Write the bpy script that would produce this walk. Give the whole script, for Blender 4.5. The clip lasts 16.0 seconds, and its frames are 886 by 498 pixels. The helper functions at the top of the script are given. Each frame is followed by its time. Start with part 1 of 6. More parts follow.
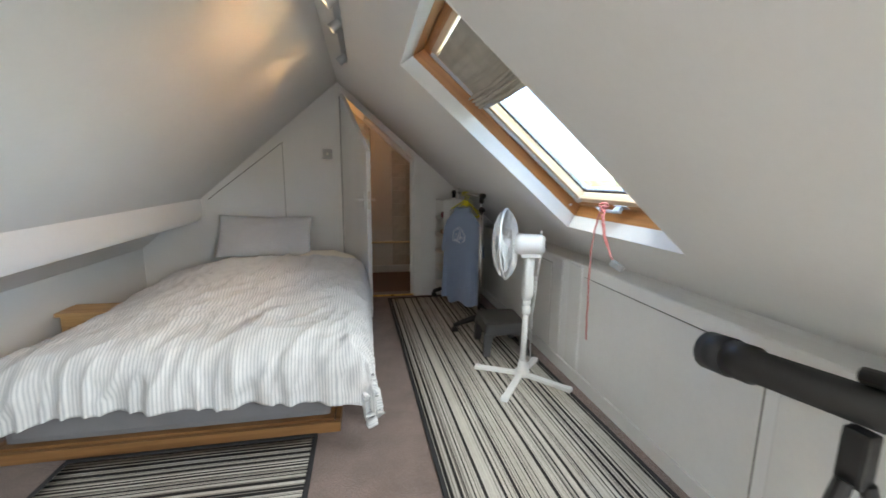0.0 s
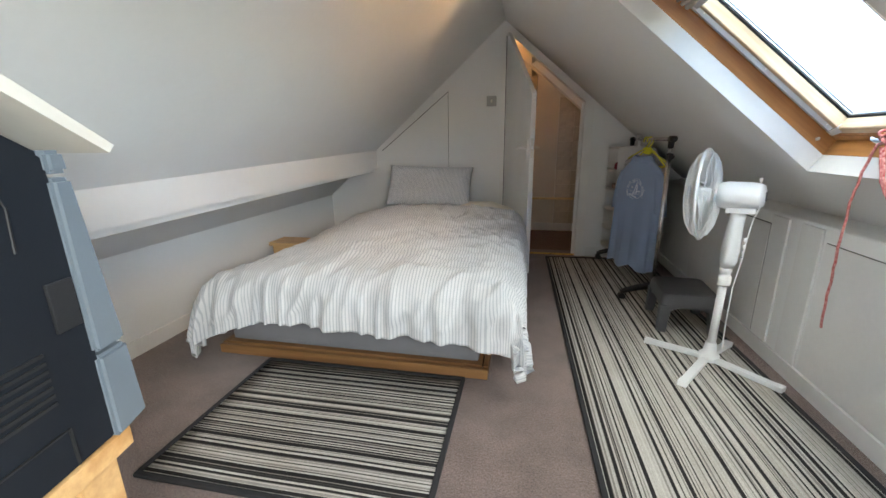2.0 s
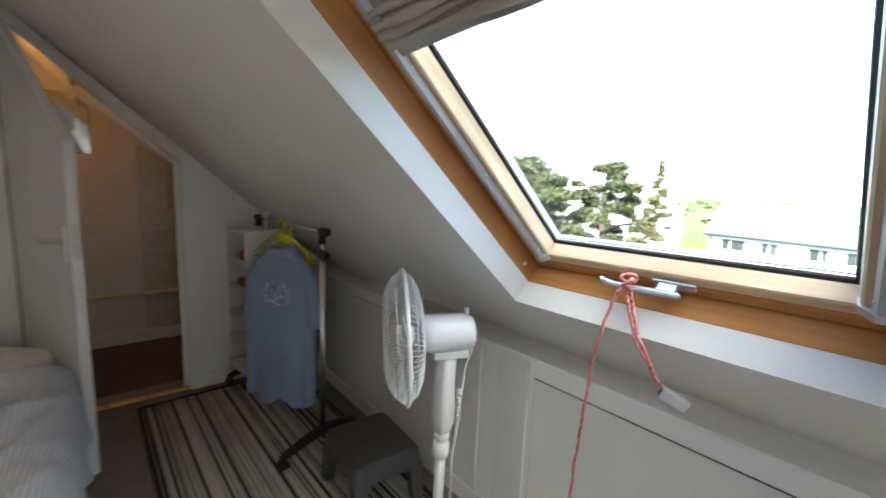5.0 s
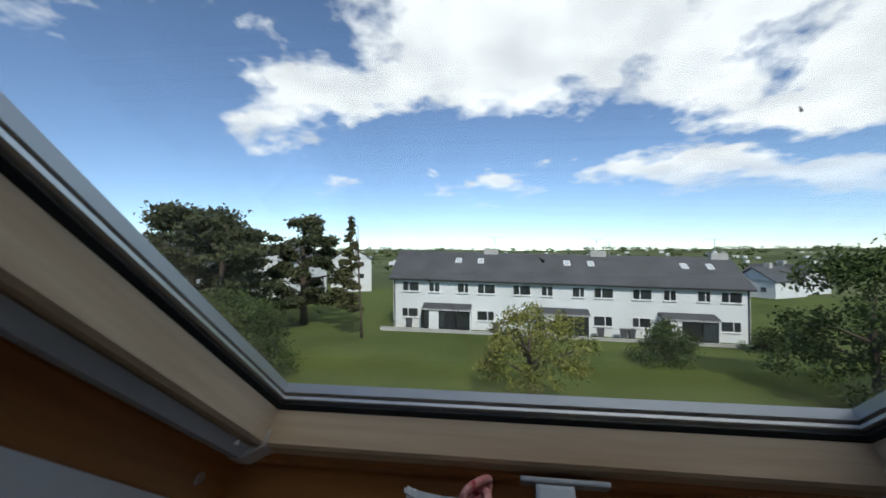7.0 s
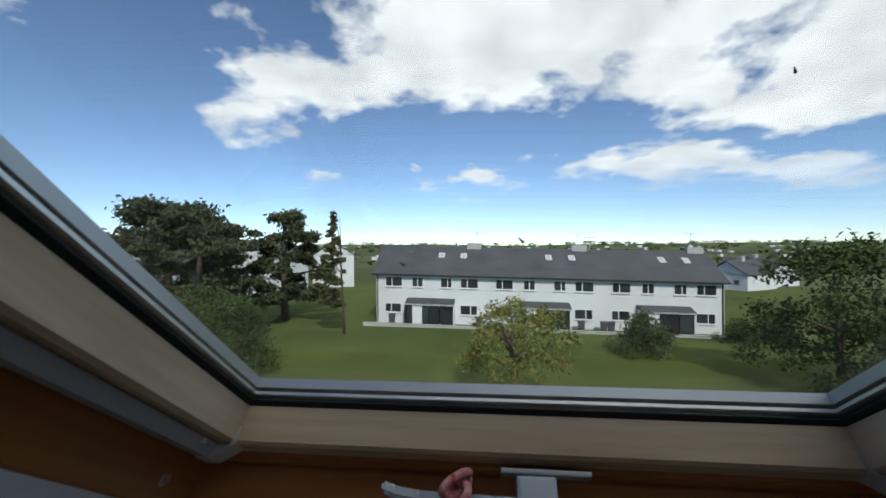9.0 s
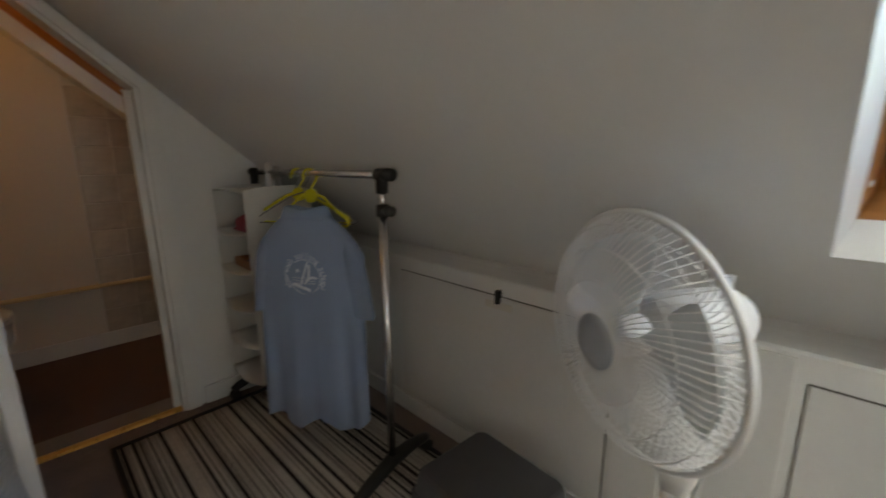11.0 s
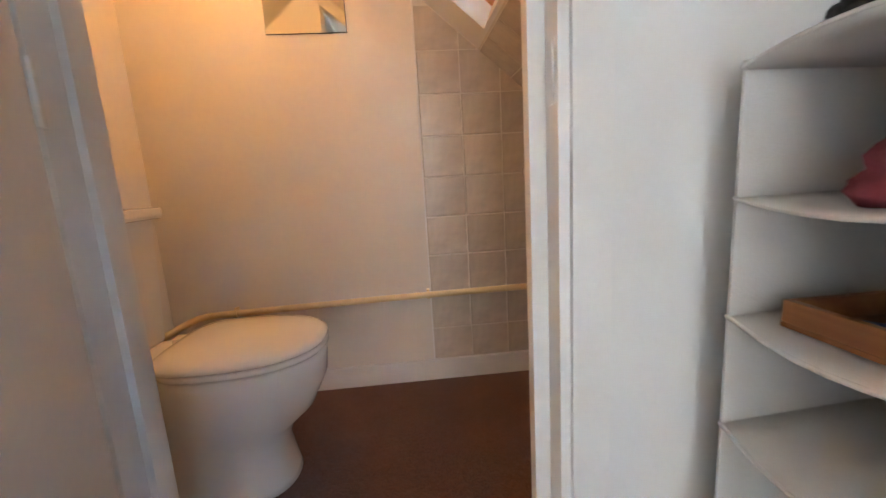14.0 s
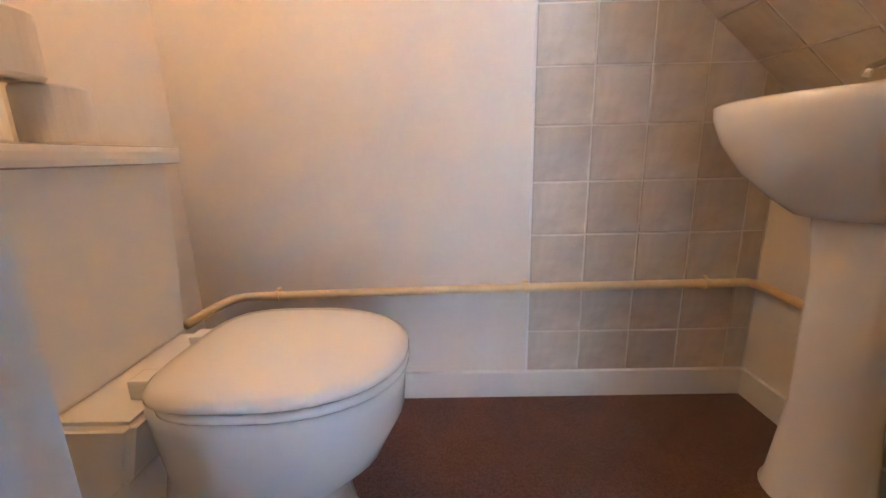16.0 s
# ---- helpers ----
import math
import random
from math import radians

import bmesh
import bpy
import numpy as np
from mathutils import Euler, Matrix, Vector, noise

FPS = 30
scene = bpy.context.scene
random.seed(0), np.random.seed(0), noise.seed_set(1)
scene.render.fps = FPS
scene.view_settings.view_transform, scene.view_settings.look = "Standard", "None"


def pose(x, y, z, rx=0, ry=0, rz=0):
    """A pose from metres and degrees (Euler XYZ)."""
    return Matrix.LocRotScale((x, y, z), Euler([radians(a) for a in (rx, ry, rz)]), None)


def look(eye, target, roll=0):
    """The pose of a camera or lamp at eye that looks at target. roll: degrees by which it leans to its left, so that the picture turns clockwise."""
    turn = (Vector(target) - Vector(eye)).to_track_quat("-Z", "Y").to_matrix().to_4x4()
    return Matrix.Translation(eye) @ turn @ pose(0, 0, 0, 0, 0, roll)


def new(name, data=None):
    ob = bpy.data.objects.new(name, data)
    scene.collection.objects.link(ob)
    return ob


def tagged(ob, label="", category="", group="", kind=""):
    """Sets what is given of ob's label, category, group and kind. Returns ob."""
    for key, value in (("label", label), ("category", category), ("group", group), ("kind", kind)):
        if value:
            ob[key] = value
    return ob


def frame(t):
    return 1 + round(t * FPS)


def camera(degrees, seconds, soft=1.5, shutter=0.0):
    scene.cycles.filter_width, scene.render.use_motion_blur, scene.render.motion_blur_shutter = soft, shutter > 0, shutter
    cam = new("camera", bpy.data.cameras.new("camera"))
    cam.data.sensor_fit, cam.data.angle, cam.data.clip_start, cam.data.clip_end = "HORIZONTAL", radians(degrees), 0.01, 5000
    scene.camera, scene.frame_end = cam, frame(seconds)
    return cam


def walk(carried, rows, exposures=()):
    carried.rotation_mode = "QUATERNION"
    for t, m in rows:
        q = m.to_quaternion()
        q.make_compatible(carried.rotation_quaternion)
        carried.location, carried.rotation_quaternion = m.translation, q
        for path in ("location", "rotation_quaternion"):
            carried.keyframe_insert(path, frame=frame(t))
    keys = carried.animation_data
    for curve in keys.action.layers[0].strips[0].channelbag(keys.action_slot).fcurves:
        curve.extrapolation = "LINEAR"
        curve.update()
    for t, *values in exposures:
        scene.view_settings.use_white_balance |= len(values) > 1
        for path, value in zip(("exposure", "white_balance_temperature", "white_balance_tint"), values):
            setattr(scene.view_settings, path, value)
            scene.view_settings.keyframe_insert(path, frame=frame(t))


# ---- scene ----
cam = camera(95.9, 16.0, soft=1.5, shutter=0.3)

PATH = [
    (0, (0.173, 1.018, 1.179), (0.549, 2.952, 0.839), 0.6),
    (0.5, (0.199, 1.117, 1.168), (0.232, 3.08, 0.791), 0.5),
    (1, (0.179, 1.181, 1.102), (-0.026, 3.121, 0.661), -0.0),
    (1.5, (0.161, 1.166, 1.068), (-0.174, 3.075, 0.575), -0.5),
    (2, (0.177, 1.168, 1.068), (-0.222, 3.057, 0.547), -0.8),
    (2.5, (0.241, 1.229, 1.098), (-0.184, 3.111, 0.572), -1.1),
    (3, (0.236, 1.339, 1.143), (-0.11, 3.239, 0.624), -0.9),
    (3.5, (0.165, 1.513, 1.184), (0.106, 3.454, 0.705), -0.1),
    (4, (0.164, 1.757, 1.218), (0.443, 3.694, 0.808), 0.4),
    (4.5, (0.225, 2.027, 1.247), (0.998, 3.841, 0.915), 1.5),
    (5, (0.292, 2.248, 1.252), (1.578, 3.755, 0.982), 2.3),
    (5.2, (0.329, 2.315, 1.252), (1.785, 3.666, 1.019), 2.5),
    (7.3, (0.859, 2.650, 1.316), (2.848, 2.858, 1.354), -0.5),
    (7.5, (0.860, 2.647, 1.317), (2.853, 2.807, 1.361), -0.5),
    (8, (0.863, 2.636, 1.321), (2.860, 2.725, 1.372), -0.5),
    (8.2, (0.865, 2.631, 1.324), (2.862, 2.715, 1.371), -0.5),
    (10.3, (0.588, 2.797, 1.175), (2.37, 3.676, 0.94), 0.9),
    (10.5, (0.494, 2.857, 1.147), (2.193, 3.872, 0.862), 1.2),
    (11, (0.329, 3.011, 1.092), (1.712, 4.395, 0.675), -0.4),
    (11.5, (0.267, 3.203, 1.015), (1.328, 4.838, 0.566), -1.4),
    (12, (0.308, 3.466, 0.932), (1.048, 5.275, 0.506), -2.2),
    (12.5, (0.33, 3.715, 0.891), (0.925, 5.583, 0.496), -2.1),
    (13, (0.345, 4.003, 0.855), (0.826, 5.909, 0.486), -2.5),
    (13.5, (0.389, 4.235, 0.851), (0.692, 6.18, 0.499), -3.2),
    (14, (0.429, 4.445, 0.872), (0.588, 6.409, 0.527), -3.4),
    (14.5, (0.361, 4.604, 0.866), (0.416, 6.58, 0.558), -3.4),
    (15, (0.302, 4.727, 0.873), (0.266, 6.694, 0.514), -3.0),
    (15.5, (0.26, 4.848, 0.845), (0.219, 6.807, 0.445), -2.2),
    (16, (0.242, 4.882, 0.807), (0.219, 6.828, 0.346), -1.3),
]
EXPOSURES = [(0.0, 3.85, 6600, 4), (4.5, 3.8, 6700, 4), (5.2, 3.2, 6700, 5), (7.3, 0.0, 6400, 8), (8.2, 0.0, 6400, 8), (10.3, 0.6, 6900, 5), (10.5, 1.1, 7200, 5), (10.8, 2.5, 7400, 5), (11.5, 4.75, 7500, 4), (13.0, 5.4, 7500, 4), (14.0, 6.0, 6200, 5), (14.5, 6.1, 6200, 5), (15.5, 6.35, 5000, 2), (16.0, 6.6, 4800, 2)]
walk(cam, [(t, look(eye, target, roll)) for t, eye, target, roll in PATH], EXPOSURES)

# ---- light ----
world = bpy.data.worlds.new("sky")
scene.world = world
world.use_nodes = True
wn, wl = world.node_tree.nodes, world.node_tree.links
bg = wn["Background"]
sky = wn.new("ShaderNodeTexSky")
sky.sky_type, sky.sun_disc = "NISHITA", False
SUN_ELEVATION, SUN_AZIMUTH = 40, 250
sky.sun_elevation, sky.sun_rotation = radians(SUN_ELEVATION), radians(SUN_AZIMUTH)
sky.altitude = 1500
sky.air_density, sky.dust_density, sky.ozone_density = 0.8, 0.0, 2.2
# broken cumulus: noise on the sky seen as a flat layer overhead
geo = wn.new("ShaderNodeTexCoord")
sep = wn.new("ShaderNodeSeparateXYZ")
wl.new(geo.outputs["Generated"], sep.inputs[0])
lift = wn.new("ShaderNodeMath"); lift.operation = "ADD"; lift.inputs[1].default_value = 0.22
wl.new(sep.outputs["Z"], lift.inputs[0])
flat = wn.new("ShaderNodeVectorMath"); flat.operation = "DIVIDE"
comb = wn.new("ShaderNodeCombineXYZ")
for k in range(3):
    wl.new(lift.outputs[0], comb.inputs[k])
wl.new(geo.outputs["Generated"], flat.inputs[0])
wl.new(comb.outputs[0], flat.inputs[1])
shift = wn.new("ShaderNodeVectorMath"); shift.operation = "ADD"
shift.inputs[1].default_value = (0.35, 1.55, 0.0)
wl.new(flat.outputs[0], shift.inputs[0])
puff = wn.new("ShaderNodeTexNoise")
puff.inputs["Scale"].default_value, puff.inputs["Detail"].default_value = 1.25, 9.0
puff.inputs["Roughness"].default_value, puff.inputs["Distortion"].default_value = 0.57, 0.15
wl.new(shift.outputs[0], puff.inputs["Vector"])
cover = wn.new("ShaderNodeMapRange")
cover.inputs["From Min"].default_value, cover.inputs["From Max"].default_value = 0.62, 0.685
# the day's large cloud bank lies over the lawn's side of the sky; its unseen part overhead is added to brighten the
# window
bank = wn.new("ShaderNodeVectorMath"); bank.operation = "SUBTRACT"; bank.inputs[1].default_value = (0.72, -0.16, 0.70)
wl.new(geo.outputs["Generated"], bank.inputs[0])
wide = wn.new("ShaderNodeVectorMath"); wide.operation = "MULTIPLY"; wide.inputs[1].default_value = (0.5, 1.05, 1.3)
wl.new(bank.outputs[0], wide.inputs[0])
away = wn.new("ShaderNodeVectorMath"); away.operation = "LENGTH"
wl.new(wide.outputs[0], away.inputs[0])
extra = wn.new("ShaderNodeMapRange")
extra.inputs["From Min"].default_value, extra.inputs["From Max"].default_value = 0.35, 1.0
extra.inputs["To Min"].default_value, extra.inputs["To Max"].default_value = 0.27, 0.0
wl.new(away.outputs["Value"], extra.inputs["Value"])
thick = wn.new("ShaderNodeMath"); thick.operation = "ADD"
wl.new(puff.outputs["Fac"], thick.inputs[0]); wl.new(extra.outputs[0], thick.inputs[1])
wl.new(thick.outputs[0], cover.inputs["Value"])
low = wn.new("ShaderNodeMapRange")
low.inputs["From Min"].default_value, low.inputs["From Max"].default_value = 0.04, 0.20
wl.new(sep.outputs["Z"], low.inputs["Value"])
amount = wn.new("ShaderNodeMath"); amount.operation = "MULTIPLY"
wl.new(cover.outputs[0], amount.inputs[0]); wl.new(low.outputs[0], amount.inputs[1])
shade = wn.new("ShaderNodeTexNoise")
shade.inputs["Scale"].default_value, shade.inputs["Detail"].default_value = 3.2, 7.0
wl.new(shift.outputs[0], shade.inputs["Vector"])
cloud = wn.new("ShaderNodeMix"); cloud.data_type = "RGBA"
cloud.inputs[6].default_value, cloud.inputs[7].default_value = (3.0, 3.2, 3.6, 1), (9.5, 9.6, 9.8, 1)
wl.new(shade.outputs["Fac"], cloud.inputs[0])
both = wn.new("ShaderNodeMix"); both.data_type = "RGBA"
wl.new(amount.outputs[0], both.inputs[0])
wl.new(sky.outputs[0], both.inputs[6]); wl.new(cloud.outputs[2], both.inputs[7])
wl.new(both.outputs[2], bg.inputs["Color"])
bg.inputs["Strength"].default_value = 0.15


sun = new("sun", bpy.data.lights.new("sun", "SUN"))
sun.data.energy, sun.data.angle, sun.data.color = 3.0, radians(0.5), (1.0, 0.95, 0.88)
_az = radians(SUN_AZIMUTH)
sun.matrix_world = look((math.sin(_az) * 30, math.cos(_az) * 30, 30 * math.tan(radians(SUN_ELEVATION))), (0, 0, 0))


def lamp(name, kind, place, watts, colour, target=None, **more):
    data = bpy.data.lights.new(name, kind)
    data.energy, data.color = watts, colour
    ob = new(name, data)
    ob.matrix_world = look(place, target) if target else Matrix.Translation(place)
    if "radius" in more:
        data.shadow_soft_size = more["radius"]
    if "angle" in more:
        data.spot_size, data.spot_blend = radians(more["angle"]), 0.6
    return ob

SPOT_W, WC_W, BACK_W = 0.30, 0.055, 7.5

# ---- materials ----
def nodes_of(name, rough, metal, spec=0.5):
    m = bpy.data.materials.new(name)
    m.use_nodes = True
    n, l = m.node_tree.nodes, m.node_tree.links
    b = n["Principled BSDF"]
    b.inputs["Roughness"].default_value, b.inputs["Metallic"].default_value = rough, metal
    b.inputs["Specular IOR Level"].default_value = spec
    return m, n, l, b


def noise_node(n, l, coord, scale, detail=4.0, rough=0.55, stretch=None):
    t = n.new("ShaderNodeTexNoise")
    t.inputs["Scale"].default_value, t.inputs["Detail"].default_value, t.inputs["Roughness"].default_value = scale, detail, rough
    if stretch:
        mp = n.new("ShaderNodeMapping")
        mp.inputs["Scale"].default_value = stretch
        l.new(coord, mp.inputs["Vector"])
        coord = mp.outputs[0]
    l.new(coord, t.inputs["Vector"])
    return t.outputs["Fac"]


def ramp_node(n, l, fac, stops, constant=False):
    r = n.new("ShaderNodeValToRGB")
    if constant:
        r.color_ramp.interpolation = "CONSTANT"
    e = r.color_ramp.elements
    while len(e) < len(stops):
        e.new(0.5)
    for k, (p, c) in enumerate(stops):
        e[k].position, e[k].color = p, (*c, 1)
    l.new(fac, r.inputs[0])
    return r.outputs[0]


def mixed(n, l, kind, fac, a, b):
    x = n.new("ShaderNodeMix")
    x.data_type, x.blend_type = "RGBA", kind
    for k, v in ((0, fac), (6, a), (7, b)):
        if isinstance(v, (int, float)):
            x.inputs[k].default_value = v
        elif isinstance(v, tuple):
            x.inputs[k].default_value = (*v, 1)
        else:
            l.new(v, x.inputs[k])
    return x.outputs[2]


def bumped(n, l, b, height, strength, distance):
    u = n.new("ShaderNodeBump")
    u.inputs["Strength"].default_value, u.inputs["Distance"].default_value = strength, distance
    l.new(height, u.inputs["Height"])
    l.new(u.outputs[0], b.inputs["Normal"])


def tone(c, k):
    return tuple(min(1.0, max(0.0, v * k)) for v in c)


def mat(name, base, rough=0.6, metal=0.0, var=0.1, scale=3.0, fine=90.0, bump=0.15, dist=0.002, spec=0.5, other=None, island=False, object_random=0.0):
    """Base colour varied at two scales, with fine relief and uneven gloss."""
    m, n, l, b = nodes_of(name, rough, metal, spec)
    co = n.new("ShaderNodeTexCoord").outputs["Object"]
    big, small = noise_node(n, l, co, scale, 5), noise_node(n, l, co, fine, 3)
    lo, hi = tone(base, 1 - var), other or tone(base, 1 + var * 0.6)
    c = ramp_node(n, l, big, [(0.3, lo), (0.7, hi)])
    g = ramp_node(n, l, small, [(0.2, (1 - var * 0.7,) * 3), (0.8, (1, 1, 1))])
    c = mixed(n, l, "MULTIPLY", 1.0, c, g)
    if island or object_random:
        src = n.new("ShaderNodeNewGeometry").outputs["Random Per Island"] if island else n.new("ShaderNodeObjectInfo").outputs["Random"]
        k = object_random or 0.25
        c = mixed(n, l, "MULTIPLY", 1.0, c, ramp_node(n, l, src, [(0.0, (1 - k,) * 3), (1.0, (1, 1, 1))]))
    l.new(c, b.inputs["Base Color"])
    rr = n.new("ShaderNodeMapRange")
    rr.inputs["To Min"].default_value, rr.inputs["To Max"].default_value = max(0.02, rough - 0.08), min(1.0, rough + 0.08)
    l.new(big, rr.inputs["Value"])
    l.new(rr.outputs[0], b.inputs["Roughness"])
    if bump:
        bumped(n, l, b, small, bump, dist)
    return m


def wood(name, dark, light, axis="y", rough=0.45, ring=14.0):
    """Planed softwood: stretched grain along one axis, with streaks and a few knots."""
    m, n, l, b = nodes_of(name, rough, 0.0, 0.45)
    co = n.new("ShaderNodeTexCoord").outputs["Object"]
    st = {"x": (0.06, 1, 1), "y": (1, 0.06, 1), "z": (1, 1, 0.06)}[axis]
    grain = noise_node(n, l, co, ring * 6, 5, 0.6, st)
    broad = noise_node(n, l, co, ring, 3, 0.5, st)
    blot = noise_node(n, l, co, 5, 3)
    c = ramp_node(n, l, broad, [(0.32, dark), (0.5, light), (0.68, tone(light, 0.88))])
    c = mixed(n, l, "MULTIPLY", 0.65, c, ramp_node(n, l, grain, [(0.3, (0.72, 0.66, 0.6)), (0.65, (1, 1, 1))]))
    c = mixed(n, l, "MULTIPLY", 0.5, c, ramp_node(n, l, blot, [(0.3, (0.82, 0.8, 0.76)), (0.7, (1, 1, 1))]))
    l.new(c, b.inputs["Base Color"])
    bumped(n, l, b, grain, 0.12, 0.001)
    return m


def cloth_stripes(name, ground, line, period, share, rough=0.9, wear=0.1):
    """Woven cotton with fine stripes along the second direction of the mesh's own layout, counted in metres."""
    m, n, l, b = nodes_of(name, rough, 0.0, 0.2)
    tc = n.new("ShaderNodeTexCoord")
    sx = n.new("ShaderNodeSeparateXYZ")
    l.new(tc.outputs["UV"], sx.inputs[0])
    k = n.new("ShaderNodeMath"); k.operation = "DIVIDE"; k.inputs[1].default_value = period
    l.new(sx.outputs["X"], k.inputs[0])
    f = n.new("ShaderNodeMath"); f.operation = "FRACT"
    l.new(k.outputs[0], f.inputs[0])
    c = ramp_node(n, l, f.outputs[0], [(0.0, line), (share * 0.8, line), (share, ground), (0.92, ground), (1.0, line)])
    big = noise_node(n, l, tc.outputs["Object"], 4, 4)
    c = mixed(n, l, "MULTIPLY", 1.0, c, ramp_node(n, l, big, [(0.3, (1 - wear,) * 3), (0.7, (1, 1, 1))]))
    l.new(c, b.inputs["Base Color"])
    weave = noise_node(n, l, tc.outputs["Object"], 420, 2)
    soft = noise_node(n, l, tc.outputs["Object"], 34, 4)
    both = n.new("ShaderNodeMath"); both.operation = "MULTIPLY_ADD"
    both.inputs[1].default_value = 0.25
    l.new(weave, both.inputs[0]); l.new(soft, both.inputs[2])
    bumped(n, l, b, both.outputs[0], 0.25, 0.006)
    b.inputs["Sheen Weight"].default_value = 0.1
    return m


def rug_mat(name, axis, dark=0.42):
    """Hard-wearing woven rug: bands of black, grey and cream of uneven width."""
    m, n, l, b = nodes_of(name, 0.95, 0.0, 0.15)
    tc = n.new("ShaderNodeTexCoord").outputs["Object"]
    sx = n.new("ShaderNodeSeparateXYZ")
    l.new(tc, sx.inputs[0])
    t = n.new("ShaderNodeTexNoise")
    t.noise_dimensions = "1D"
    t.inputs["Scale"].default_value, t.inputs["Detail"].default_value, t.inputs["Roughness"].default_value = 56.0, 1.0, 0.5
    l.new(sx.outputs[axis], t.inputs["W"])
    c = ramp_node(n, l, t.outputs["Fac"], [(0.0, (0.02, 0.019, 0.02)), (dark, (0.03, 0.028, 0.028)), (dark + 0.025, (0.24, 0.22, 0.20)), (dark + 0.05, (0.50, 0.47, 0.43)), (0.60, (0.62, 0.59, 0.54)), (0.66, (0.30, 0.28, 0.26))])
    fine = noise_node(n, l, tc, 260, 3, 0.7)
    c = mixed(n, l, "MULTIPLY", 0.8, c, ramp_node(n, l, fine, [(0.25, (0.55, 0.55, 0.55)), (0.7, (1.1, 1.1, 1.1))]))
    dirt = noise_node(n, l, tc, 5, 4)
    c = mixed(n, l, "MULTIPLY", 0.7, c, ramp_node(n, l, dirt, [(0.3, (0.8, 0.77, 0.73)), (0.65, (1, 1, 1))]))
    l.new(c, b.inputs["Base Color"])
    ribs = n.new("ShaderNodeMath"); ribs.operation = "MULTIPLY_ADD"; ribs.inputs[1].default_value = 0.5
    l.new(fine, ribs.inputs[0]); l.new(t.outputs["Fac"], ribs.inputs[2])
    bumped(n, l, b, ribs.outputs[0], 0.6, 0.006)
    return m


def carpet_mat(name, base):
    m, n, l, b = nodes_of(name, 1.0, 0.0, 0.1)
    tc = n.new("ShaderNodeTexCoord").outputs["Object"]
    big, tuft, wide = noise_node(n, l, tc, 7, 5), noise_node(n, l, tc, 150, 4, 0.85), noise_node(n, l, tc, 1.6, 3)
    c = ramp_node(n, l, big, [(0.3, tone(base, 0.82)), (0.7, tone(base, 1.12))])
    c = mixed(n, l, "MULTIPLY", 1.0, c, ramp_node(n, l, tuft, [(0.36, (0.42, 0.40, 0.39)), (0.62, (1.2, 1.17, 1.15))]))
    c = mixed(n, l, "MULTIPLY", 1.0, c, ramp_node(n, l, wide, [(0.35, (0.86, 0.85, 0.84)), (0.6, (1, 1, 1))]))
    l.new(c, b.inputs["Base Color"])
    bumped(n, l, b, tuft, 0.7, 0.006)
    b.inputs["Sheen Weight"].default_value = 0.25
    return m


def glass_mat(name, haze=0.0, tint=(1, 1, 1)):
    """Window glass as a thin sheet: clear, with a faint gloss and some dust."""
    m = bpy.data.materials.new(name)
    m.use_nodes = True
    n, l = m.node_tree.nodes, m.node_tree.links
    n.remove(n["Principled BSDF"])
    clear, gloss, fr, mx = n.new("ShaderNodeBsdfTransparent"), n.new("ShaderNodeBsdfGlossy"), n.new("ShaderNodeMath"), n.new("ShaderNodeMixShader")
    facing = n.new("ShaderNodeLayerWeight")
    facing.inputs[0].default_value = 0.5
    steep = n.new("ShaderNodeMath"); steep.operation = "POWER"; steep.inputs[1].default_value = 4.0
    l.new(facing.outputs["Facing"], steep.inputs[0])
    fr.operation = "MULTIPLY_ADD"; fr.inputs[1].default_value, fr.inputs[2].default_value = 0.5, 0.035
    l.new(steep.outputs[0], fr.inputs[0])
    clear.inputs[0].default_value = (*tint, 1)
    gloss.inputs["Roughness"].default_value = 0.02
    l.new(fr.outputs[0], mx.inputs[0]); l.new(clear.outputs[0], mx.inputs[1]); l.new(gloss.outputs[0], mx.inputs[2])
    out = mx.outputs[0]
    if haze:
        d, m2 = n.new("ShaderNodeBsdfDiffuse"), n.new("ShaderNodeMixShader")
        d.inputs[0].default_value = (0.6, 0.6, 0.58, 1)
        tc = n.new("ShaderNodeTexCoord").outputs["Object"]
        f = noise_node(n, l, tc, 5, 6, 0.6, (1, 3, 1))
        r = n.new("ShaderNodeMapRange")
        r.inputs["From Min"].default_value, r.inputs["From Max"].default_value, r.inputs["To Max"].default_value = 0.45, 0.75, haze
        l.new(f, r.inputs["Value"]); l.new(r.outputs[0], m2.inputs[0])
        l.new(out, m2.inputs[1]); l.new(d.outputs[0], m2.inputs[2])
        out = m2.outputs[0]
    l.new(out, n["Material Output"].inputs[0])
    return m


def glow(name, colour, strength):
    m, n, l, b = nodes_of(name, 0.5, 0.0)
    b.inputs["Base Color"].default_value = (*colour, 1)
    b.inputs["Emission Color"].default_value, b.inputs["Emission Strength"].default_value = (*colour, 1), strength
    return m


WALL = mat("white_emulsion_plaster", (0.77, 0.772, 0.765), 0.85, var=0.035, scale=1.3, fine=45, bump=0.10, dist=0.003, spec=0.25)
WCWALL = mat("cream_emulsion_plaster", (0.74, 0.70, 0.64), 0.8, var=0.05, scale=1.5, fine=50, bump=0.12, dist=0.003, spec=0.25)
GLOSS = mat("white_gloss_paint", (0.77, 0.765, 0.75), 0.38, var=0.05, scale=4, fine=60, bump=0.06, dist=0.002)
SATIN = mat("white_satin_panel_paint", (0.72, 0.715, 0.70), 0.55, var=0.06, scale=2.2, fine=55, bump=0.08, dist=0.002)
SEAM = mat("dark_gap", (0.10, 0.09, 0.08), 0.9, bump=0)
CARPET = carpet_mat("mauve_brown_carpet", (0.25, 0.19, 0.17))
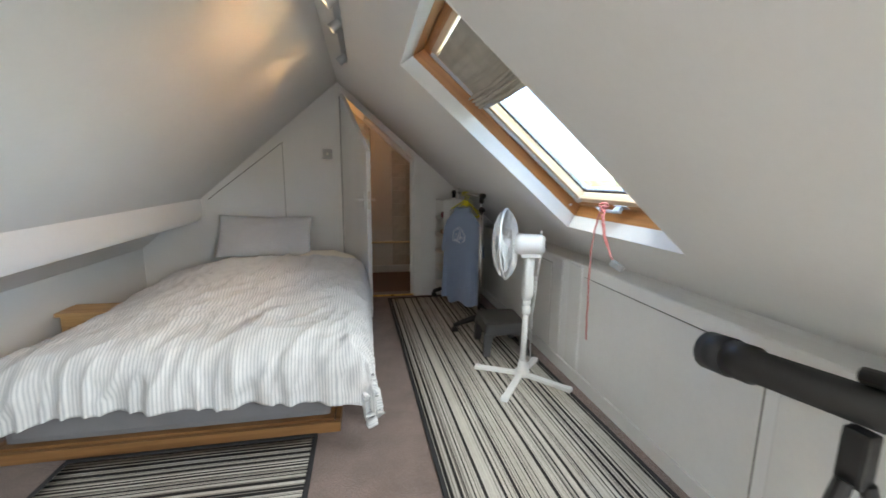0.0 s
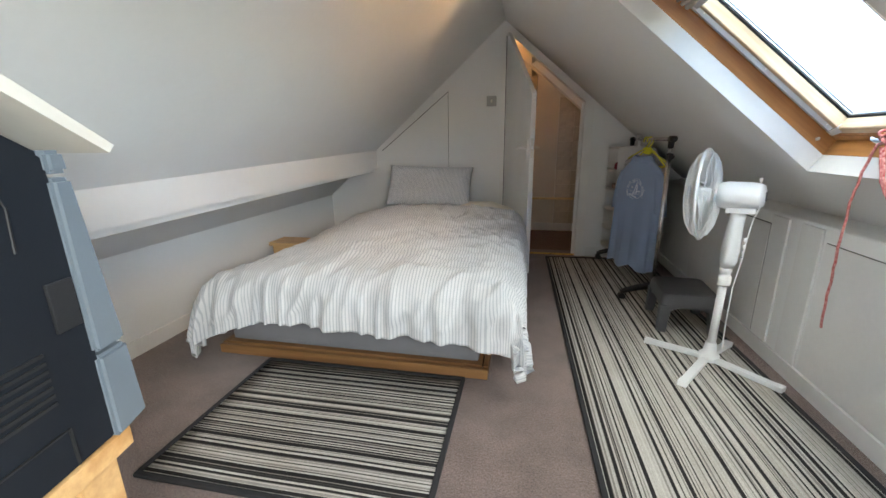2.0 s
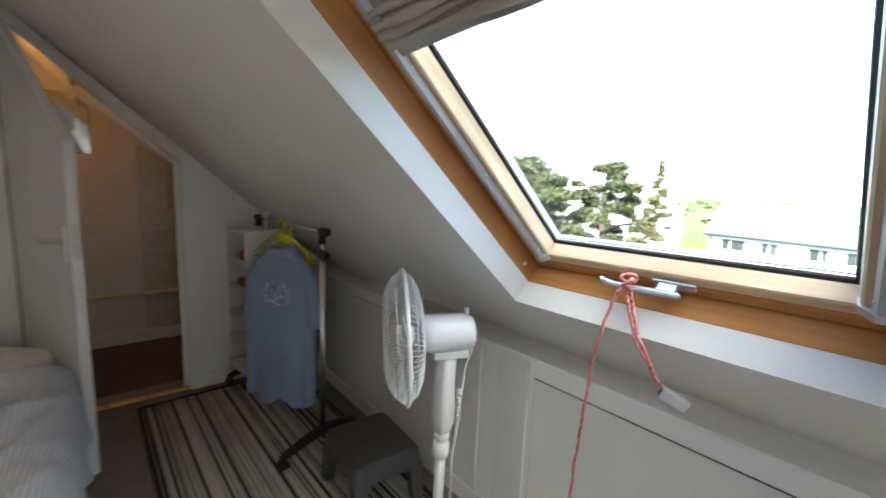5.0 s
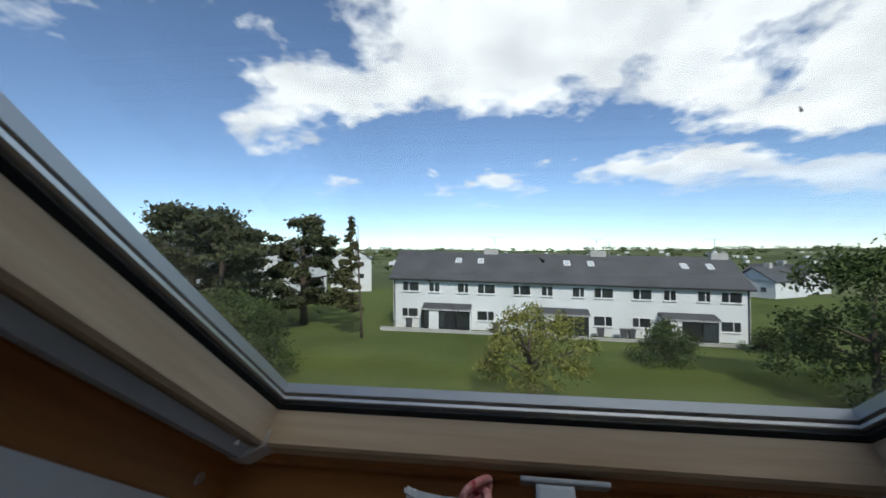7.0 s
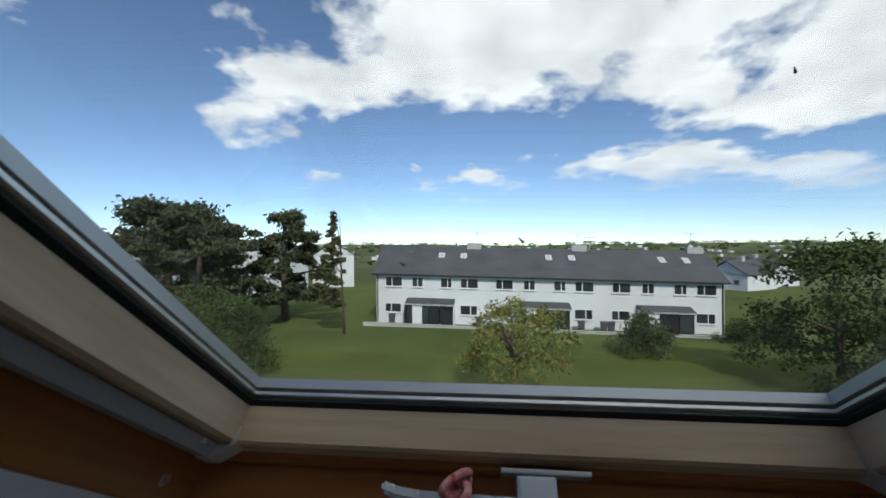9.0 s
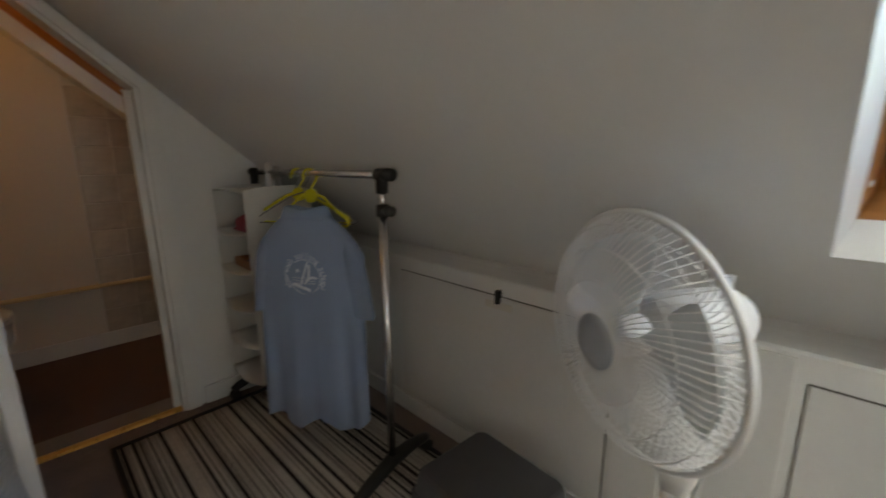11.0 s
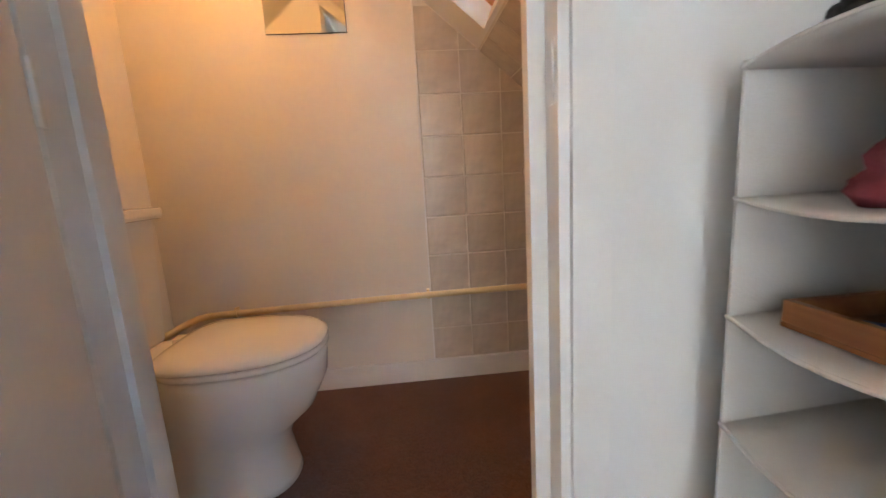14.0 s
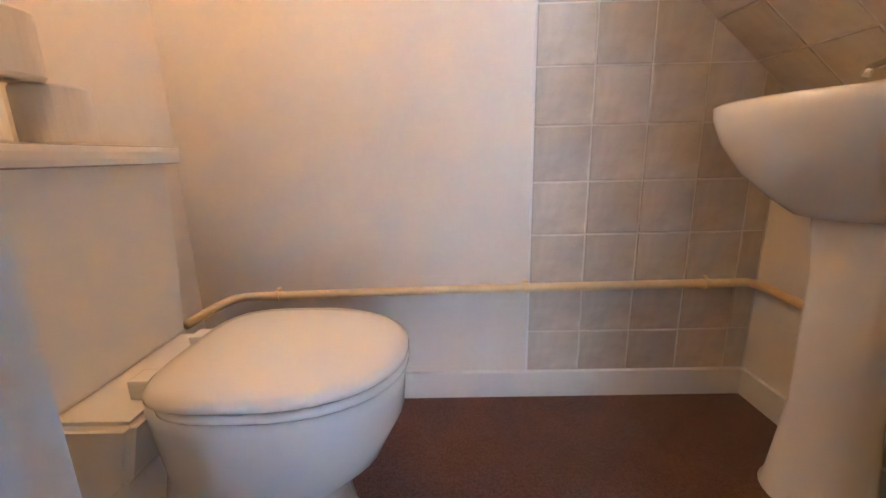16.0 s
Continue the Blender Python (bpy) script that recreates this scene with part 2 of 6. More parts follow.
WCCARPET = carpet_mat("dark_brown_carpet", (0.15, 0.07, 0.048))
RUG_Y, RUG_X = rug_mat("striped_rug_long", "X"), rug_mat("striped_rug_short", "Y", 0.475)
BINDING = mat("black_rug_binding", (0.025, 0.024, 0.026), 0.9, var=0.2, fine=250, bump=0.4)
PINE_Y = wood("varnished_pine_y", (0.42, 0.175, 0.05), (0.60, 0.28, 0.09), "y", 0.32)
PINE_S = wood("varnished_pine_slope", (0.42, 0.175, 0.05), (0.60, 0.28, 0.09), "x", 0.32)
RAW_Y = wood("bare_pine_y", (0.64, 0.46, 0.29), (0.80, 0.64, 0.45), "y", 0.55)
RAW_S = wood("bare_pine_slope", (0.64, 0.46, 0.29), (0.80, 0.64, 0.45), "x", 0.55)
PINE_DESK = wood("pine_furniture", (0.50, 0.27, 0.10), (0.68, 0.43, 0.20), "x", 0.4)
OAK = wood("oak_bed_rail", (0.17, 0.08, 0.03), (0.27, 0.14, 0.055), "x", 0.45)
BLACK = mat("black_plastic", (0.018, 0.018, 0.019), 0.45, var=0.25, scale=9, fine=200, bump=0.1)
RUBBER = mat("black_rubber", (0.012, 0.012, 0.012), 0.8, bump=0)
CHROME = mat("chrome_tube", (0.72, 0.72, 0.73), 0.16, 1.0, var=0.05, scale=20, bump=0)
STEEL = mat("satin_steel", (0.78, 0.78, 0.77), 0.42, 0.85, var=0.08, scale=20, fine=180, bump=0.05)
ALU = mat("grey_aluminium", (0.50, 0.53, 0.56), 0.42, 0.6, var=0.05, scale=8, fine=150, bump=0.04)
BRASS = mat("brass_strip", (0.78, 0.50, 0.16), 0.28, 1.0, var=0.12, scale=15, fine=200, bump=0.05)
WHITEP = mat("white_plastic", (0.78, 0.785, 0.79), 0.35, var=0.03, scale=8, fine=120, bump=0.02)
GREYP = mat("dark_grey_plastic", (0.075, 0.075, 0.08), 0.5, var=0.12, scale=9, fine=260, bump=0.15)
PRINTER = mat("charcoal_printer_plastic", (0.010, 0.012, 0.016), 0.6, var=0.12, scale=4, fine=400, bump=0.08, spec=0.2)
PRINTGREY = mat("blue_grey_printer_plastic", (0.13, 0.155, 0.18), 0.45, var=0.06, scale=5, fine=300, bump=0.05)
CREAMP = mat("cream_plastic", (0.66, 0.63, 0.56), 0.45, var=0.05, fine=200, bump=0.04)
CERAMIC = mat("white_glazed_ceramic", (0.80, 0.79, 0.76), 0.12, var=0.02, scale=3, bump=0)
YELLOW = mat("yellow_plastic", (0.80, 0.74, 0.03), 0.38, var=0.06, scale=20, bump=0)
TILE = mat("beige_glazed_tile", (0.68, 0.62, 0.54), 0.25, var=0.16, scale=9, fine=40, bump=0.05, object_random=0.16)
GROUT = mat("pale_grout", (0.70, 0.67, 0.61), 0.9, var=0.1, fine=150)
PIPE = mat("cream_painted_pipe", (0.72, 0.56, 0.30), 0.4, var=0.08, scale=8, bump=0.05)
GLASS = glass_mat("window_glass", 0.05, (0.97, 0.985, 0.98))
MIRROR = mat("mirror_silver", (0.86, 0.87, 0.87), 0.02, 1.0, var=0.01, bump=0)

# ---- building helpers ----
def part(name, bm, material, parent=None, label="", smooth=False):
    """Links a bmesh as one mesh object, under a thing or a part."""
    me = bpy.data.meshes.new(name)
    bm.normal_update()
    bm.to_mesh(me)
    bm.free()
    if smooth:
        for p in me.polygons:
            p.use_smooth = True
    me.materials.append(material)
    ob = new(name, me)
    if parent:
        ob.parent = parent
    if label:
        ob["label"] = label
    return ob


def thing(name, place, label, category, group="", turn=0.0):
    ob = new(name)
    ob.empty_display_size = 0.05
    ob.matrix_world = pose(*place, 0, 0, turn)
    return tagged(ob, label, category, group)


def structure(ob, label, category):
    return tagged(ob, label, category, kind="structure")


def box(bm, x0, x1, y0, y1, z0, z1, m=None, bevel=0.0):
    vs = [bm.verts.new(c) for c in ((x0, y0, z0), (x1, y0, z0), (x1, y1, z0), (x0, y1, z0), (x0, y0, z1), (x1, y0, z1), (x1, y1, z1), (x0, y1, z1))]
    fs = [bm.faces.new([vs[i] for i in q]) for q in ((0, 3, 2, 1), (4, 5, 6, 7), (0, 1, 5, 4), (1, 2, 6, 5), (2, 3, 7, 6), (3, 0, 4, 7))]
    if bevel:
        es = list({e for f in fs for e in f.edges})
        out = bmesh.ops.bevel(bm, geom=es, offset=bevel, segments=2, profile=0.7, affect="EDGES")
        vs = list({v for f in out["faces"] for v in f.verts} | {v for v in vs if v.is_valid})
    if m:
        for v in vs:
            v.co = m @ v.co
    return vs


def prism(bm, outline, a, b, plane="xz", m=None):
    """A closed outline, extruded: in plane xz along y, in xy along z, in yz along x."""
    put = {"xz": lambda p, d: (p[0], d, p[1]), "xy": lambda p, d: (p[0], p[1], d), "yz": lambda p, d: (d, p[0], p[1])}[plane]
    lo = [bm.verts.new(put(p, a)) for p in outline]
    hi = [bm.verts.new(put(p, b)) for p in outline]
    k = len(outline)
    bm.faces.new(lo)
    bm.faces.new(hi[::-1])
    for i in range(k):
        bm.faces.new((lo[i], hi[i], hi[(i + 1) % k], lo[(i + 1) % k]))
    if m:
        for v in lo + hi:
            v.co = m @ v.co
    bmesh.ops.recalc_face_normals(bm, faces=list({f for v in lo + hi for f in v.link_faces}))
    return lo + hi


def tube(bm, path, radius, sides=10, caps=True):
    """A round tube along points; radius is a number or one a point."""
    pts = [Vector(p) for p in path]
    rs = radius if isinstance(radius, (list, tuple)) else [radius] * len(pts)
    rings, ref = [], None
    for i, p in enumerate(pts):
        d = (pts[min(i + 1, len(pts) - 1)] - pts[max(i - 1, 0)]).normalized()
        if ref is None:
            ref = d.orthogonal().normalized()
        ref = (ref - d * ref.dot(d)).normalized()
        side = d.cross(ref)
        rings.append([bm.verts.new(p + rs[i] * (math.cos(2 * math.pi * k / sides) * ref + math.sin(2 * math.pi * k / sides) * side)) for k in range(sides)])
    for a, b in zip(rings, rings[1:]):
        for k in range(sides):
            bm.faces.new((a[k], a[(k + 1) % sides], b[(k + 1) % sides], b[k]))
    if caps:
        bm.faces.new(rings[0][::-1])
        bm.faces.new(rings[-1])
    return rings


def loft(bm, rings, closed_ends=True):
    """Joins rings of equal counts of points into one skin."""
    vr = [[bm.verts.new(p) for p in r] for r in rings]
    k = len(vr[0])
    for a, b in zip(vr, vr[1:]):
        for i in range(k):
            bm.faces.new((a[i], a[(i + 1) % k], b[(i + 1) % k], b[i]))
    if closed_ends:
        bm.faces.new(vr[0][::-1])
        bm.faces.new(vr[-1])
    bmesh.ops.recalc_face_normals(bm, faces=bm.faces[:])
    return vr


def lathe(bm, profile, sides=24, m=None):
    rings = [[Vector((r * math.cos(2 * math.pi * k / sides), r * math.sin(2 * math.pi * k / sides), z)) for k in range(sides)] for r, z in profile]
    if m:
        rings = [[m @ p for p in r] for r in rings]
    return loft(bm, rings)


def B():
    return bmesh.new()


# ---- the attic shell ----
GABLE = 5.0
REAR = -0.9
KNEE, LEFT = 1.372, -1.80
SLOPE = math.atan(0.857)
# the right-hand slope as a frame of its own: s runs up the slope, y along the room, h outwards
SU, SN = Vector((-math.cos(SLOPE), 0, math.sin(SLOPE))), Vector((math.sin(SLOPE), 0, math.cos(SLOPE)))
SLOPED = Matrix(((SU.x, 0, SN.x, 1.239), (0, 1, 0, 0), (SU.z, 0, SN.z, 0.946), (0, 0, 0, 1)))
WIN_Y0, WIN_Y1, WIN_S0, WIN_S1 = 2.190, 3.013, -0.015, 1.175
BACK_Y0, BACK_Y1 = -0.12, 0.70
WCW_Y0, WCW_Y1, WCW_S0, WCW_S1 = 5.32, 5.92, 0.66, 1.40

bm = B()
box(bm, -2.1, 1.7, REAR - 0.1, GABLE + 0.05, -0.25, 0.0)
structure(part("floor", bm, CARPET), "mauve-brown cut-pile carpet, worn", "floor")
bm = B()
box(bm, -0.75, 1.7, GABLE + 0.05, 6.3, -0.25, 0.002)
structure(part("floor_wc", bm, WCCARPET), "dark brown carpet of the small toilet room", "floor")

bm = B()
T = 0.186
for s0, s1, y0, y1 in ((-0.55, WIN_S0, REAR - 0.1, GABLE + 0.05), (WIN_S1, 1.96, REAR - 0.1, GABLE + 0.05), (WIN_S0, WIN_S1, REAR - 0.1, BACK_Y0), (WIN_S0, WIN_S1, BACK_Y1, WIN_Y0), (WIN_S0, WIN_S1, WIN_Y1, GABLE + 0.05),
                       (-0.55, WCW_S0, GABLE + 0.05, 6.3), (WCW_S1, 1.96, GABLE + 0.05, 6.3), (WCW_S0, WCW_S1, GABLE + 0.05, WCW_Y0), (WCW_S0, WCW_S1, WCW_Y1, 6.3)):
    box(bm, s0, s1, y0, y1, 0, T, SLOPED)
structure(part("ceiling_east", bm, WALL), "white plastered sloping attic ceiling with roof window openings", "ceiling")

LA = math.atan(0.868)
LEFTSLOPE = Matrix(((math.cos(LA), 0, -math.sin(LA), -1.8), (0, 1, 0, 0), (math.sin(LA), 0, math.cos(LA), 0.545), (0, 0, 0, 1)))
bm = B()
box(bm, -0.4, 2.55, REAR - 0.1, 6.3, 0, T, LEFTSLOPE)
structure(part("ceiling_west", bm, WALL), "white plastered sloping attic ceiling", "ceiling")

# low wall on the east side, with the rounded plaster ledge on top of it
bm = B()
prism(bm, [(KNEE, -0.2), (KNEE, 0.708), (KNEE + 0.006, 0.714), (1.42, 0.718), (1.455, 0.724), (1.485, 0.736), (1.51, 0.754), (1.535, 0.79), (1.75, 0.79), (1.75, -0.2)], REAR - 0.1, GABLE)
structure(part("wall_east", bm, WALL), "low white wall under the eaves with a plastered ledge", "wall")
bm = B()
box(bm, LEFT - 0.1, LEFT, REAR - 0.1, GABLE, -0.2, 0.60)
structure(part("wall_west", bm, WALL), "low white wall behind the bed", "wall")
bm = B()
# the beam drifts outwards and sinks a little towards the south end
for prof in ([(0, 0), (0, 0.20), (-0.09, 0.20), (-0.22, 0.05), (-0.22, 0)], [(-0.035, -0.035), (-0.035, 0.0), (-0.22, 0.0), (-0.22, -0.035)]):
    for v in prism(bm, prof, REAR - 0.1, GABLE):
        v.co.x += -1.286 - 0.031 * (GABLE - v.co.y)
        v.co.z += 0.822 - 0.021 * (GABLE - v.co.y)
structure(part("purlin_boxing", bm, WALL), "white boxed-in roof beam along the slope", "beam")

# the gable with its cut-off doorway
def top_at(x):
    return 2.06 + 0.868 * (x + 0.053) if x < -0.053 else 2.008 - 0.857 * x


DOOR_X0, DOOR_X1, DOOR_Z0, DOOR_Z1 = -0.03, 0.665, 1.985, 1.39
bm = B()
prism(bm, [(-2.0, -0.2), (DOOR_X0, -0.2), (DOOR_X0, top_at(DOOR_X0) + 0.05), (-0.053, 2.12), (-2.0, 0.45)], GABLE, GABLE + 0.1)
prism(bm, [(DOOR_X1, -0.2), (1.7, -0.2), (1.7, 0.75), (DOOR_X1, top_at(DOOR_X1) + 0.05)], GABLE, GABLE + 0.1)
prism(bm, [(DOOR_X0, DOOR_Z0), (DOOR_X1, DOOR_Z1), (DOOR_X1, top_at(DOOR_X1) + 0.05), (DOOR_X0, top_at(DOOR_X0) + 0.05)], GABLE, GABLE + 0.1)
structure(part("wall_north", bm, WALL), "white gable wall with a sloping-headed doorway", "wall")
bm = B()
prism(bm, [(-2.0, -0.2), (1.7, -0.2), (1.7, 0.8), (0, 2.3), (-2.0, 0.6)], REAR - 0.1, REAR)
structure(part("wall_south", bm, WALL), "plain white end wall", "wall")
# toilet room walls
bm = B()
prism(bm, [(-0.75, -0.2), (1.7, -0.2), (1.7, 0.8), (0, 2.3), (-0.75, 1.6)], 6.105, 6.25)
structure(part("wall_wc_north", bm, WCWALL), "cream painted back wall of the toilet room", "wall")
bm = B()
box(bm, -0.70, -0.565, GABLE + 0.1, 6.105, -0.2, 1.75)
structure(part("wall_wc_west", bm, WCWALL), "cream painted side wall behind the cistern", "wall")
bm = B()
box(bm, 1.225, 1.36, GABLE + 0.1, 6.105, -0.2, 0.98)
structure(part("wall_wc_east", bm, WCWALL), "low cream wall behind the washbasin", "wall")

# ---- trim, door, roof windows ----
def strip(name, boxes, material, label, category):
    bm = B()
    for b in boxes:
        box(bm, *b)
    return structure(part(name, bm, material), label, category)


strip("baseboard_north", [(0.735, KNEE - 0.012, GABLE - 0.014, GABLE, 0, 0.085), (-1.80, -0.09, GABLE - 0.014, GABLE, 0, 0.085)], GLOSS, "white painted skirting board on the gable wall", "skirting board")
strip("baseboard_east", [(KNEE - 0.012, KNEE, REAR, GABLE - 0.014, 0, 0.075)], GLOSS, "white painted skirting board under the eaves panels", "skirting board")
strip("baseboard_west", [(LEFT, LEFT + 0.014, REAR, GABLE - 0.014, 0, 0.085)], GLOSS, "white painted skirting board on the low wall", "skirting board")
strip("baseboard_wc", [(-0.565, 1.225, 6.087, 6.105, 0, 0.092), (1.21, 1.225, GABLE + 0.1, 6.087, 0, 0.092)], GLOSS, "white painted skirting board in the toilet room", "skirting board")

# door lining, stops and architrave, with the sloping head
def slant(x):
    return DOOR_Z0 - (x - DOOR_X0) * (DOOR_Z0 - DOOR_Z1) / (DOOR_X1 - DOOR_X0)


frame_thing = thing("door_frame_1", (0, GABLE, 0), "white gloss door lining with a sloping head and worn edges", "door frame")
tagged(frame_thing, kind="structure")


def at_frame(bm):
    for v in bm.verts:
        v.co.y -= GABLE
    return bm


bm = B(); box(bm, DOOR_X0, DOOR_X0 + 0.022, GABLE - 0.006, GABLE + 0.104, 0, slant(DOOR_X0 + 0.022) - 0.02); part("jamb", at_frame(bm), GLOSS, frame_thing)
bm = B(); box(bm, DOOR_X1 - 0.024, DOOR_X1, GABLE - 0.006, GABLE + 0.104, 0, slant(DOOR_X1 - 0.024) - 0.02); part("jamb", at_frame(bm), GLOSS, frame_thing)
bm = B()
prism(bm, [(DOOR_X0, slant(DOOR_X0)), (DOOR_X1, slant(DOOR_X1)), (DOOR_X1, slant(DOOR_X1) - 0.028), (DOOR_X0, slant(DOOR_X0) - 0.028)], GABLE - 0.006, GABLE + 0.104)
part("head", at_frame(bm), GLOSS, frame_thing)
for x0, x1 in ((DOOR_X0 + 0.022, DOOR_X0 + 0.034), (DOOR_X1 - 0.05, DOOR_X1 - 0.024)):
    bm = B(); box(bm, x0, x1, GABLE + 0.042, GABLE + 0.07, 0, slant(x1) - 0.03); part("door_stop", at_frame(bm), GLOSS, frame_thing)
for x0, x1 in ((DOOR_X0 - 0.05, DOOR_X0 + 0.006), (DOOR_X1 - 0.008, DOOR_X1 + 0.05)):
    bm = B(); prism(bm, [(x0, 0), (x1, 0), (x1, slant(x1) + 0.02), (x0, min(slant(x0) + 0.02, 2.01))], GABLE - 0.016, GABLE - 0.001); part("architrave", at_frame(bm), GLOSS, frame_thing)
bm = B()
prism(bm, [(DOOR_X0 + 0.006, slant(DOOR_X0) - 0.006), (DOOR_X1 - 0.008, slant(DOOR_X1) - 0.006), (DOOR_X1 - 0.008, slant(DOOR_X1) + 0.045), (DOOR_X0 + 0.006, slant(DOOR_X0) + 0.03)], GABLE - 0.016, GABLE - 0.001)
part("head_architrave", at_frame(bm), GLOSS, frame_thing)
bm = B(); box(bm, DOOR_X1 - 0.0265, DOOR_X1 - 0.0235, GABLE + 0.008, GABLE + 0.028, 0.965, 1.05); box(bm, DOOR_X1 - 0.028, DOOR_X1 - 0.0262, GABLE + 0.004, GABLE + 0.014, 0.985, 1.025); part("strike_plate", at_frame(bm), STEEL, frame_thing, "worn steel strike plate")
bm = B()
prism(bm, [(GABLE + 0.005, 0.0), (GABLE + 0.012, 0.008), (GABLE + 0.03, 0.011), (GABLE + 0.046, 0.008), (GABLE + 0.052, 0.0)], DOOR_X0 + 0.022, DOOR_X1 - 0.024, "yz")
structure(part("threshold_strip", bm, BRASS), "brass carpet strip across the doorway", "threshold")
bm = B(); box(bm, DOOR_X0 + 0.022, DOOR_X1 - 0.024, GABLE + 0.05, GABLE + 0.16, 0.002, 0.006)
structure(part("floor_strip", bm, mat("grey_underlay", (0.30, 0.27, 0.25), 0.95, var=0.2, fine=220, bump=0.5)), "bare greyish carpet edge beside the threshold", "floor")

# the door leaf, standing open; built along +x from its hinge, then turned
DW = 0.645
door = thing("door_1", (-0.018, GABLE - 0.028, 0.0), "white painted flush door with a cut-off sloping top, standing open", "door", turn=-70.0)
tagged(door, kind="structure")
bm = B()
prism(bm, [(0.002, 0.007), (DW, 0.007), (DW, 1.40), (0.002, 1.955)], -0.018, 0.018)
bmesh.ops.bevel(bm, geom=bm.edges[:], offset=0.002, segments=2, affect="EDGES")
part("leaf", bm, GLOSS, door)
for side in (-1, 1):
    yb = 0.018 * side
    plate = B(); box(plate, DW - 0.078, DW - 0.044, min(yb, yb + side * 0.007), max(yb, yb + side * 0.007), 0.925, 1.07, bevel=0.003)
    pl = part("handle_plate", plate, STEEL, door, "satin steel handle plate")
    lv = B()
    tube(lv, [(DW - 0.061, yb + side * 0.006, 1.01), (DW - 0.061, yb + side * 0.045, 1.01), (DW - 0.068, yb + side * 0.053, 1.01), (DW - 0.085, yb + side * 0.055, 1.009), (DW - 0.15, yb + side * 0.052, 1.006), (DW - 0.165, yb + side * 0.048, 1.004)], [0.010, 0.0095, 0.0105, 0.0105, 0.0095, 0.008], 12)
    part("lever", lv, STEEL, pl, smooth=True)
bm = B(); box(bm, DW - 0.0005, DW + 0.0015, -0.011, 0.011, 0.935, 1.08, bevel=0.0008); lp = part("latch_plate", bm, CREAMP, door, "paint-spotted latch plate")
bm = B(); box(bm, DW + 0.001, DW + 0.011, -0.006, 0.006, 1.0, 1.02, bevel=0.002); part("latch", bm, STEEL, lp)
for z in (0.22, 1.0, 1.7):
    bm = B(); tube(bm, [(-0.004, 0.02, z - 0.04), (-0.004, 0.02, z + 0.04)], 0.006, 10); part("hinge", bm, STEEL, door)

# Solid dark strip on the architrave imitates the shade of the hinge gap.
bm = B(); box(bm, DOOR_X0 - 0.014, DOOR_X0 - 0.008, GABLE - 0.0185, GABLE - 0.0162, 0.01, 1.93); part("hinge_shade_strip", at_frame(bm), SEAM, frame_thing, "thin dark strip standing for the shaded gap along the hinge edge")

# square switch and the papered-over hatch on the gable
switch = thing("light_switch", (-0.166, GABLE, 1.41), "square brushed steel single light switch on the wall", "switch")
bm = B(); box(bm, -0.044, 0.044, -0.009, 0, -0.044, 0.044, bevel=0.003); part("plate", bm, mat("grey_switch_plate", (0.36, 0.355, 0.345), 0.4, 0.3, var=0.08, scale=30, bump=0.03), switch)
bm = B(); box(bm, -0.008, 0.008, -0.015, -0.008, -0.013, 0.013, bevel=0.002); part("rocker", bm, CREAMP, switch)
bm = B()
prism(bm, [(-1.225, 0.09), (-0.565, 0.09), (-0.565, 1.503), (-1.225, 0.985)], GABLE - 0.004, GABLE - 0.0005)
hatch = structure(part("gable_hatch", bm, WALL), "painted-over hatch board in the gable wall", "hatch")
bm = B()
d = Vector((0.66, 0, 0.518)).normalized()
prism(bm, [(-1.225, 0.988), (-0.563, 1.507), (-0.561, 1.502), (-1.222, 0.983)], GABLE - 0.0045, GABLE - 0.0008)
box(bm, -0.5655, -0.5625, GABLE - 0.0045, GABLE - 0.0008, 0.5, 1.503)
part("gap", bm, SEAM, hatch)

# panels along the low wall
def eaves_panel(y0, y1, z0, z1, label):
    p = thing("eaves_hatch", (KNEE, (y0 + y1) / 2, z0), label, "hatch", "hatches under the eaves")
    h = (y1 - y0) / 2
    bm = B(); box(bm, -0.007, -0.0005, -h, h, 0, z1 - z0, bevel=0.002); part("board", bm, SATIN, p)
    bm = B()
    for a in ((-0.003, -0.0002, -h - 0.003, h + 0.003, z1 - z0, z1 - z0 + 0.003), (-0.003, -0.0002, -h - 0.003, -h, 0, z1 - z0), (-0.003, -0.0002, h, h + 0.003, 0, z1 - z0)):
        box(bm, *a)
    part("gap", bm, SEAM, p)
    return p


eaves_panel(3.40, 4.30, 0.082, 0.652, "white painted hatch board under the eaves with a hook catch")
eaves_panel(1.95, 3.005, 0.082, 0.648, "white painted hatch board under the eaves with scuffed paint")
eaves_panel(0.75, 1.90, 0.082, 0.648, "white painted hatch board under the eaves")
for y0, y1 in ((3.255, 3.385), (3.03, 3.165)):
    bm = B(); box(bm, KNEE - 0.010, KNEE - 0.0003, y0, y1, 0.08, 0.700, bevel=0.003)
    structure(part("panel_stile", bm, SATIN), "white painted upright board between the hatches", "panelling")
catch = thing("hook_catch", (KNEE, 3.785, 0.655), "small black sliding catch on the hatch", "catch")
bm = B(); box(bm, -0.02, 0, -0.008, 0.008, -0.025, 0.022, bevel=0.003); part("bolt", bm, BLACK, catch)
bm = B(); box(bm, -0.010, -0.007, -0.055, 0.055, -0.045, -0.020, bevel=0.001); part("scuffed_plate", bm, CREAMP, catch)


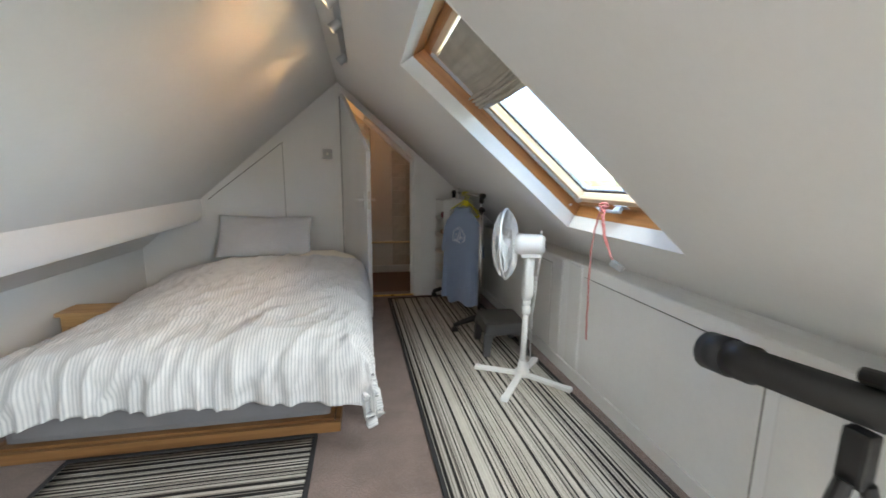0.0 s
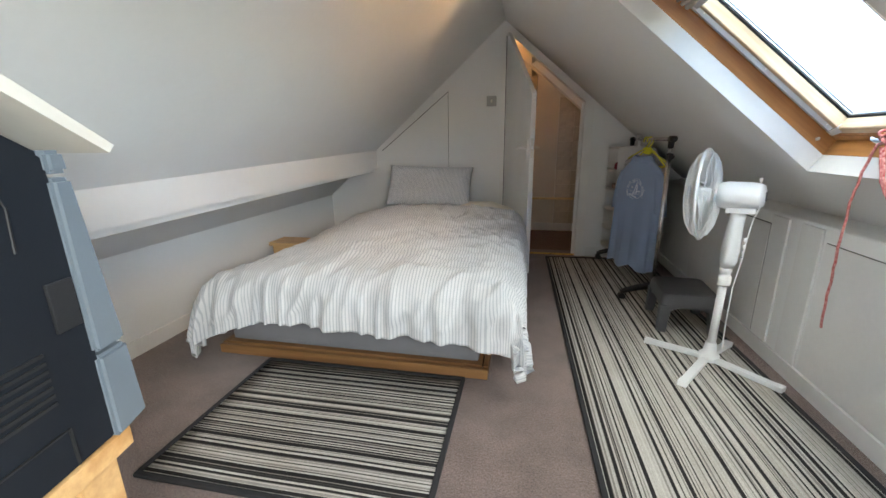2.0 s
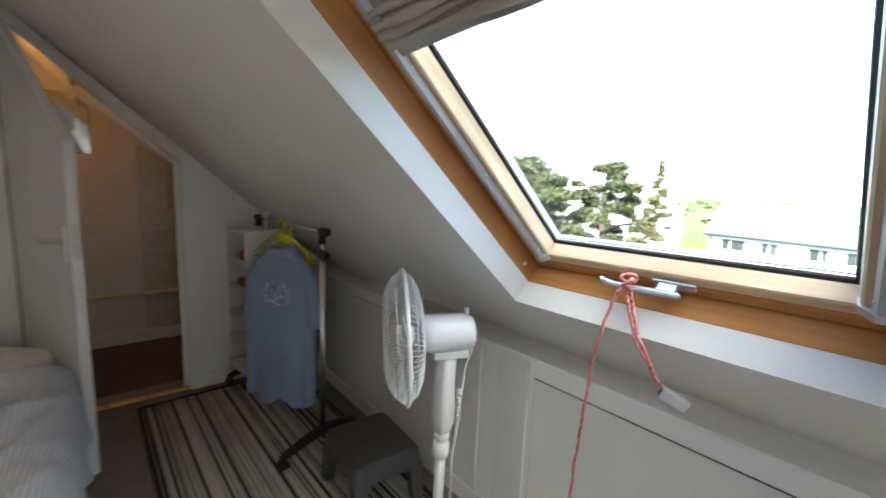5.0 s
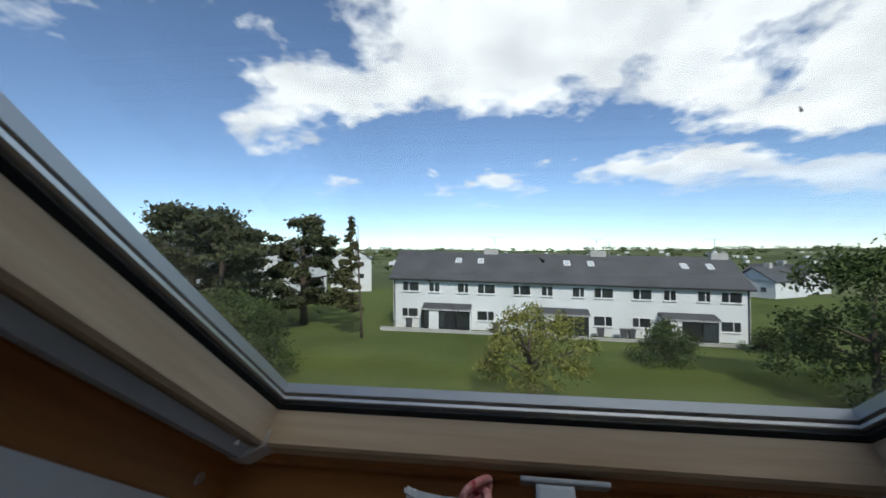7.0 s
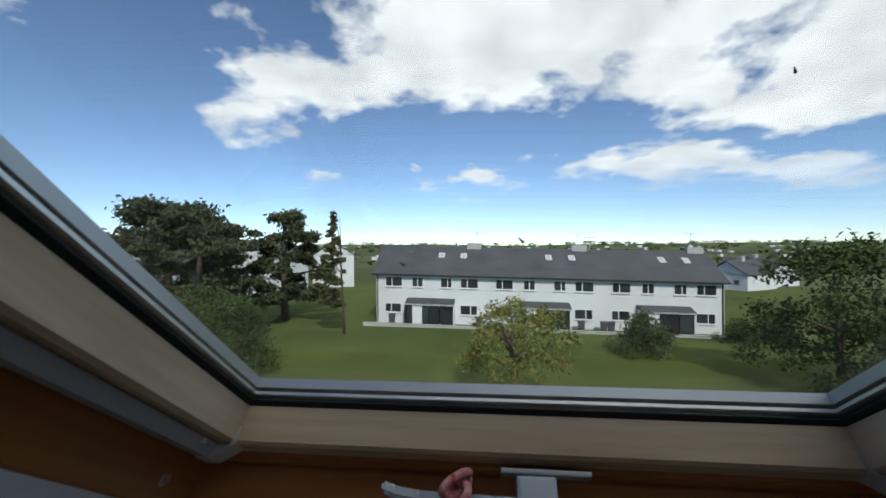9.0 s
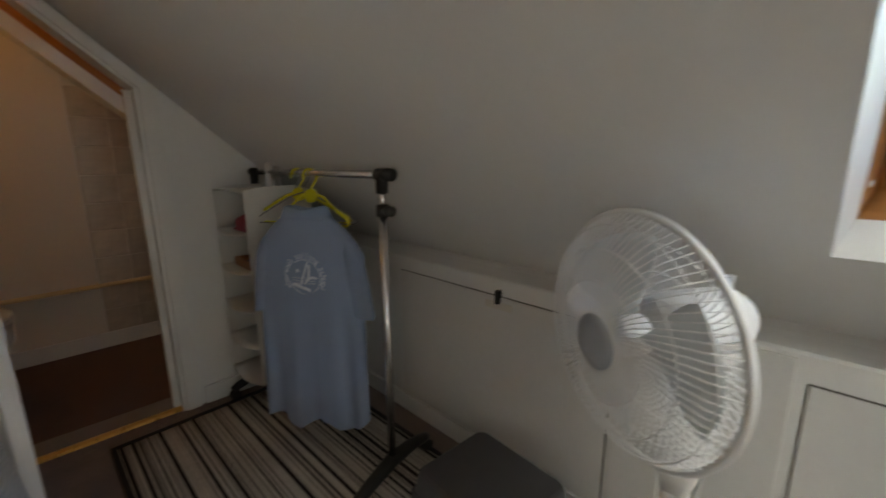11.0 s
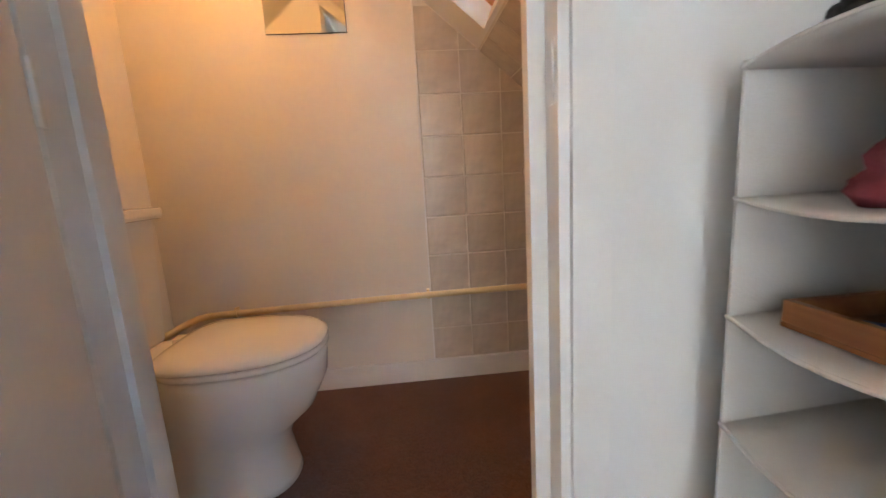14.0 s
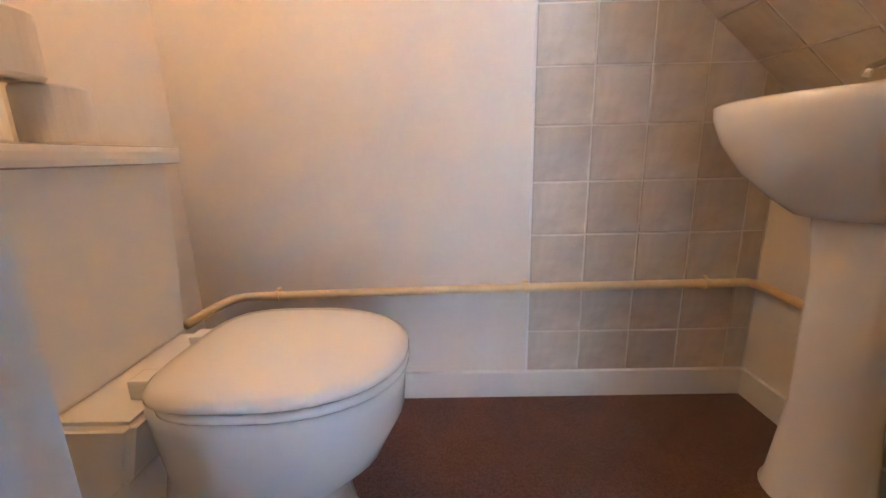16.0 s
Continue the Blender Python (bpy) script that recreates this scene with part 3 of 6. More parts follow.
# ---- roof windows: in the slope's own frame (s up, y along, h outwards) ----
def roof_window(name, y0, y1, s0, s1, label):
    """Splayed white lining, varnished frame and sash front, pale sash edges with aluminium blind rails, and the pane."""
    w = thing(name, (0, 0, 0), label, "roof window")
    w.matrix_world = SLOPED.copy()
    tagged(w, kind="structure")

    def bar(pname, side, profile, material, lab="", parent=w, cut=(None, None)):
        """One mitred bar: the profile gives inset from the opening and depth."""
        ends = []
        for e in (0, 1):
            ring = []
            for i, h in profile:
                lo_s, hi_s, lo_y, hi_y = s0 + i, s1 - i, y0 + i, y1 - i
                if side in ("foot", "head"):
                    p = Vector((lo_s if side == "foot" else hi_s, (lo_y, hi_y)[e], h))
                else:
                    along = (lo_s, hi_s)[e] if cut[e] is None else cut[e]
                    p = Vector((along, lo_y if side == "south" else hi_y, h))
                ring.append(p)
            ends.append(ring)
        bm = B()
        loft(bm, ends)
        return part(pname, bm, material, parent, lab)

    for side in ("foot", "head", "south", "north"):
        level = side in ("foot", "head")
        bar("lining", side, [(-0.002, -0.001), (0.001, -0.002), (0.022, 0.063), (-0.002, 0.063)], GLOSS, "white painted splayed lining board")
        bar("window_frame", side, [(-0.002, 0.0635), (0.020, 0.0635), (0.0225, 0.066), (0.037, 0.113), (0.037, 0.158), (-0.002, 0.158)], PINE_Y if level else PINE_S, "varnished pine frame")
        bar("sash_front", side, [(0.0405, 0.1165), (0.0645, 0.1165), (0.0655, 0.119), (0.068, 0.119), (0.0725, 0.1205), (0.0725, 0.165), (0.0405, 0.165)], PINE_Y if level else PINE_S, "varnished front of the sash")
        bar("sash", side, [(0.073, 0.121), (0.096, 0.1215), (0.1005, 0.125), (0.106, 0.1605), (0.106, 0.1655), (0.073, 0.1655)], RAW_Y if level else RAW_S, "bare pale pine sash edge")
        bar("gasket", side, [(0.1035, 0.159), (0.1065, 0.1605), (0.111, 0.1645), (0.111, 0.1658), (0.1035, 0.1658)], RUBBER, "black rubber gasket")
        bar("spacer_bar", side, [(0.1075, 0.1712), (0.113, 0.1712), (0.113, 0.1745), (0.1075, 0.1745)], STEEL, "bright spacer bar in the glazing")
        bar("cladding", side, [(-0.03, 0.1865), (0.098, 0.1865), (0.105, 0.181), (0.108, 0.181), (0.108, 0.192), (-0.03, 0.192)], ALU, "grey metal outer cladding")
        if not level:
            rail = bar("side_rail", side, [(0.0665, 0.107), (0.0795, 0.107), (0.0865, 0.1195), (0.0665, 0.1195)], ALU, "grey aluminium blind rail", cut=(s0 + 0.078, s1 - 0.08))
            bar("end_cap", side, [(0.0655, 0.106), (0.0805, 0.106), (0.1035, 0.1205), (0.1055, 0.1385), (0.1030, 0.1385), (0.0985, 0.1205), (0.0655, 0.1205)], STEEL, "grey metal end bracket", rail, cut=(s0 + 0.0795, s0 + 0.104))
            yy = y0 + 0.084 if side == "south" else y1 - 0.084
            for k in range(3):
                bm = B(); tube(bm, [(s0 + 0.128 + k * 0.3, yy, 0.114), (s0 + 0.128 + k * 0.3, yy, 0.119)], 0.0035, 8); part("screw", bm, STEEL, rail)
            yy = y0 + 0.029 if side == "south" else y1 - 0.029
            bm = B(); bmesh.ops.create_cone(bm, cap_ends=True, segments=14, radius1=0.008, radius2=0.006, depth=0.005, matrix=Matrix.Translation((s0 + 0.085, yy, 0.088)) @ pose(0, 0, 0, 90)); part("screw_cap", bm, STEEL, w)
    g = (s0 + 0.107, s1 - 0.107, y0 + 0.107, y1 - 0.107)
    bm = B(); box(bm, g[0], g[1], g[2], g[3], 0.1662, 0.1702)
    pane = part("pane", bm, GLASS, w, "slightly dirty glass pane")
    pane.visible_shadow = False
    return w, g


window_1, GL = roof_window("window_1", WIN_Y0, WIN_Y1, WIN_S0, WIN_S1, "pine roof window in the slope, half covered by a pleated blind")
# Unseen window assumed here; its area lamp is added to brighten the room.
fill_window, GB = roof_window("fill_window", BACK_Y0, BACK_Y1, WIN_S0, WIN_S1, "unseen pine roof window added further along the slope to brighten the room")
fill_area = bpy.data.lights.new("window_fill", "AREA")
fill_area.shape, fill_area.size, fill_area.size_y, fill_area.energy, fill_area.color = "RECTANGLE", GB[1] - GB[0] - 0.05, GB[3] - GB[2] - 0.05, BACK_W, (0.93, 0.97, 1.0)
new("window_fill", fill_area).matrix_world = SLOPED @ Matrix.Translation(((GB[0] + GB[1]) / 2, (GB[2] + GB[3]) / 2, 0.18))
window_2, GW = roof_window("window_2", WCW_Y0, WCW_Y1, WCW_S0, WCW_S1, "small pine roof window over the washbasin")

# Assumed blind, added to hold back daylight from the toilet room.
BROWNC = mat("brown_blind_cloth", (0.09, 0.05, 0.03), 0.95, var=0.15, scale=10, fine=260, bump=0.3)
wc_dimming_blind = thing("roof_blind", (0, 0, 0), "dark brown blind added to cut daylight through the small roof window", "blind")
wc_dimming_blind.matrix_world = SLOPED.copy()
bm = B(); box(bm, GW[0] + 0.03, GW[1] + 0.02, GW[2] - 0.018, GW[3] - 0.012, 0.132, 0.135); part("fabric", bm, BROWNC, wc_dimming_blind)
bm = B(); box(bm, GW[0] + 0.01, GW[0] + 0.03, GW[2] - 0.018, GW[3] - 0.01, 0.128, 0.139, bevel=0.002); part("bottom_bar", bm, ALU, wc_dimming_blind, "grey bottom bar")

# window handle with the red cord tied to it
handle = thing("window_handle", (0, 0, 0), "grey metal window handle on the lower frame", "handle")
handle.matrix_world = SLOPED @ Matrix.Translation((0.060, 2.592, 0.1155))
bm = B(); box(bm, -0.011, 0.011, -0.055, 0.035, -0.006, -0.0005, bevel=0.002); part("back_plate", bm, ALU, handle)
bm = B(); box(bm, -0.009, 0.009, -0.02, 0.02, -0.030, -0.006, bevel=0.004); part("boss", bm, ALU, handle)
bm = B()
loft(bm, [[Vector((o + a_ * w_, y_, z_ + b_ * 0.0055)) for a_, b_ in ((-1, -1), (1, -1), (1, 1), (-1, 1))] for y_, o, w_, z_ in ((-0.03, 0.0, 0.008, -0.030), (0.03, -0.001, 0.009, -0.031), (0.12, -0.004, 0.008, -0.029), (0.145, -0.002, 0.009, -0.026), (0.156, 0.002, 0.009, -0.022))])
bmesh.ops.bevel(bm, geom=bm.edges[:], offset=0.003, segments=2, affect="EDGES")
part("lever", bm, ALU, handle, "flat grey lever with a turned-up end")

CORD = mat("red_white_flecked_cord", (0.62, 0.05, 0.06), 0.8, var=0.3, scale=120, fine=300, bump=0.5, dist=0.002, other=(0.85, 0.45, 0.42))
cord = thing("pull_cord", (1.243, 2.667, 1.052), "red flecked nylon cord tied to the window handle", "cord")
rnd = random.Random(5)


def dangling(points, r=0.0042):
    bm = B()
    pts = [Vector(p) for p in points]
    out = []
    for a, b_ in zip(pts, pts[1:]):
        for k in range(6):
            p = a.lerp(b_, k / 6)
            out.append(p + Vector((rnd.uniform(-1, 1), rnd.uniform(-1, 1), 0)) * 0.0015)
    out.append(pts[-1])
    tube(bm, out, r, 8)
    return bm


part("long_end", dangling([(0.0, 0.005, 0.0), (-0.012, 0.022, -0.012), (-0.014, 0.045, -0.08), (-0.012, 0.07, -0.20), (0.0, 0.09, -0.36), (0.016, 0.11, -0.52), (0.03, 0.122, -0.675)]), CORD, cord, smooth=True)
part("loop", dangling([(0.0, 0.0, 0.0), (-0.013, -0.012, -0.03), (-0.014, -0.035, -0.11), (-0.008, -0.085, -0.20), (-0.004, -0.106, -0.222), (-0.006, -0.085, -0.205), (-0.014, -0.03, -0.12), (-0.016, 0.0, -0.02)]), CORD, cord, smooth=True)
bm = B()
tube(bm, [Vector((-0.004 + 0.016 * math.cos(a), 0.004 + 0.012 * math.sin(a * 1.3), 0.012 * math.sin(a) - 0.004 + a * 0.0016)) for a in [k * 0.35 for k in range(54)]], 0.0042, 8)
part("knot", bm, CORD, cord, smooth=True)
toggle = thing("cord_toggle", (1.240, 2.556, 0.822), "small grey metal toggle on the end of the cord", "toggle")
bm = B(); box(bm, -0.012, 0.012, -0.04, 0.02, -0.013, 0.013, pose(0, 0, 0, 25, 0, 30), bevel=0.003); part("body", bm, ALU, toggle)
bm = B(); box(bm, -0.006, 0.006, 0.0198, 0.0215, -0.007, 0.007, pose(0, 0, 0, 25, 0, 30)); part("slot", bm, BLACK, toggle)

# pleated fabric blind, drawn half way
BLINDC = mat("cream_blind_cloth", (0.52, 0.49, 0.43), 0.9, var=0.12, scale=10, fine=260, bump=0.35, dist=0.002)
blind = thing("roof_blind", (0, 0, 0), "cream fabric roof blind with gathered folds at the lower edge", "blind")
blind.matrix_world = SLOPED.copy()
bm = B()
NY, NS = 40, 60
b_lo, b_hi = 0.765, GL[1] - 0.005
grid = []
for j in range(NS + 1):
    v = j / NS
    row = []
    for i in range(NY + 1):
        u = i / NY
        s = b_lo + (b_hi - b_lo) * v
        y = GL[2] - 0.012 + (GL[3] - GL[2] + 0.024) * u
        sag = 0.022 * math.sin(math.pi * u) * (0.4 + 0.6 * math.sin(3.1 * v * math.pi) ** 2)
        fold = 0.014 * math.exp(-v * 5.5) * math.sin(v * 95 + 1.1 * math.sin(u * 3)) + 0.006 * noise.noise(Vector((u * 3, v * 7, 2)))
        row.append(bm.verts.new((s - 0.02 * math.sin(math.pi * u) * math.exp(-v * 3), y, 0.120 - sag - abs(fold) * 1.5)))
    grid.append(row)
for a, b_ in zip(grid, grid[1:]):
    for i in range(NY):
        bm.faces.new((a[i], a[i + 1], b_[i + 1], b_[i]))
fab = part("fabric", bm, BLINDC, blind, smooth=True)
fab.modifiers.new("thick", "SOLIDIFY").thickness = 0.002
bm = B(); box(bm, b_lo - 0.024, b_lo - 0.004, GL[2] - 0.018, GL[3] + 0.018, 0.108, 0.122, bevel=0.003); part("bottom_bar", bm, ALU, blind, "grey aluminium bottom bar")
for k in range(4):
    bm = B()
    rows = []
    for i in range(25):
        u = i / 24
        y = GL[2] - 0.01 + (GL[3] - GL[2] + 0.02) * u
        s = b_lo + 0.008 + k * 0.020
        dip = 0.014 * math.sin(math.pi * u) * (0.6 + 0.4 * math.sin(k * 2 + 5 * u))
        rows.append((s - dip * 0.5, y, 0.112 - 0.018 - dip - 0.003 * k))
    tube(bm, rows, [0.008 + 0.003 * math.sin(k + i * 0.6) for i in range(25)], 8)
    part("gathered_fold", bm, BLINDC, blind, smooth=True)
# dead flies and specks on the pane
FLY = mat("dark_speck", (0.03, 0.028, 0.025), 0.8, bump=0)
flies = thing("flies", (0, 0, 0), "small dead flies stuck to the roof window glass", "insects")
flies.matrix_world = SLOPED.copy()
for s, y, r in ((0.36, 2.62, 0.0035), (0.34, 2.69, 0.003), (0.30, 2.78, 0.0028), (0.52, 2.40, 0.0035), (0.30, 2.40, 0.003), (0.62, 2.86, 0.003), (0.66, 2.80, 0.003), (0.16, 2.70, 0.002), (0.60, 2.74, 0.003), (0.45, 2.53, 0.002)):
    bm = B()
    for k in range(3):
        bmesh.ops.create_icosphere(bm, subdivisions=1, radius=0.32 * r * (1 - 0.25 * k), matrix=Matrix.Translation((s + k * r * 0.4, y + k * r * 0.3, 0.1652)))
    part("fly", bm, FLY, flies)

# ---- bedroom things ----
DUVET = cloth_stripes("striped_duvet_cotton", (0.68, 0.685, 0.70), (0.47, 0.49, 0.52), 0.0135, 0.36)
PILLOWC = cloth_stripes("striped_pillow_cotton", (0.70, 0.705, 0.72), (0.40, 0.42, 0.46), 0.0115, 0.40)
CREAMC = mat("cream_pillow_cotton", (0.76, 0.72, 0.63), 0.9, var=0.06, scale=6, fine=240, bump=0.3)
MATTRESS = mat("grey_white_ticking", (0.19, 0.19, 0.205), 0.9, var=0.1, scale=6, fine=260, bump=0.3)

BX0, BX1, BY0, BY1 = -1.375, 0.035, 2.79, 4.86
bed = thing("bed", ((BX0 + BX1) / 2, (BY0 + BY1) / 2, 0), "low double bed with an oak base and a pale mattress", "bed")


def bedrel(bm):
    for v in bm.verts:
        v.co -= Vector(((BX0 + BX1) / 2, (BY0 + BY1) / 2, 0))
    return bm


for q in ((BX0, BX1, BY0, BY0 + 0.024), (BX0, BX1, BY1 - 0.024, BY1)):
    bm = B(); box(bm, *q, 0.004, 0.052, bevel=0.004); part("end_rail", bedrel(bm), OAK, bed, "oak end rail")
for q in ((BX0, BX0 + 0.024), (BX1 - 0.024, BX1)):
    bm = B(); box(bm, *q, BY0 + 0.025, BY1 - 0.025, 0.004, 0.058, bevel=0.004); part("side_rail", bedrel(bm), OAK, bed, "oak side rail")
for x in (BX0 + 0.05, BX1 - 0.09):
    for y in (BY0 + 0.08, BY1 - 0.12):
        bm = B(); box(bm, x, x + 0.04, y, y + 0.04, 0.0, 0.045); part("leg", bedrel(bm), OAK, bed)
bm = B(); box(bm, BX0 + 0.03, BX1 - 0.03, BY0 + 0.03, BY1 - 0.03, 0.04, 0.06); part("slat_base", bedrel(bm), OAK, bed)
bm = B(); box(bm, BX0 + 0.045, BX1 - 0.045, BY0 + 0.05, BY1 - 0.03, 0.0605, 0.30, bevel=0.03); part("mattress", bedrel(bm), MATTRESS, bed, "pale grey mattress")


def bend(a, r):
    """Sideways and downward travel of cloth that runs a metres past an edge."""
    if a <= 0:
        return a, 0.0
    q = r * math.pi / 2
    if a < q:
        return r * math.sin(a / r), r * (1 - math.cos(a / r))
    return r + (a - q) * 0.06, r + (a - q)


def duvet_point(x, y):
    """x, y on the cloth laid flat; edges fall over the foot and both sides."""
    r = 0.15
    right, left, foot = x - (BX1 - 0.005), (BX0 + 0.11) - x, (BY0 + 0.02) - y
    hr, dr = bend(right, r)
    hl, dl = bend(left, r)
    hf, df = bend(foot, 0.13)
    px = x if right <= 0 and left <= 0 else (BX1 - 0.005 + hr if right > 0 else BX0 + 0.11 - hl)
    py = y if foot <= 0 else BY0 + 0.02 - hf
    drop = max(dr, dl) + df
    if max(right, left) > 0 and foot > 0:
        drop = max(dr, dl, df) + 0.35 * min(max(dr, dl), df)
    top = 0.47 + 0.045 * math.sin(math.pi * min(1, max(0, (x - BX0) / (BX1 - BX0)))) ** 0.6
    top -= 0.085 * max(0.0, (BX0 + 0.50 - x) / 0.5) ** 1.4
    top += 0.02 * math.exp(-((y - 4.35) / 0.12) ** 2)
    big = noise.noise(Vector((x * 2.0, y * 1.7, 0.3))) * 0.018
    # long drawn creases across the top, bending slowly, with a finer set between them
    bend_ = 0.10 * noise.noise(Vector((x * 1.7, y * 1.5, 2.0)))
    crease = 0.0
    for ax, ay, wide_, long_, high, seed in ((0.80, -0.60, 5.0, 0.9, 0.010, 4.0), (0.93, -0.36, 9.0, 1.5, 0.007, 6.0), (0.50, -0.87, 12.0, 2.2, 0.0045, 8.0), (0.98, 0.20, 16.0, 3.0, 0.003, 11.0)):
        across, along_ = ax * x + ay * y + bend_, ax * y - ay * x
        ridge = 1 - abs(noise.noise(Vector((across * wide_, along_ * long_, seed)))) * 3.2
        crease += high * max(0.0, ridge) ** 1.6
    crease *= 0.75 + 0.6 * noise.noise(Vector((x * 1.3, y * 1.3, 9.0)))
    hem = min(1.0, max(0.0, (max(foot, right * 0.6, left * 0.6) + 0.02) / 0.3))
    along = x if foot >= max(right, left) else y
    pleat = 1.5 * hem * (0.012 * (0.5 + noise.noise(Vector((along * 2.3, 1, 2)))) * math.sin(along * 46 + 9 * noise.noise(Vector((along * 2.1, 0, 7)))) + 0.020 * noise.noise(Vector((along * 9, hem * 1.5, 3))) + 0.016 * max(0.0, 1 - 3.0 * abs(noise.noise(Vector((along * 13 + hem * 0.8, hem * 1.2, 5))))))
    if foot > 0:
        py -= pleat * min(1, foot / 0.1)
    if right > 0:
        px += pleat * 0.7
    if left > 0:
        px -= pleat * 0.7
    z = top + big + 3.2 * crease * (1 - 0.75 * hem) - drop + 0.012 * hem * noise.noise(Vector((along * 6, 3, 9)))
    return Vector((px, py, max(z, 0.05)))


bm = B()
uv = bm.loops.layers.uv.new("lay")
NX, NV = 170, 190
U0, U1, V0, V1 = BX0 - 0.14, BX1 + 0.36, BY0 - 0.31, 4.47
rows, flat = [], {}
for j in range(NV + 1):
    y = V0 + (V1 - V0) * j / NV
    row = []
    for i in range(NX + 1):
        x = U0 + (U1 - U0) * i / NX
        yy = y
        if j > NV - 14:
            yy = y + 0.045 * noise.noise(Vector((x * 2.5, 5, 5))) * (j - NV + 14) / 14
        v = bm.verts.new(duvet_point(x, yy))
        flat[v] = (x, y)
        row.append(v)
    rows.append(row)
for a, b_ in zip(rows, rows[1:]):
    for i in range(NX):
        f = bm.faces.new((a[i], a[i + 1], b_[i + 1], b_[i]))
        for lp_ in f.loops:
            lp_[uv].uv = flat[lp_.vert]
# the rolled head edge tucks down on itself
duv = part("duvet", bm, DUVET, None, smooth=True)
duv.modifiers.new("thick", "SOLIDIFY").thickness = 0.045
duv.modifiers["thick"].offset = -1
tagged(duv, "rumpled white and grey striped duvet spread over the bed", "duvet")


def cushion(bm, w, h, t, seed, uvscale=1.0):
    """A soft pillow, flat in xy, with pinched corners."""
    layer = bm.loops.layers.uv.new("lay")
    n = 44
    for side in (1, -1):
        g, where = [], {}
        for j in range(n + 1):
            r = []
            for i in range(n + 1):
                u, v = 2 * i / n - 1, 2 * j / n - 1
                k = max(0.0, (1 - abs(u) ** 2.6)) ** 0.55 * max(0.0, (1 - abs(v) ** 2.6)) ** 0.55
                pinch = 1 - 0.06 * (1 - abs(u) ** 4) * abs(v) ** 3 - 0.0
                x = u * w / 2 * (1 - 0.05 * (1 - v * v) * abs(u) ** 3)
                y = v * h / 2 * (1 - 0.07 * (1 - u * u) * abs(v) ** 3)
                z = side * (t / 2 * k + 0.008 * k * noise.noise(Vector((u * 3 + seed, v * 3, side)))) + 0.012 * noise.noise(Vector((u * 1.5, v * 1.5, seed)))
                z += side * 0.006 * k * noise.noise(Vector((u * 9, v * 5, seed + 4)))
                vert = bm.verts.new((x * pinch, y, z))
                where[vert] = (x, y)
                r.append(vert)
            g.append(r)
        for a, b_ in zip(g, g[1:]):
            for i in range(n):
                q = (a[i], a[i + 1], b_[i + 1], b_[i])
                f = bm.faces.new(q if side > 0 else q[::-1])
                for lp_ in f.loops:
                    lp_[layer].uv = where[lp_.vert]
    bmesh.ops.remove_doubles(bm, verts=bm.verts[:], dist=0.0005)
    return bm


p1 = part("pillow", cushion(B(), 0.78, 0.40, 0.17, 1.0), PILLOWC, None, smooth=True)
p1.matrix_world = pose(-0.695, 4.735, 0.672, 60, 2, 3)
tagged(p1, "grey striped pillow propped against the gable wall", "pillow", "pillows on the bed")
p2 = part("pillow", cushion(B(), 0.66, 0.44, 0.16, 2.0), CREAMC, None, smooth=True)
p2.matrix_world = pose(-0.72, 4.60, 0.425, 10, 2, -2)
tagged(p2, "flat cream pillow lying under the striped one", "pillow", "pillows on the bed")
p3 = part("pillow", cushion(B(), 0.55, 0.44, 0.19, 3.0), CREAMC, None, smooth=True)
p3.matrix_world = pose(-0.19, 4.60, 0.445, 6, 4, -12)
tagged(p3, "crumpled cream pillow at the bed's edge", "pillow", "pillows on the bed")
sheet = B(); box(sheet, BX0 + 0.03, BX1 - 0.03, 4.25, BY1 - 0.05, 0.30, 0.335, bevel=0.012)
tagged(part("bed_sheet", sheet, CREAMC), "cream fitted sheet at the head of the bed", "sheet")

stand = thing("bedside_table", (-1.62, 3.80, 0), "small low pine bedside table between bed and wall", "table")
bm = B(); box(bm, -0.10, 0.19, -0.03, 0.17, 0.32, 0.345, bevel=0.004); part("tabletop", bm, PINE_DESK, stand)
for x in (-0.08, 0.13):
    for y in (-0.015, 0.12):
        bm = B(); box(bm, x, x + 0.035, y, y + 0.035, 0, 0.32, bevel=0.002); part("leg", bm, PINE_DESK, stand)
bm = B(); box(bm, -0.045, 0.13, -0.013, 0.0, 0.25, 0.319); part("apron", bm, PINE_DESK, stand)


def rug(name, x0, x1, y0, y1, material, turn, label):
    cx, cy = (x0 + x1) / 2, (y0 + y1) / 2
    r = thing(name, (cx, cy, 0), label, "rug", "striped rugs", turn)
    w, d = (x1 - x0) / 2, (y1 - y0) / 2
    bm = B()
    n, m_ = max(4, int(w * 20)), max(4, int(d * 20))
    vs = [[bm.verts.new((-w + 2 * w * i / n, -d + 2 * d * j / m_, 0.0095 + 0.0025 * noise.noise(Vector((i * 0.35, j * 0.3, w))))) for i in range(n + 1)] for j in range(m_ + 1)]
    for a, b_ in zip(vs, vs[1:]):
        for i in range(n):
            bm.faces.new((a[i], a[i + 1], b_[i + 1], b_[i]))
    edge = [e for e in bm.edges if e.is_boundary]
    low = bmesh.ops.extrude_edge_only(bm, edges=edge)
    for v in low["geom"]:
        if isinstance(v, bmesh.types.BMVert):
            v.co.z = 0.001
    part("rug_field", bm, material, r, smooth=True)
    for a in ((-w - 0.006, w + 0.006, -d - 0.008, -d + 0.012), (-w - 0.006, w + 0.006, d - 0.012, d + 0.008), (-w - 0.008, -w + 0.012, -d + 0.012, d - 0.012), (w - 0.012, w + 0.008, -d + 0.012, d - 0.012)):
        bm = B(); box(bm, *a, 0.0, 0.0145, bevel=0.004); part("binding", bm, BINDING, r, "black bound edge")
    return r


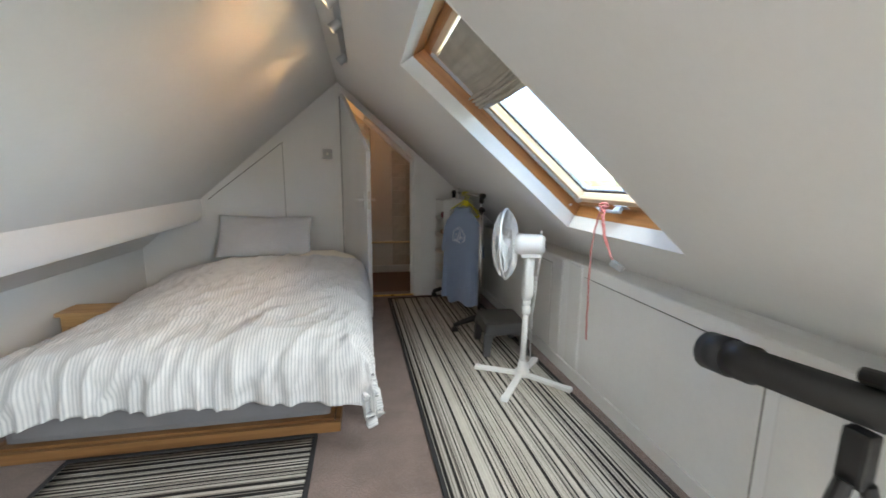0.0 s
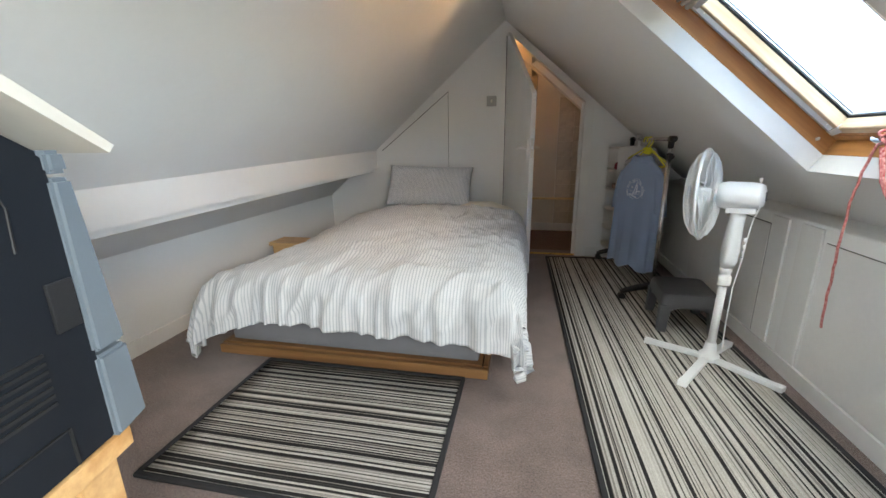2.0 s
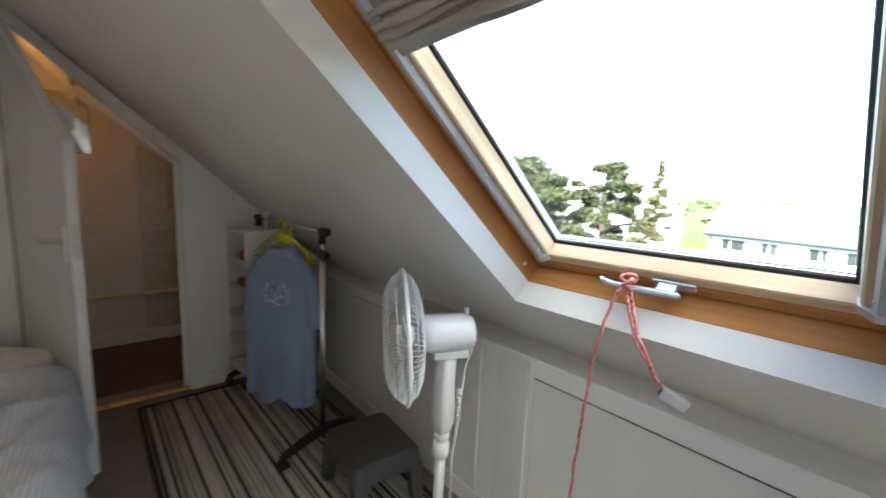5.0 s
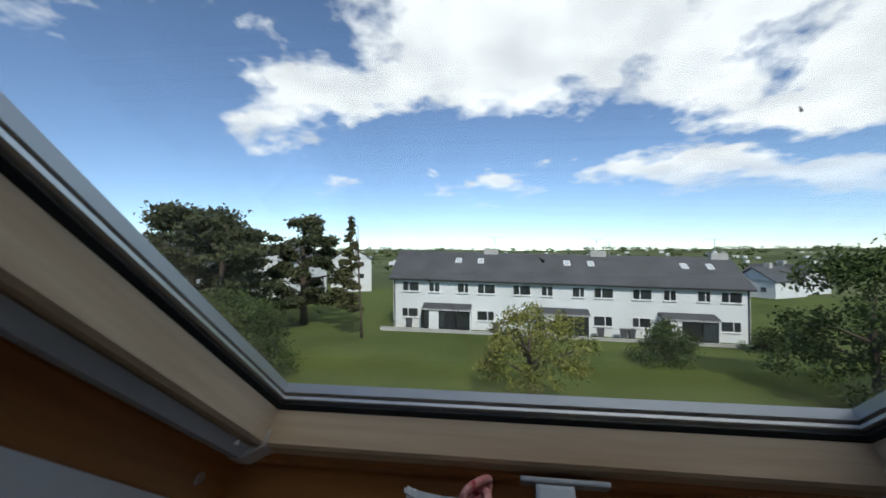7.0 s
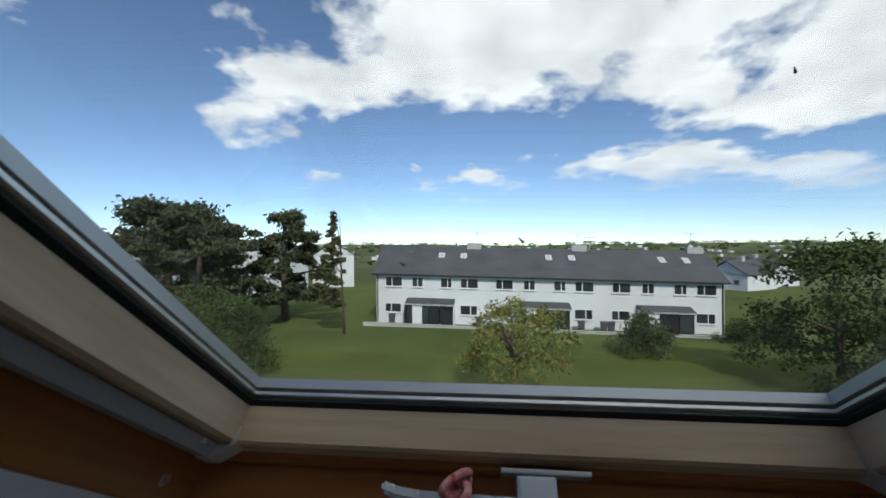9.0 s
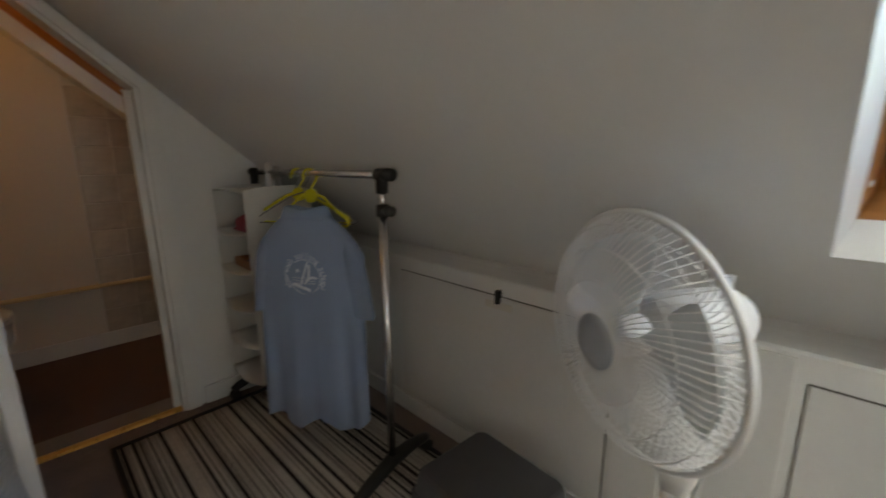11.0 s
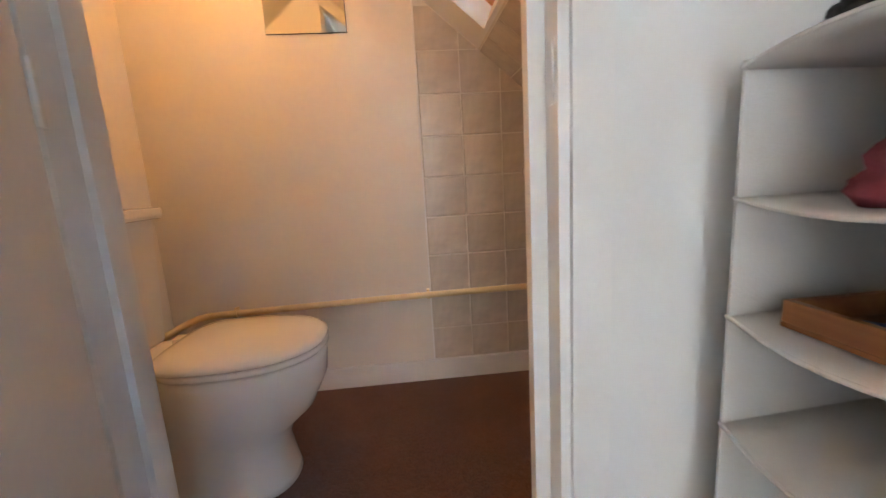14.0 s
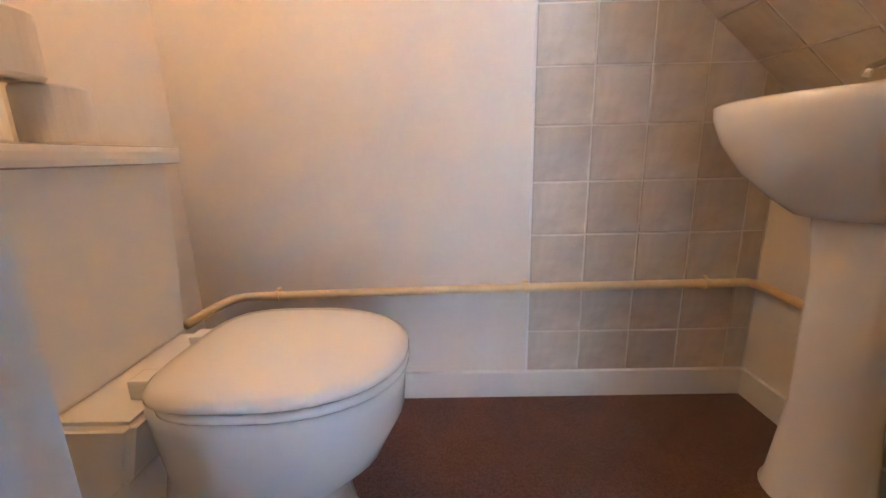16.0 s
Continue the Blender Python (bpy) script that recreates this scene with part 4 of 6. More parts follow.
rug("rug", 0.435, 1.285, 0.55, 4.90, RUG_Y, 1.5, "long striped black, grey and cream runner with a black bound edge")
rug("rug", -1.065, -0.072, 2.03, 2.772, RUG_X, 0.3, "striped black and cream rug at the foot of the bed")

# ---- pedestal fan ----
fan = thing("pedestal_fan", (1.10, 3.16, 0), "white plastic pedestal fan with a wire guard, switched off", "fan")
FA = Vector((-0.862, 0.505, -0.045)).normalized()
for k, (tx, ty) in enumerate(((-0.245, 0.13), (-0.20, -0.27), (0.20, -0.24), (0.165, 0.165))):
    d = Vector((tx, ty, 0)); L = d.length; ang = math.degrees(math.atan2(ty, tx))
    bm = B()
    box(bm, 0.0, L, -0.0175, 0.0175, 0.013, 0.035, pose(-0.02, 0.0, 0, 0, 0, ang), bevel=0.005)
    leg = part("leg", bm, WHITEP, fan)
    bm = B(); box(bm, L - 0.03, L + 0.006, -0.019, 0.019, 0.012, 0.037, pose(-0.02, 0, 0, 0, 0, ang), bevel=0.004); part("end_cap", bm, WHITEP, leg)
bm = B(); lathe(bm, [(0.045, 0.012), (0.045, 0.04), (0.03, 0.055), (0.024, 0.10), (0.023, 0.105)], 20, pose(-0.012, 0, 0)); part("base_collar", bm, WHITEP, fan, smooth=True)
bm = B(); tube(bm, [(-0.012, 0, 0.05), (-0.004, 0, 0.45)], 0.0175, 16); part("lower_pole", bm, WHITEP, fan, smooth=True)
bm = B(); lathe(bm, [(0.024, 0.40), (0.027, 0.41), (0.027, 0.445), (0.021, 0.45), (0.021, 0.462), (0.025, 0.465), (0.025, 0.485), (0.019, 0.49)], 18, pose(-0.004, 0, 0)); part("height_collar", bm, WHITEP, fan, smooth=True)
bm = B()
rings = []
for z, w, d, ox in ((0.485, 0.022, 0.022, -0.004), (0.52, 0.03, 0.034, -0.002), (0.58, 0.031, 0.036, 0.0), (0.66, 0.027, 0.032, 0.0), (0.72, 0.026, 0.03, 0.004), (0.745, 0.025, 0.027, 0.006)):
    rings.append([Vector((ox + w * math.copysign(abs(math.cos(a)) ** 0.6, math.cos(a)), d * math.copysign(abs(math.sin(a)) ** 0.6, math.sin(a)), z)) for a in [2 * math.pi * k / 20 for k in range(20)]])
loft(bm, rings)
col = part("control_column", bm, WHITEP, fan, smooth=True)
for k in range(4):
    bm = B(); box(bm, 0.026, 0.034, -0.045 - 0.0, -0.033, 0.53 + k * 0.03, 0.548 + k * 0.03, bevel=0.002); part("speed_button", bm, WHITEP, col)
FC = Vector((-0.115, 0.07, 0.812))
FM = look((0, 0, 0), tuple(-FA)) # local +z points along the blowing direction
FM = Matrix.Translation(FC) @ FM
bm = B(); lathe(bm, [(0.02, -0.225), (0.045, -0.22), (0.056, -0.20), (0.060, -0.15), (0.062, -0.09), (0.055, -0.055), (0.03, -0.05)], 28, FM); motor = part("motor_housing", bm, WHITEP, fan, smooth=True)
bm = B(); box(bm, -0.035, 0.035, -0.075, -0.05, -0.20, -0.09, FM, bevel=0.006); part("tilt_bracket", bm, WHITEP, fan)
bm = B(); tube(bm, [FM @ Vector((0, 0.058, -0.2)), FM @ Vector((0, 0.078, -0.2))], [0.006, 0.008], 12); part("swing_knob", bm, WHITEP, motor)
for k in range(7):
    bm = B(); box(bm, -0.024 + k * 0.008, -0.021 + k * 0.008, -0.02, 0.02, -0.2265, -0.224, FM); part("vent_slot", bm, GREYP, motor)
# blades and hub
R = 0.205
bm = B(); lathe(bm, [(0.005, 0.03), (0.025, 0.028), (0.034, 0.015), (0.034, -0.02), (0.02, -0.03)], 20, FM); part("hub", bm, WHITEP, fan, smooth=True)
for k in range(3):
    bm = B()
    rows_ = []
    for j in range(9):
        r = 0.03 + (0.17 - 0.03) * j / 8
        half = 0.28 + 0.42 * math.sin(math.pi * min(1, (j + 1) / 9) * 0.62)
        row = []
        for i in range(9):
            a = 2 * math.pi * k / 3 + (i / 8 - 0.5) * 2 * half
            row.append(bm.verts.new(FM @ Vector((r * math.cos(a), r * math.sin(a), 0.028 * (i / 8 - 0.5) - 0.004))))
        rows_.append(row)
    for a, b_ in zip(rows_, rows_[1:]):
        for i in range(8):
            bm.faces.new((a[i], a[i + 1], b_[i + 1], b_[i]))
    bl = part("blade", bm, mat("milky_blade_plastic", (0.70, 0.74, 0.76), 0.3, var=0.03, bump=0) if k == 0 else bpy.data.materials["milky_blade_plastic"], fan, smooth=True)
    bl.modifiers.new("thick", "SOLIDIFY").thickness = 0.002


def cage_curve(q, front):
    sgn, deep = (1, 0.062) if front else (-1, 0.052)
    return sgn * deep * (1 - q ** 3.2) ** 0.75 + 0.003 * sgn


# the wire cage: every spoke and ring is a wire of its own, alike spokes on one mesh
for front in (True, False):
    bm = B()
    path = []
    for j in range(7):
        q = j / 6
        r = 0.045 + (R - 0.045) * q
        b_ = 0.28 * (1 - q) * (1 if front else -1)
        path.append(Vector((r * math.cos(b_), r * math.sin(b_), cage_curve(q, front))))
    tube(bm, path, 0.0012, 4, caps=False)
    me = bpy.data.meshes.new("cage_wire")
    bm.to_mesh(me)
    bm.free()
    me.materials.append(WHITEP)
    count = 92 if front else 80
    for k in range(count):
        w_ = new("cage_wire", me)
        w_.parent = fan
        w_.matrix_local = FM @ pose(0, 0, 0, 0, 0, 360 * k / count)
    for r in (0.045, 0.10, 0.15, 0.187):
        bm = B()
        zz = cage_curve((r - 0.045) / (R - 0.045), front)
        tube(bm, [FM @ Vector((r * math.cos(2 * math.pi * k / 64), r * math.sin(2 * math.pi * k / 64), zz)) for k in range(65)], 0.0014, 5, caps=False)
        part("cage_ring", bm, WHITEP, fan)
bm = B(); tube(bm, [FM @ Vector((R * math.cos(2 * math.pi * k / 72), R * math.sin(2 * math.pi * k / 72), 0)) for k in range(73)], 0.0065, 8, caps=False); part("guard_rim", bm, WHITEP, fan, smooth=True)
bm = B(); lathe(bm, [(0.045, 0.062), (0.046, 0.068), (0.03, 0.071), (0.004, 0.072)], 24, FM); part("centre_badge", bm, mat("silver_grey_badge", (0.45, 0.50, 0.56), 0.35, var=0.05, bump=0), fan, smooth=True)
bm = B()
tube(bm, [(0.045, -0.07, 0.83), (0.05, -0.065, 0.77), (0.042, -0.05, 0.72), (0.036, -0.042, 0.62), (0.034, -0.036, 0.53), (0.03, -0.03, 0.47), (0.024, -0.024, 0.40), (0.026, -0.02, 0.2), (0.03, -0.02, 0.06)], 0.0032, 8)
part("power_lead", bm, WHITEP, fan, smooth=True)

# ---- step stool ----
stool = thing("step_stool", (1.095, 3.60, 0), "low dark grey plastic step stool with splayed legs", "stool", turn=-4)
bm = B()
rings = []
for z, w, d, r in ((0.17, 0.148, 0.172, 0.03), (0.215, 0.142, 0.165, 0.03), (0.23, 0.138, 0.161, 0.03), (0.236, 0.128, 0.151, 0.03)):
    ring = []
    for cx, cy, a0 in ((1, 1, 0), (-1, 1, 90), (-1, -1, 180), (1, -1, 270)):
        for k in range(5):
            a = radians(a0 + 22.5 * k)
            ring.append(Vector((cx * (w - r) + r * math.cos(a), cy * (d - r) + r * math.sin(a), z)))
    rings.append(ring)
loft(bm, rings)
part("seat", bm, GREYP, stool, smooth=False)
for sx in (-1, 1):
    for sy in (-1, 1):
        bm = B()
        rings = []
        for z, o, w in ((0.0, 0.014, 0.030), (0.10, 0.006, 0.034), (0.172, 0.0, 0.042)):
            cx, cy = sx * (0.118 + o), sy * (0.14 + o)
            rings.append([Vector((cx + a * w * 0.75, cy + b_ * w * 0.75, z)) for a, b_ in ((-1, -1), (1, -1), (1, 1), (-1, 1))])
        loft(bm, rings)
        bmesh.ops.bevel(bm, geom=bm.edges[:], offset=0.004, segments=2, affect="EDGES")
        part("leg", bm, GREYP, stool)
for sx in (-1, 1):
    bm = B(); prism(bm, [(-0.13, 0.175), (0.13, 0.175), (0.115, 0.135), (0.06, 0.155), (-0.06, 0.155), (-0.115, 0.135)], sx * 0.136 - 0.004, sx * 0.136 + 0.004, "yz"); part("arched_skirt", bm, GREYP, stool)
for sy in (-1, 1):
    bm = B(); prism(bm, [(-0.11, 0.175), (0.11, 0.175), (0.098, 0.135), (0.05, 0.155), (-0.05, 0.155), (-0.098, 0.135)], sy * 0.16 - 0.004, sy * 0.16 + 0.004, "xz"); part("arched_skirt", bm, GREYP, stool)

# ---- garment rail ----
RX, RZ, RY0, RY1 = 1.048, 1.062, 3.985, 4.975
rack = thing("garment_rail", (RX, (RY0 + RY1) / 2, 0), "chrome garment rail with black plastic joints on castors", "clothes rail")
HY = (RY1 - RY0) / 2
bm = B(); tube(bm, [(0, -HY - 0.03, RZ), (0, HY + 0.025, RZ)], 0.0125, 16); part("rail", bm, CHROME, rack, smooth=True)
for sy in (-1, 1):
    y = sy * HY
    bm = B(); tube(bm, [(0, y, 0.085), (0, y, 0.955)], 0.0135, 16); part("lower_post", bm, CHROME, rack, smooth=True)
    bm = B(); tube(bm, [(0, y, 0.935), (0, y, RZ - 0.02)], 0.010, 14); part("upper_post", bm, CHROME, rack, smooth=True)
    bm = B(); tube(bm, [(0, y, RZ - 0.055), (0, y, RZ + 0.016)], 0.018, 14); tube(bm, [(0, y - sy * 0.02, RZ), (0, y + (0.028 if sy > 0 else -0.05), RZ)], 0.019, 14); part("top_joint", bm, BLACK, rack, "black plastic corner joint", smooth=True)
    bm = B(); tube(bm, [(0, y, 0.938), (0, y, 0.974)], 0.020, 14); tube(bm, [(0, y, 0.956), (0.0, y - (0.045 if sy < 0 else 0.012), 0.956)], [0.014, 0.016], 12); part("clamp", bm, BLACK, rack, "black clamp knob", smooth=True)
    k = 1.0 if sy < 0 else 0.0
    bm = B()
    path = [(-0.215, y - 0.05, 0.055), (-0.19, y - 0.045, 0.062), (-0.11, y - 0.028, 0.082), (0, y, 0.096), (0.11, y + 0.025 * k, 0.082), (0.18, y + 0.04 * k, 0.062), (0.205, y + 0.045 * k, 0.055)]
    tube(bm, path, [0.014, 0.019, 0.022, 0.026, 0.022, 0.019, 0.014], 12)
    foot = part("foot", bm, BLACK, rack, "black arched foot", smooth=True)
    for x, yy in ((-0.205, y - 0.05), (0.195, y + 0.045 * k)):
        bm = B()
        for o in (-0.011, 0.011):
            tube(bm, [(x, yy + o - 0.007, 0.024), (x, yy + o + 0.007, 0.024)], 0.0235, 16)
        tube(bm, [(x, yy, 0.024), (x, yy, 0.06)], 0.007, 8)
        part("castor", bm, BLACK, foot, smooth=False)


# ---- hangers, shirt ----
def hanger(place, turn, material, label, r=0.0045, half=0.21):
    h = thing("coat_hanger", place, label, "hanger", "hangers on the rail", turn)
    bm = B()
    hook = [(0.028 * math.cos(a), 0, 0.003 + 0.028 * math.sin(a) - 0.0155) for a in [radians(200 - 20 * k) for k in range(13)]]
    # hook rests on the rail: the top of its inside touches the bar
    hook = [(x, 0, z) for x, _, z in hook] + [(0.006, 0, -0.05), (0.0, 0, -0.075)]
    tube(bm, hook, r, 8)
    part("hook", bm, material, h, smooth=True)
    bm = B()
    arm = [(0, 0, -0.072), (0.05, 0, -0.088), (half * 0.65, 0, -0.135), (half - 0.01, 0, -0.172), (half, 0, -0.184), (half - 0.012, 0, -0.194), (half * 0.5, 0, -0.196), (0, 0, -0.196), (-half * 0.5, 0, -0.196), (-half + 0.012, 0, -0.194), (-half, 0, -0.184), (-half + 0.01, 0, -0.172), (-half * 0.65, 0, -0.135), (-0.05, 0, -0.088), (0, 0, -0.072)]
    tube(bm, arm, r * 1.25, 8)
    part("shoulder_bar", bm, material, h, smooth=True)
    if r > 0.003:
        bm = B()
        lathe(bm, [(0.004, -0.006), (0.026, -0.005), (0.026, 0.005), (0.004, 0.006)], 18, Matrix.Translation((0, 0, -0.083)) @ pose(0, 0, 0, 90))
        part("collar_disc", bm, material, h)
    return h


HT = -58.0
hanger((RX - 0.008, 4.415, RZ + 0.0), HT, YELLOW, "bright yellow plastic hanger holding the shirt", half=0.15)
hanger((RX, 4.53, RZ + 0.0), HT + 3, YELLOW, "bright yellow plastic hanger, empty")
WIRE = mat("grey_wire", (0.25, 0.25, 0.26), 0.4, 0.8, var=0.05, bump=0)
hanger((RX, 4.56, RZ + 0.0), HT - 3, WIRE, "thin grey wire hanger, empty", 0.0018, 0.215)
hanger((RX, 4.49, RZ + 0.0), HT + 2, WIRE, "thin grey wire hanger, empty", 0.0018, 0.215)

SHIRT = mat("blue_grey_polo_cotton", (0.285, 0.36, 0.52), 0.95, var=0.07, scale=4, fine=330, bump=0.4, dist=0.002, spec=0.15)
shirt = thing("polo_shirt", (0.996, 4.374, -0.018), "pale blue polo shirt with white printed roundel on a hanger", "shirt", turn=HT)
shirt.scale = (0.95, 0.64, 1.0)
# in the shirt's own frame: x along the shoulders, -y towards the room
bm = B()
rings = []
K = 64
for z, hw, th, oy in ((0.952, 0.066, 0.050, 0.0), (0.938, 0.088, 0.050, 0.0), (0.918, 0.122, 0.050, 0.0), (0.89, 0.160, 0.052, 0.0), (0.855, 0.195, 0.056, -0.002), (0.79, 0.228, 0.06, -0.004), (0.74, 0.228, 0.064, -0.008), (0.66, 0.222, 0.068, -0.012), (0.56, 0.222, 0.07, -0.016), (0.46, 0.224, 0.072, -0.02), (0.36, 0.226, 0.074, -0.026), (0.26, 0.23, 0.076, -0.032), (0.19, 0.232, 0.078, -0.036), (0.14, 0.233, 0.08, -0.038)):
    ring = []
    low = max(0.0, min(1.0, (0.62 - z) / 0.45))
    for k in range(K):
        a = 2 * math.pi * k / K
        c, s = math.cos(a), math.sin(a)
        x = hw * math.copysign(abs(c) ** 0.8, c)
        y = th * math.copysign(abs(s) ** 0.75, s)
        fold = low * (0.022 * math.sin(x * 44 + 0.8) + 0.012 * math.sin(x * 81 + z * 3)) + 0.007 * noise.noise(Vector((x * 7, z * 6, 3.0)))
        dz = low * 0.02 * math.sin(x * 30) if z < 0.15 else 0.0
        sag = -0.018 * (x / 0.23) ** 2 if 0.80 < z < 0.93 else 0.0
        ring.append(Vector((x, y + oy + (fold if s < 0 else fold * 0.6), z + dz + sag)))
    rings.append(ring)
vr = loft(bm, rings, closed_ends=False)
part("body", bm, SHIRT, shirt, smooth=True)
for sx in (-1, 1):
    bm = B()
    rings = []
    for q, w in ((0.0, 0.028), (0.2, 0.042), (0.55, 0.048), (0.8, 0.05), (1.0, 0.049)):
        cx, cz = sx * (0.172 + 0.04 * q), 0.852 - 0.285 * q
        ring = []
        for k in range(24):
            a = 2 * math.pi * k / 24
            ring.append(Vector((cx + sx * w * math.cos(a) + 0.004 * math.sin(5 * a + q * 4), (w + 0.006) * math.sin(a) - 0.006, cz - 0.02 * math.cos(a) * (1 - q) - 0.012 * q * math.cos(a))))
        rings.append(ring)
    loft(bm, rings, closed_ends=False)
    sl = part("sleeve", bm, SHIRT, shirt, smooth=True)
    sl.modifiers.new("thick", "SOLIDIFY").thickness = 0.002
bm = B()
rings = []
for j, (r, z, w) in enumerate(((0.066, 0.94, 0.045), (0.070, 0.956, 0.046), (0.082, 0.952, 0.054), (0.104, 0.924, 0.064))):
    rings.append([Vector((r * math.cos(a) * (1.1 if j > 1 else 1), w * math.sin(a) - 0.002, z + 0.012 * abs(math.cos(a)) - (0.008 * (j > 2) * abs(math.cos(a)) * 3))) for a in [2 * math.pi * k / 40 for k in range(40)]])
loft(bm, rings, closed_ends=False)
cl = part("collar", bm, SHIRT, shirt, smooth=True)
cl.modifiers.new("thick", "SOLIDIFY").thickness = 0.003
# printed roundel: ring, sail, waves and lettering
PRINT = mat("white_print", (0.72, 0.76, 0.82), 0.8, var=0.12, scale=60, bump=0)
LC, LR, LY = Vector((0.006, 0, 0.715)), 0.064, -0.0795
bm = B()


def ribbon(pts, w):
    tube(bm, [(x, LY, z) for x, z in pts], w, 6)


ribbon([(LC.x + LR * math.cos(a), LC.z + LR * math.sin(a)) for a in [radians(200 + 7 * k) for k in range(42)]], 0.0016)
ribbon([(LC.x - 0.05, LC.z - 0.028), (LC.x - 0.02, LC.z - 0.038), (LC.x + 0.02, LC.z - 0.05)], 0.006)
ribbon([(LC.x - 0.02, LC.z - 0.03), (LC.x + 0.004, LC.z + 0.03), (LC.x + 0.014, LC.z + 0.056)], 0.0035)
ribbon([(LC.x + 0.0, LC.z - 0.026), (LC.x + 0.016, LC.z + 0.0), (LC.x + 0.02, LC.z + 0.045)], 0.0045)
ribbon([(LC.x + 0.012, LC.z - 0.012), (LC.x + 0.03, LC.z + 0.002), (LC.x + 0.05, LC.z - 0.004)], 0.0035)
for k in range(3):
    ribbon([(LC.x - 0.05 + 0.012 * i, LC.z - 0.004 - 0.010 * k + 0.002 * math.sin(i * 1.7 + k)) for i in range(9)], 0.0012)
ribbon([(LC.x - 0.032, LC.z + 0.022), (LC.x - 0.027, LC.z + 0.023)], 0.007)
part("print", bm, PRINT, shirt, "white printed sailing roundel")
words = "abersoch sailing school"
curve_total = radians(250)
for k, ch in enumerate(words):
    if ch == " ":
        continue
    a = radians(215) - curve_total * (k + 0.5) / len(words)
    fc = bpy.data.curves.new("letter", "FONT")
    fc.body, fc.size, fc.align_x, fc.align_y, fc.extrude = ch, 0.033, "CENTER", "CENTER", 0.0008
    tmp = new("tmp", fc)
    me = bpy.data.meshes.new_from_object(tmp.evaluated_get(bpy.context.evaluated_depsgraph_get()))
    bpy.data.objects.remove(tmp)
    me.materials.append(PRINT)
    lt = new("letter", me)
    lt.parent = shirt
    r = LR + 0.016
    lt.matrix_local = Matrix.Translation((LC.x + r * math.cos(a), LY - 0.001, LC.z + r * math.sin(a))) @ pose(0, 0, 0, 90) @ pose(0, 0, 0, 0, 0, math.degrees(a) - 90)

# ---- hanging shelf organiser ----
FELT = mat("white_nonwoven_fabric", (0.70, 0.69, 0.67), 0.95, var=0.07, scale=5, fine=300, bump=0.4, dist=0.002, spec=0.15)
org = thing("hanging_shelves", (1.015, 4.806, 0.172), "white fabric hanging shelf organiser with five open compartments", "organiser", turn=4)
OW, OD, OH = 0.144, 0.145, 0.836
for sy in (-1, 1):
    bm = B()
    prism(bm, [(-OD, 0.0), (OD, 0.0), (OD, OH - 0.03), (OD * 0.5, OH), (-OD * 0.4, OH), (-OD, OH - 0.012)], sy * OW - 0.0015, sy * OW + 0.0015, "xz")
    part("side_panel", bm, FELT, org)
bm = B(); box(bm, OD - 0.003, OD, -OW, OW, 0, OH - 0.03); part("back_panel", bm, FELT, org)
for k in range(6):
    bm = B()
    g = []
    for j in range(9):
        row = []
        for i in range(9):
            u, v = i / 8, j / 8
            y = -OW + 0.0016 + (2 * OW - 0.0032) * u
            x = OD - 0.004 - (2 * OD - 0.002) * v
            bow = -0.022 * math.sin(math.pi * u) * v ** 2
            z = k * (OH - 0.02) / 5 - (0.012 * math.sin(math.pi * u) * v if k < 5 else -0.012 * math.sin(math.pi * u))
            row.append(bm.verts.new((x + bow, y, z)))
        g.append(row)
    for a, b_ in zip(g, g[1:]):
        for i in range(8):
            bm.faces.new((a[i], a[i + 1], b_[i + 1], b_[i]))
    sh = part("shelf", bm, FELT, org, smooth=True)
    sh.modifiers.new("thick", "SOLIDIFY").thickness = 0.004
    bm = B(); tube(bm, [(OD - 0.004 - (2 * OD - 0.002) - 0.022 * math.sin(math.pi * i / 8), -OW + 2 * OW * i / 8, k * (OH - 0.02) / 5 - (0.012 * math.sin(math.pi * i / 8) if k < 5 else -0.012 * math.sin(math.pi * i / 8))) for i in range(9)], 0.0028, 6); part("piping", bm, FELT, sh)
for sy in (-0.05,):
    bm = B(); prism(bm, [(0.02, OH - 0.012), (0.02, OH + 0.09), (0.03, OH + 0.096), (0.052, OH + 0.095), (0.062, OH + 0.085), (0.062, OH - 0.01), (0.059, OH - 0.01), (0.059, OH + 0.08), (0.05, OH + 0.09), (0.033, OH + 0.09), (0.024, OH + 0.085), (0.024, OH - 0.012)], sy, sy + 0.05, "xz"); part("hanging_loop", bm, FELT, org)
PINKC = mat("dusty_pink_cloth", (0.36, 0.075, 0.11), 0.95, var=0.25, scale=14, fine=300, bump=0.5)
cz = 0.172 + 4 * (OH - 0.02) / 5
bm = B()
bmesh.ops.create_uvsphere(bm, u_segments=26, v_segments=14, radius=1)
for v in bm.verts:
    d = v.co.copy()
    k = 1 + 0.35 * noise.noise(d * 2.2) + 0.15 * noise.noise(d * 6)
    v.co = Vector((d.x * 0.09 * k, d.y * 0.075 * k, max(d.z, -0.55) * 0.055 * k + 0.032))
ck = part("folded_cloth", bm, PINKC, None, smooth=True)
ck.matrix_world = pose(0.985, 4.80, cz - 0.012, 0, 0, 10)
tagged(ck, "crumpled dusty pink cloth on the organiser's top shelf", "cloth")
TRAYW = wood("dark_tray_wood", (0.20, 0.075, 0.028), (0.36, 0.15, 0.055), "y", 0.4)
tray = thing("wooden_tray", (1.02, 4.80, 0.172 + 3 * (OH - 0.02) / 5 - 0.003), "shallow dark wooden tray on a fabric shelf", "tray")
bm = B(); box(bm, -0.12, 0.1, -0.10, 0.10, 0.0, 0.006); part("base", bm, TRAYW, tray)
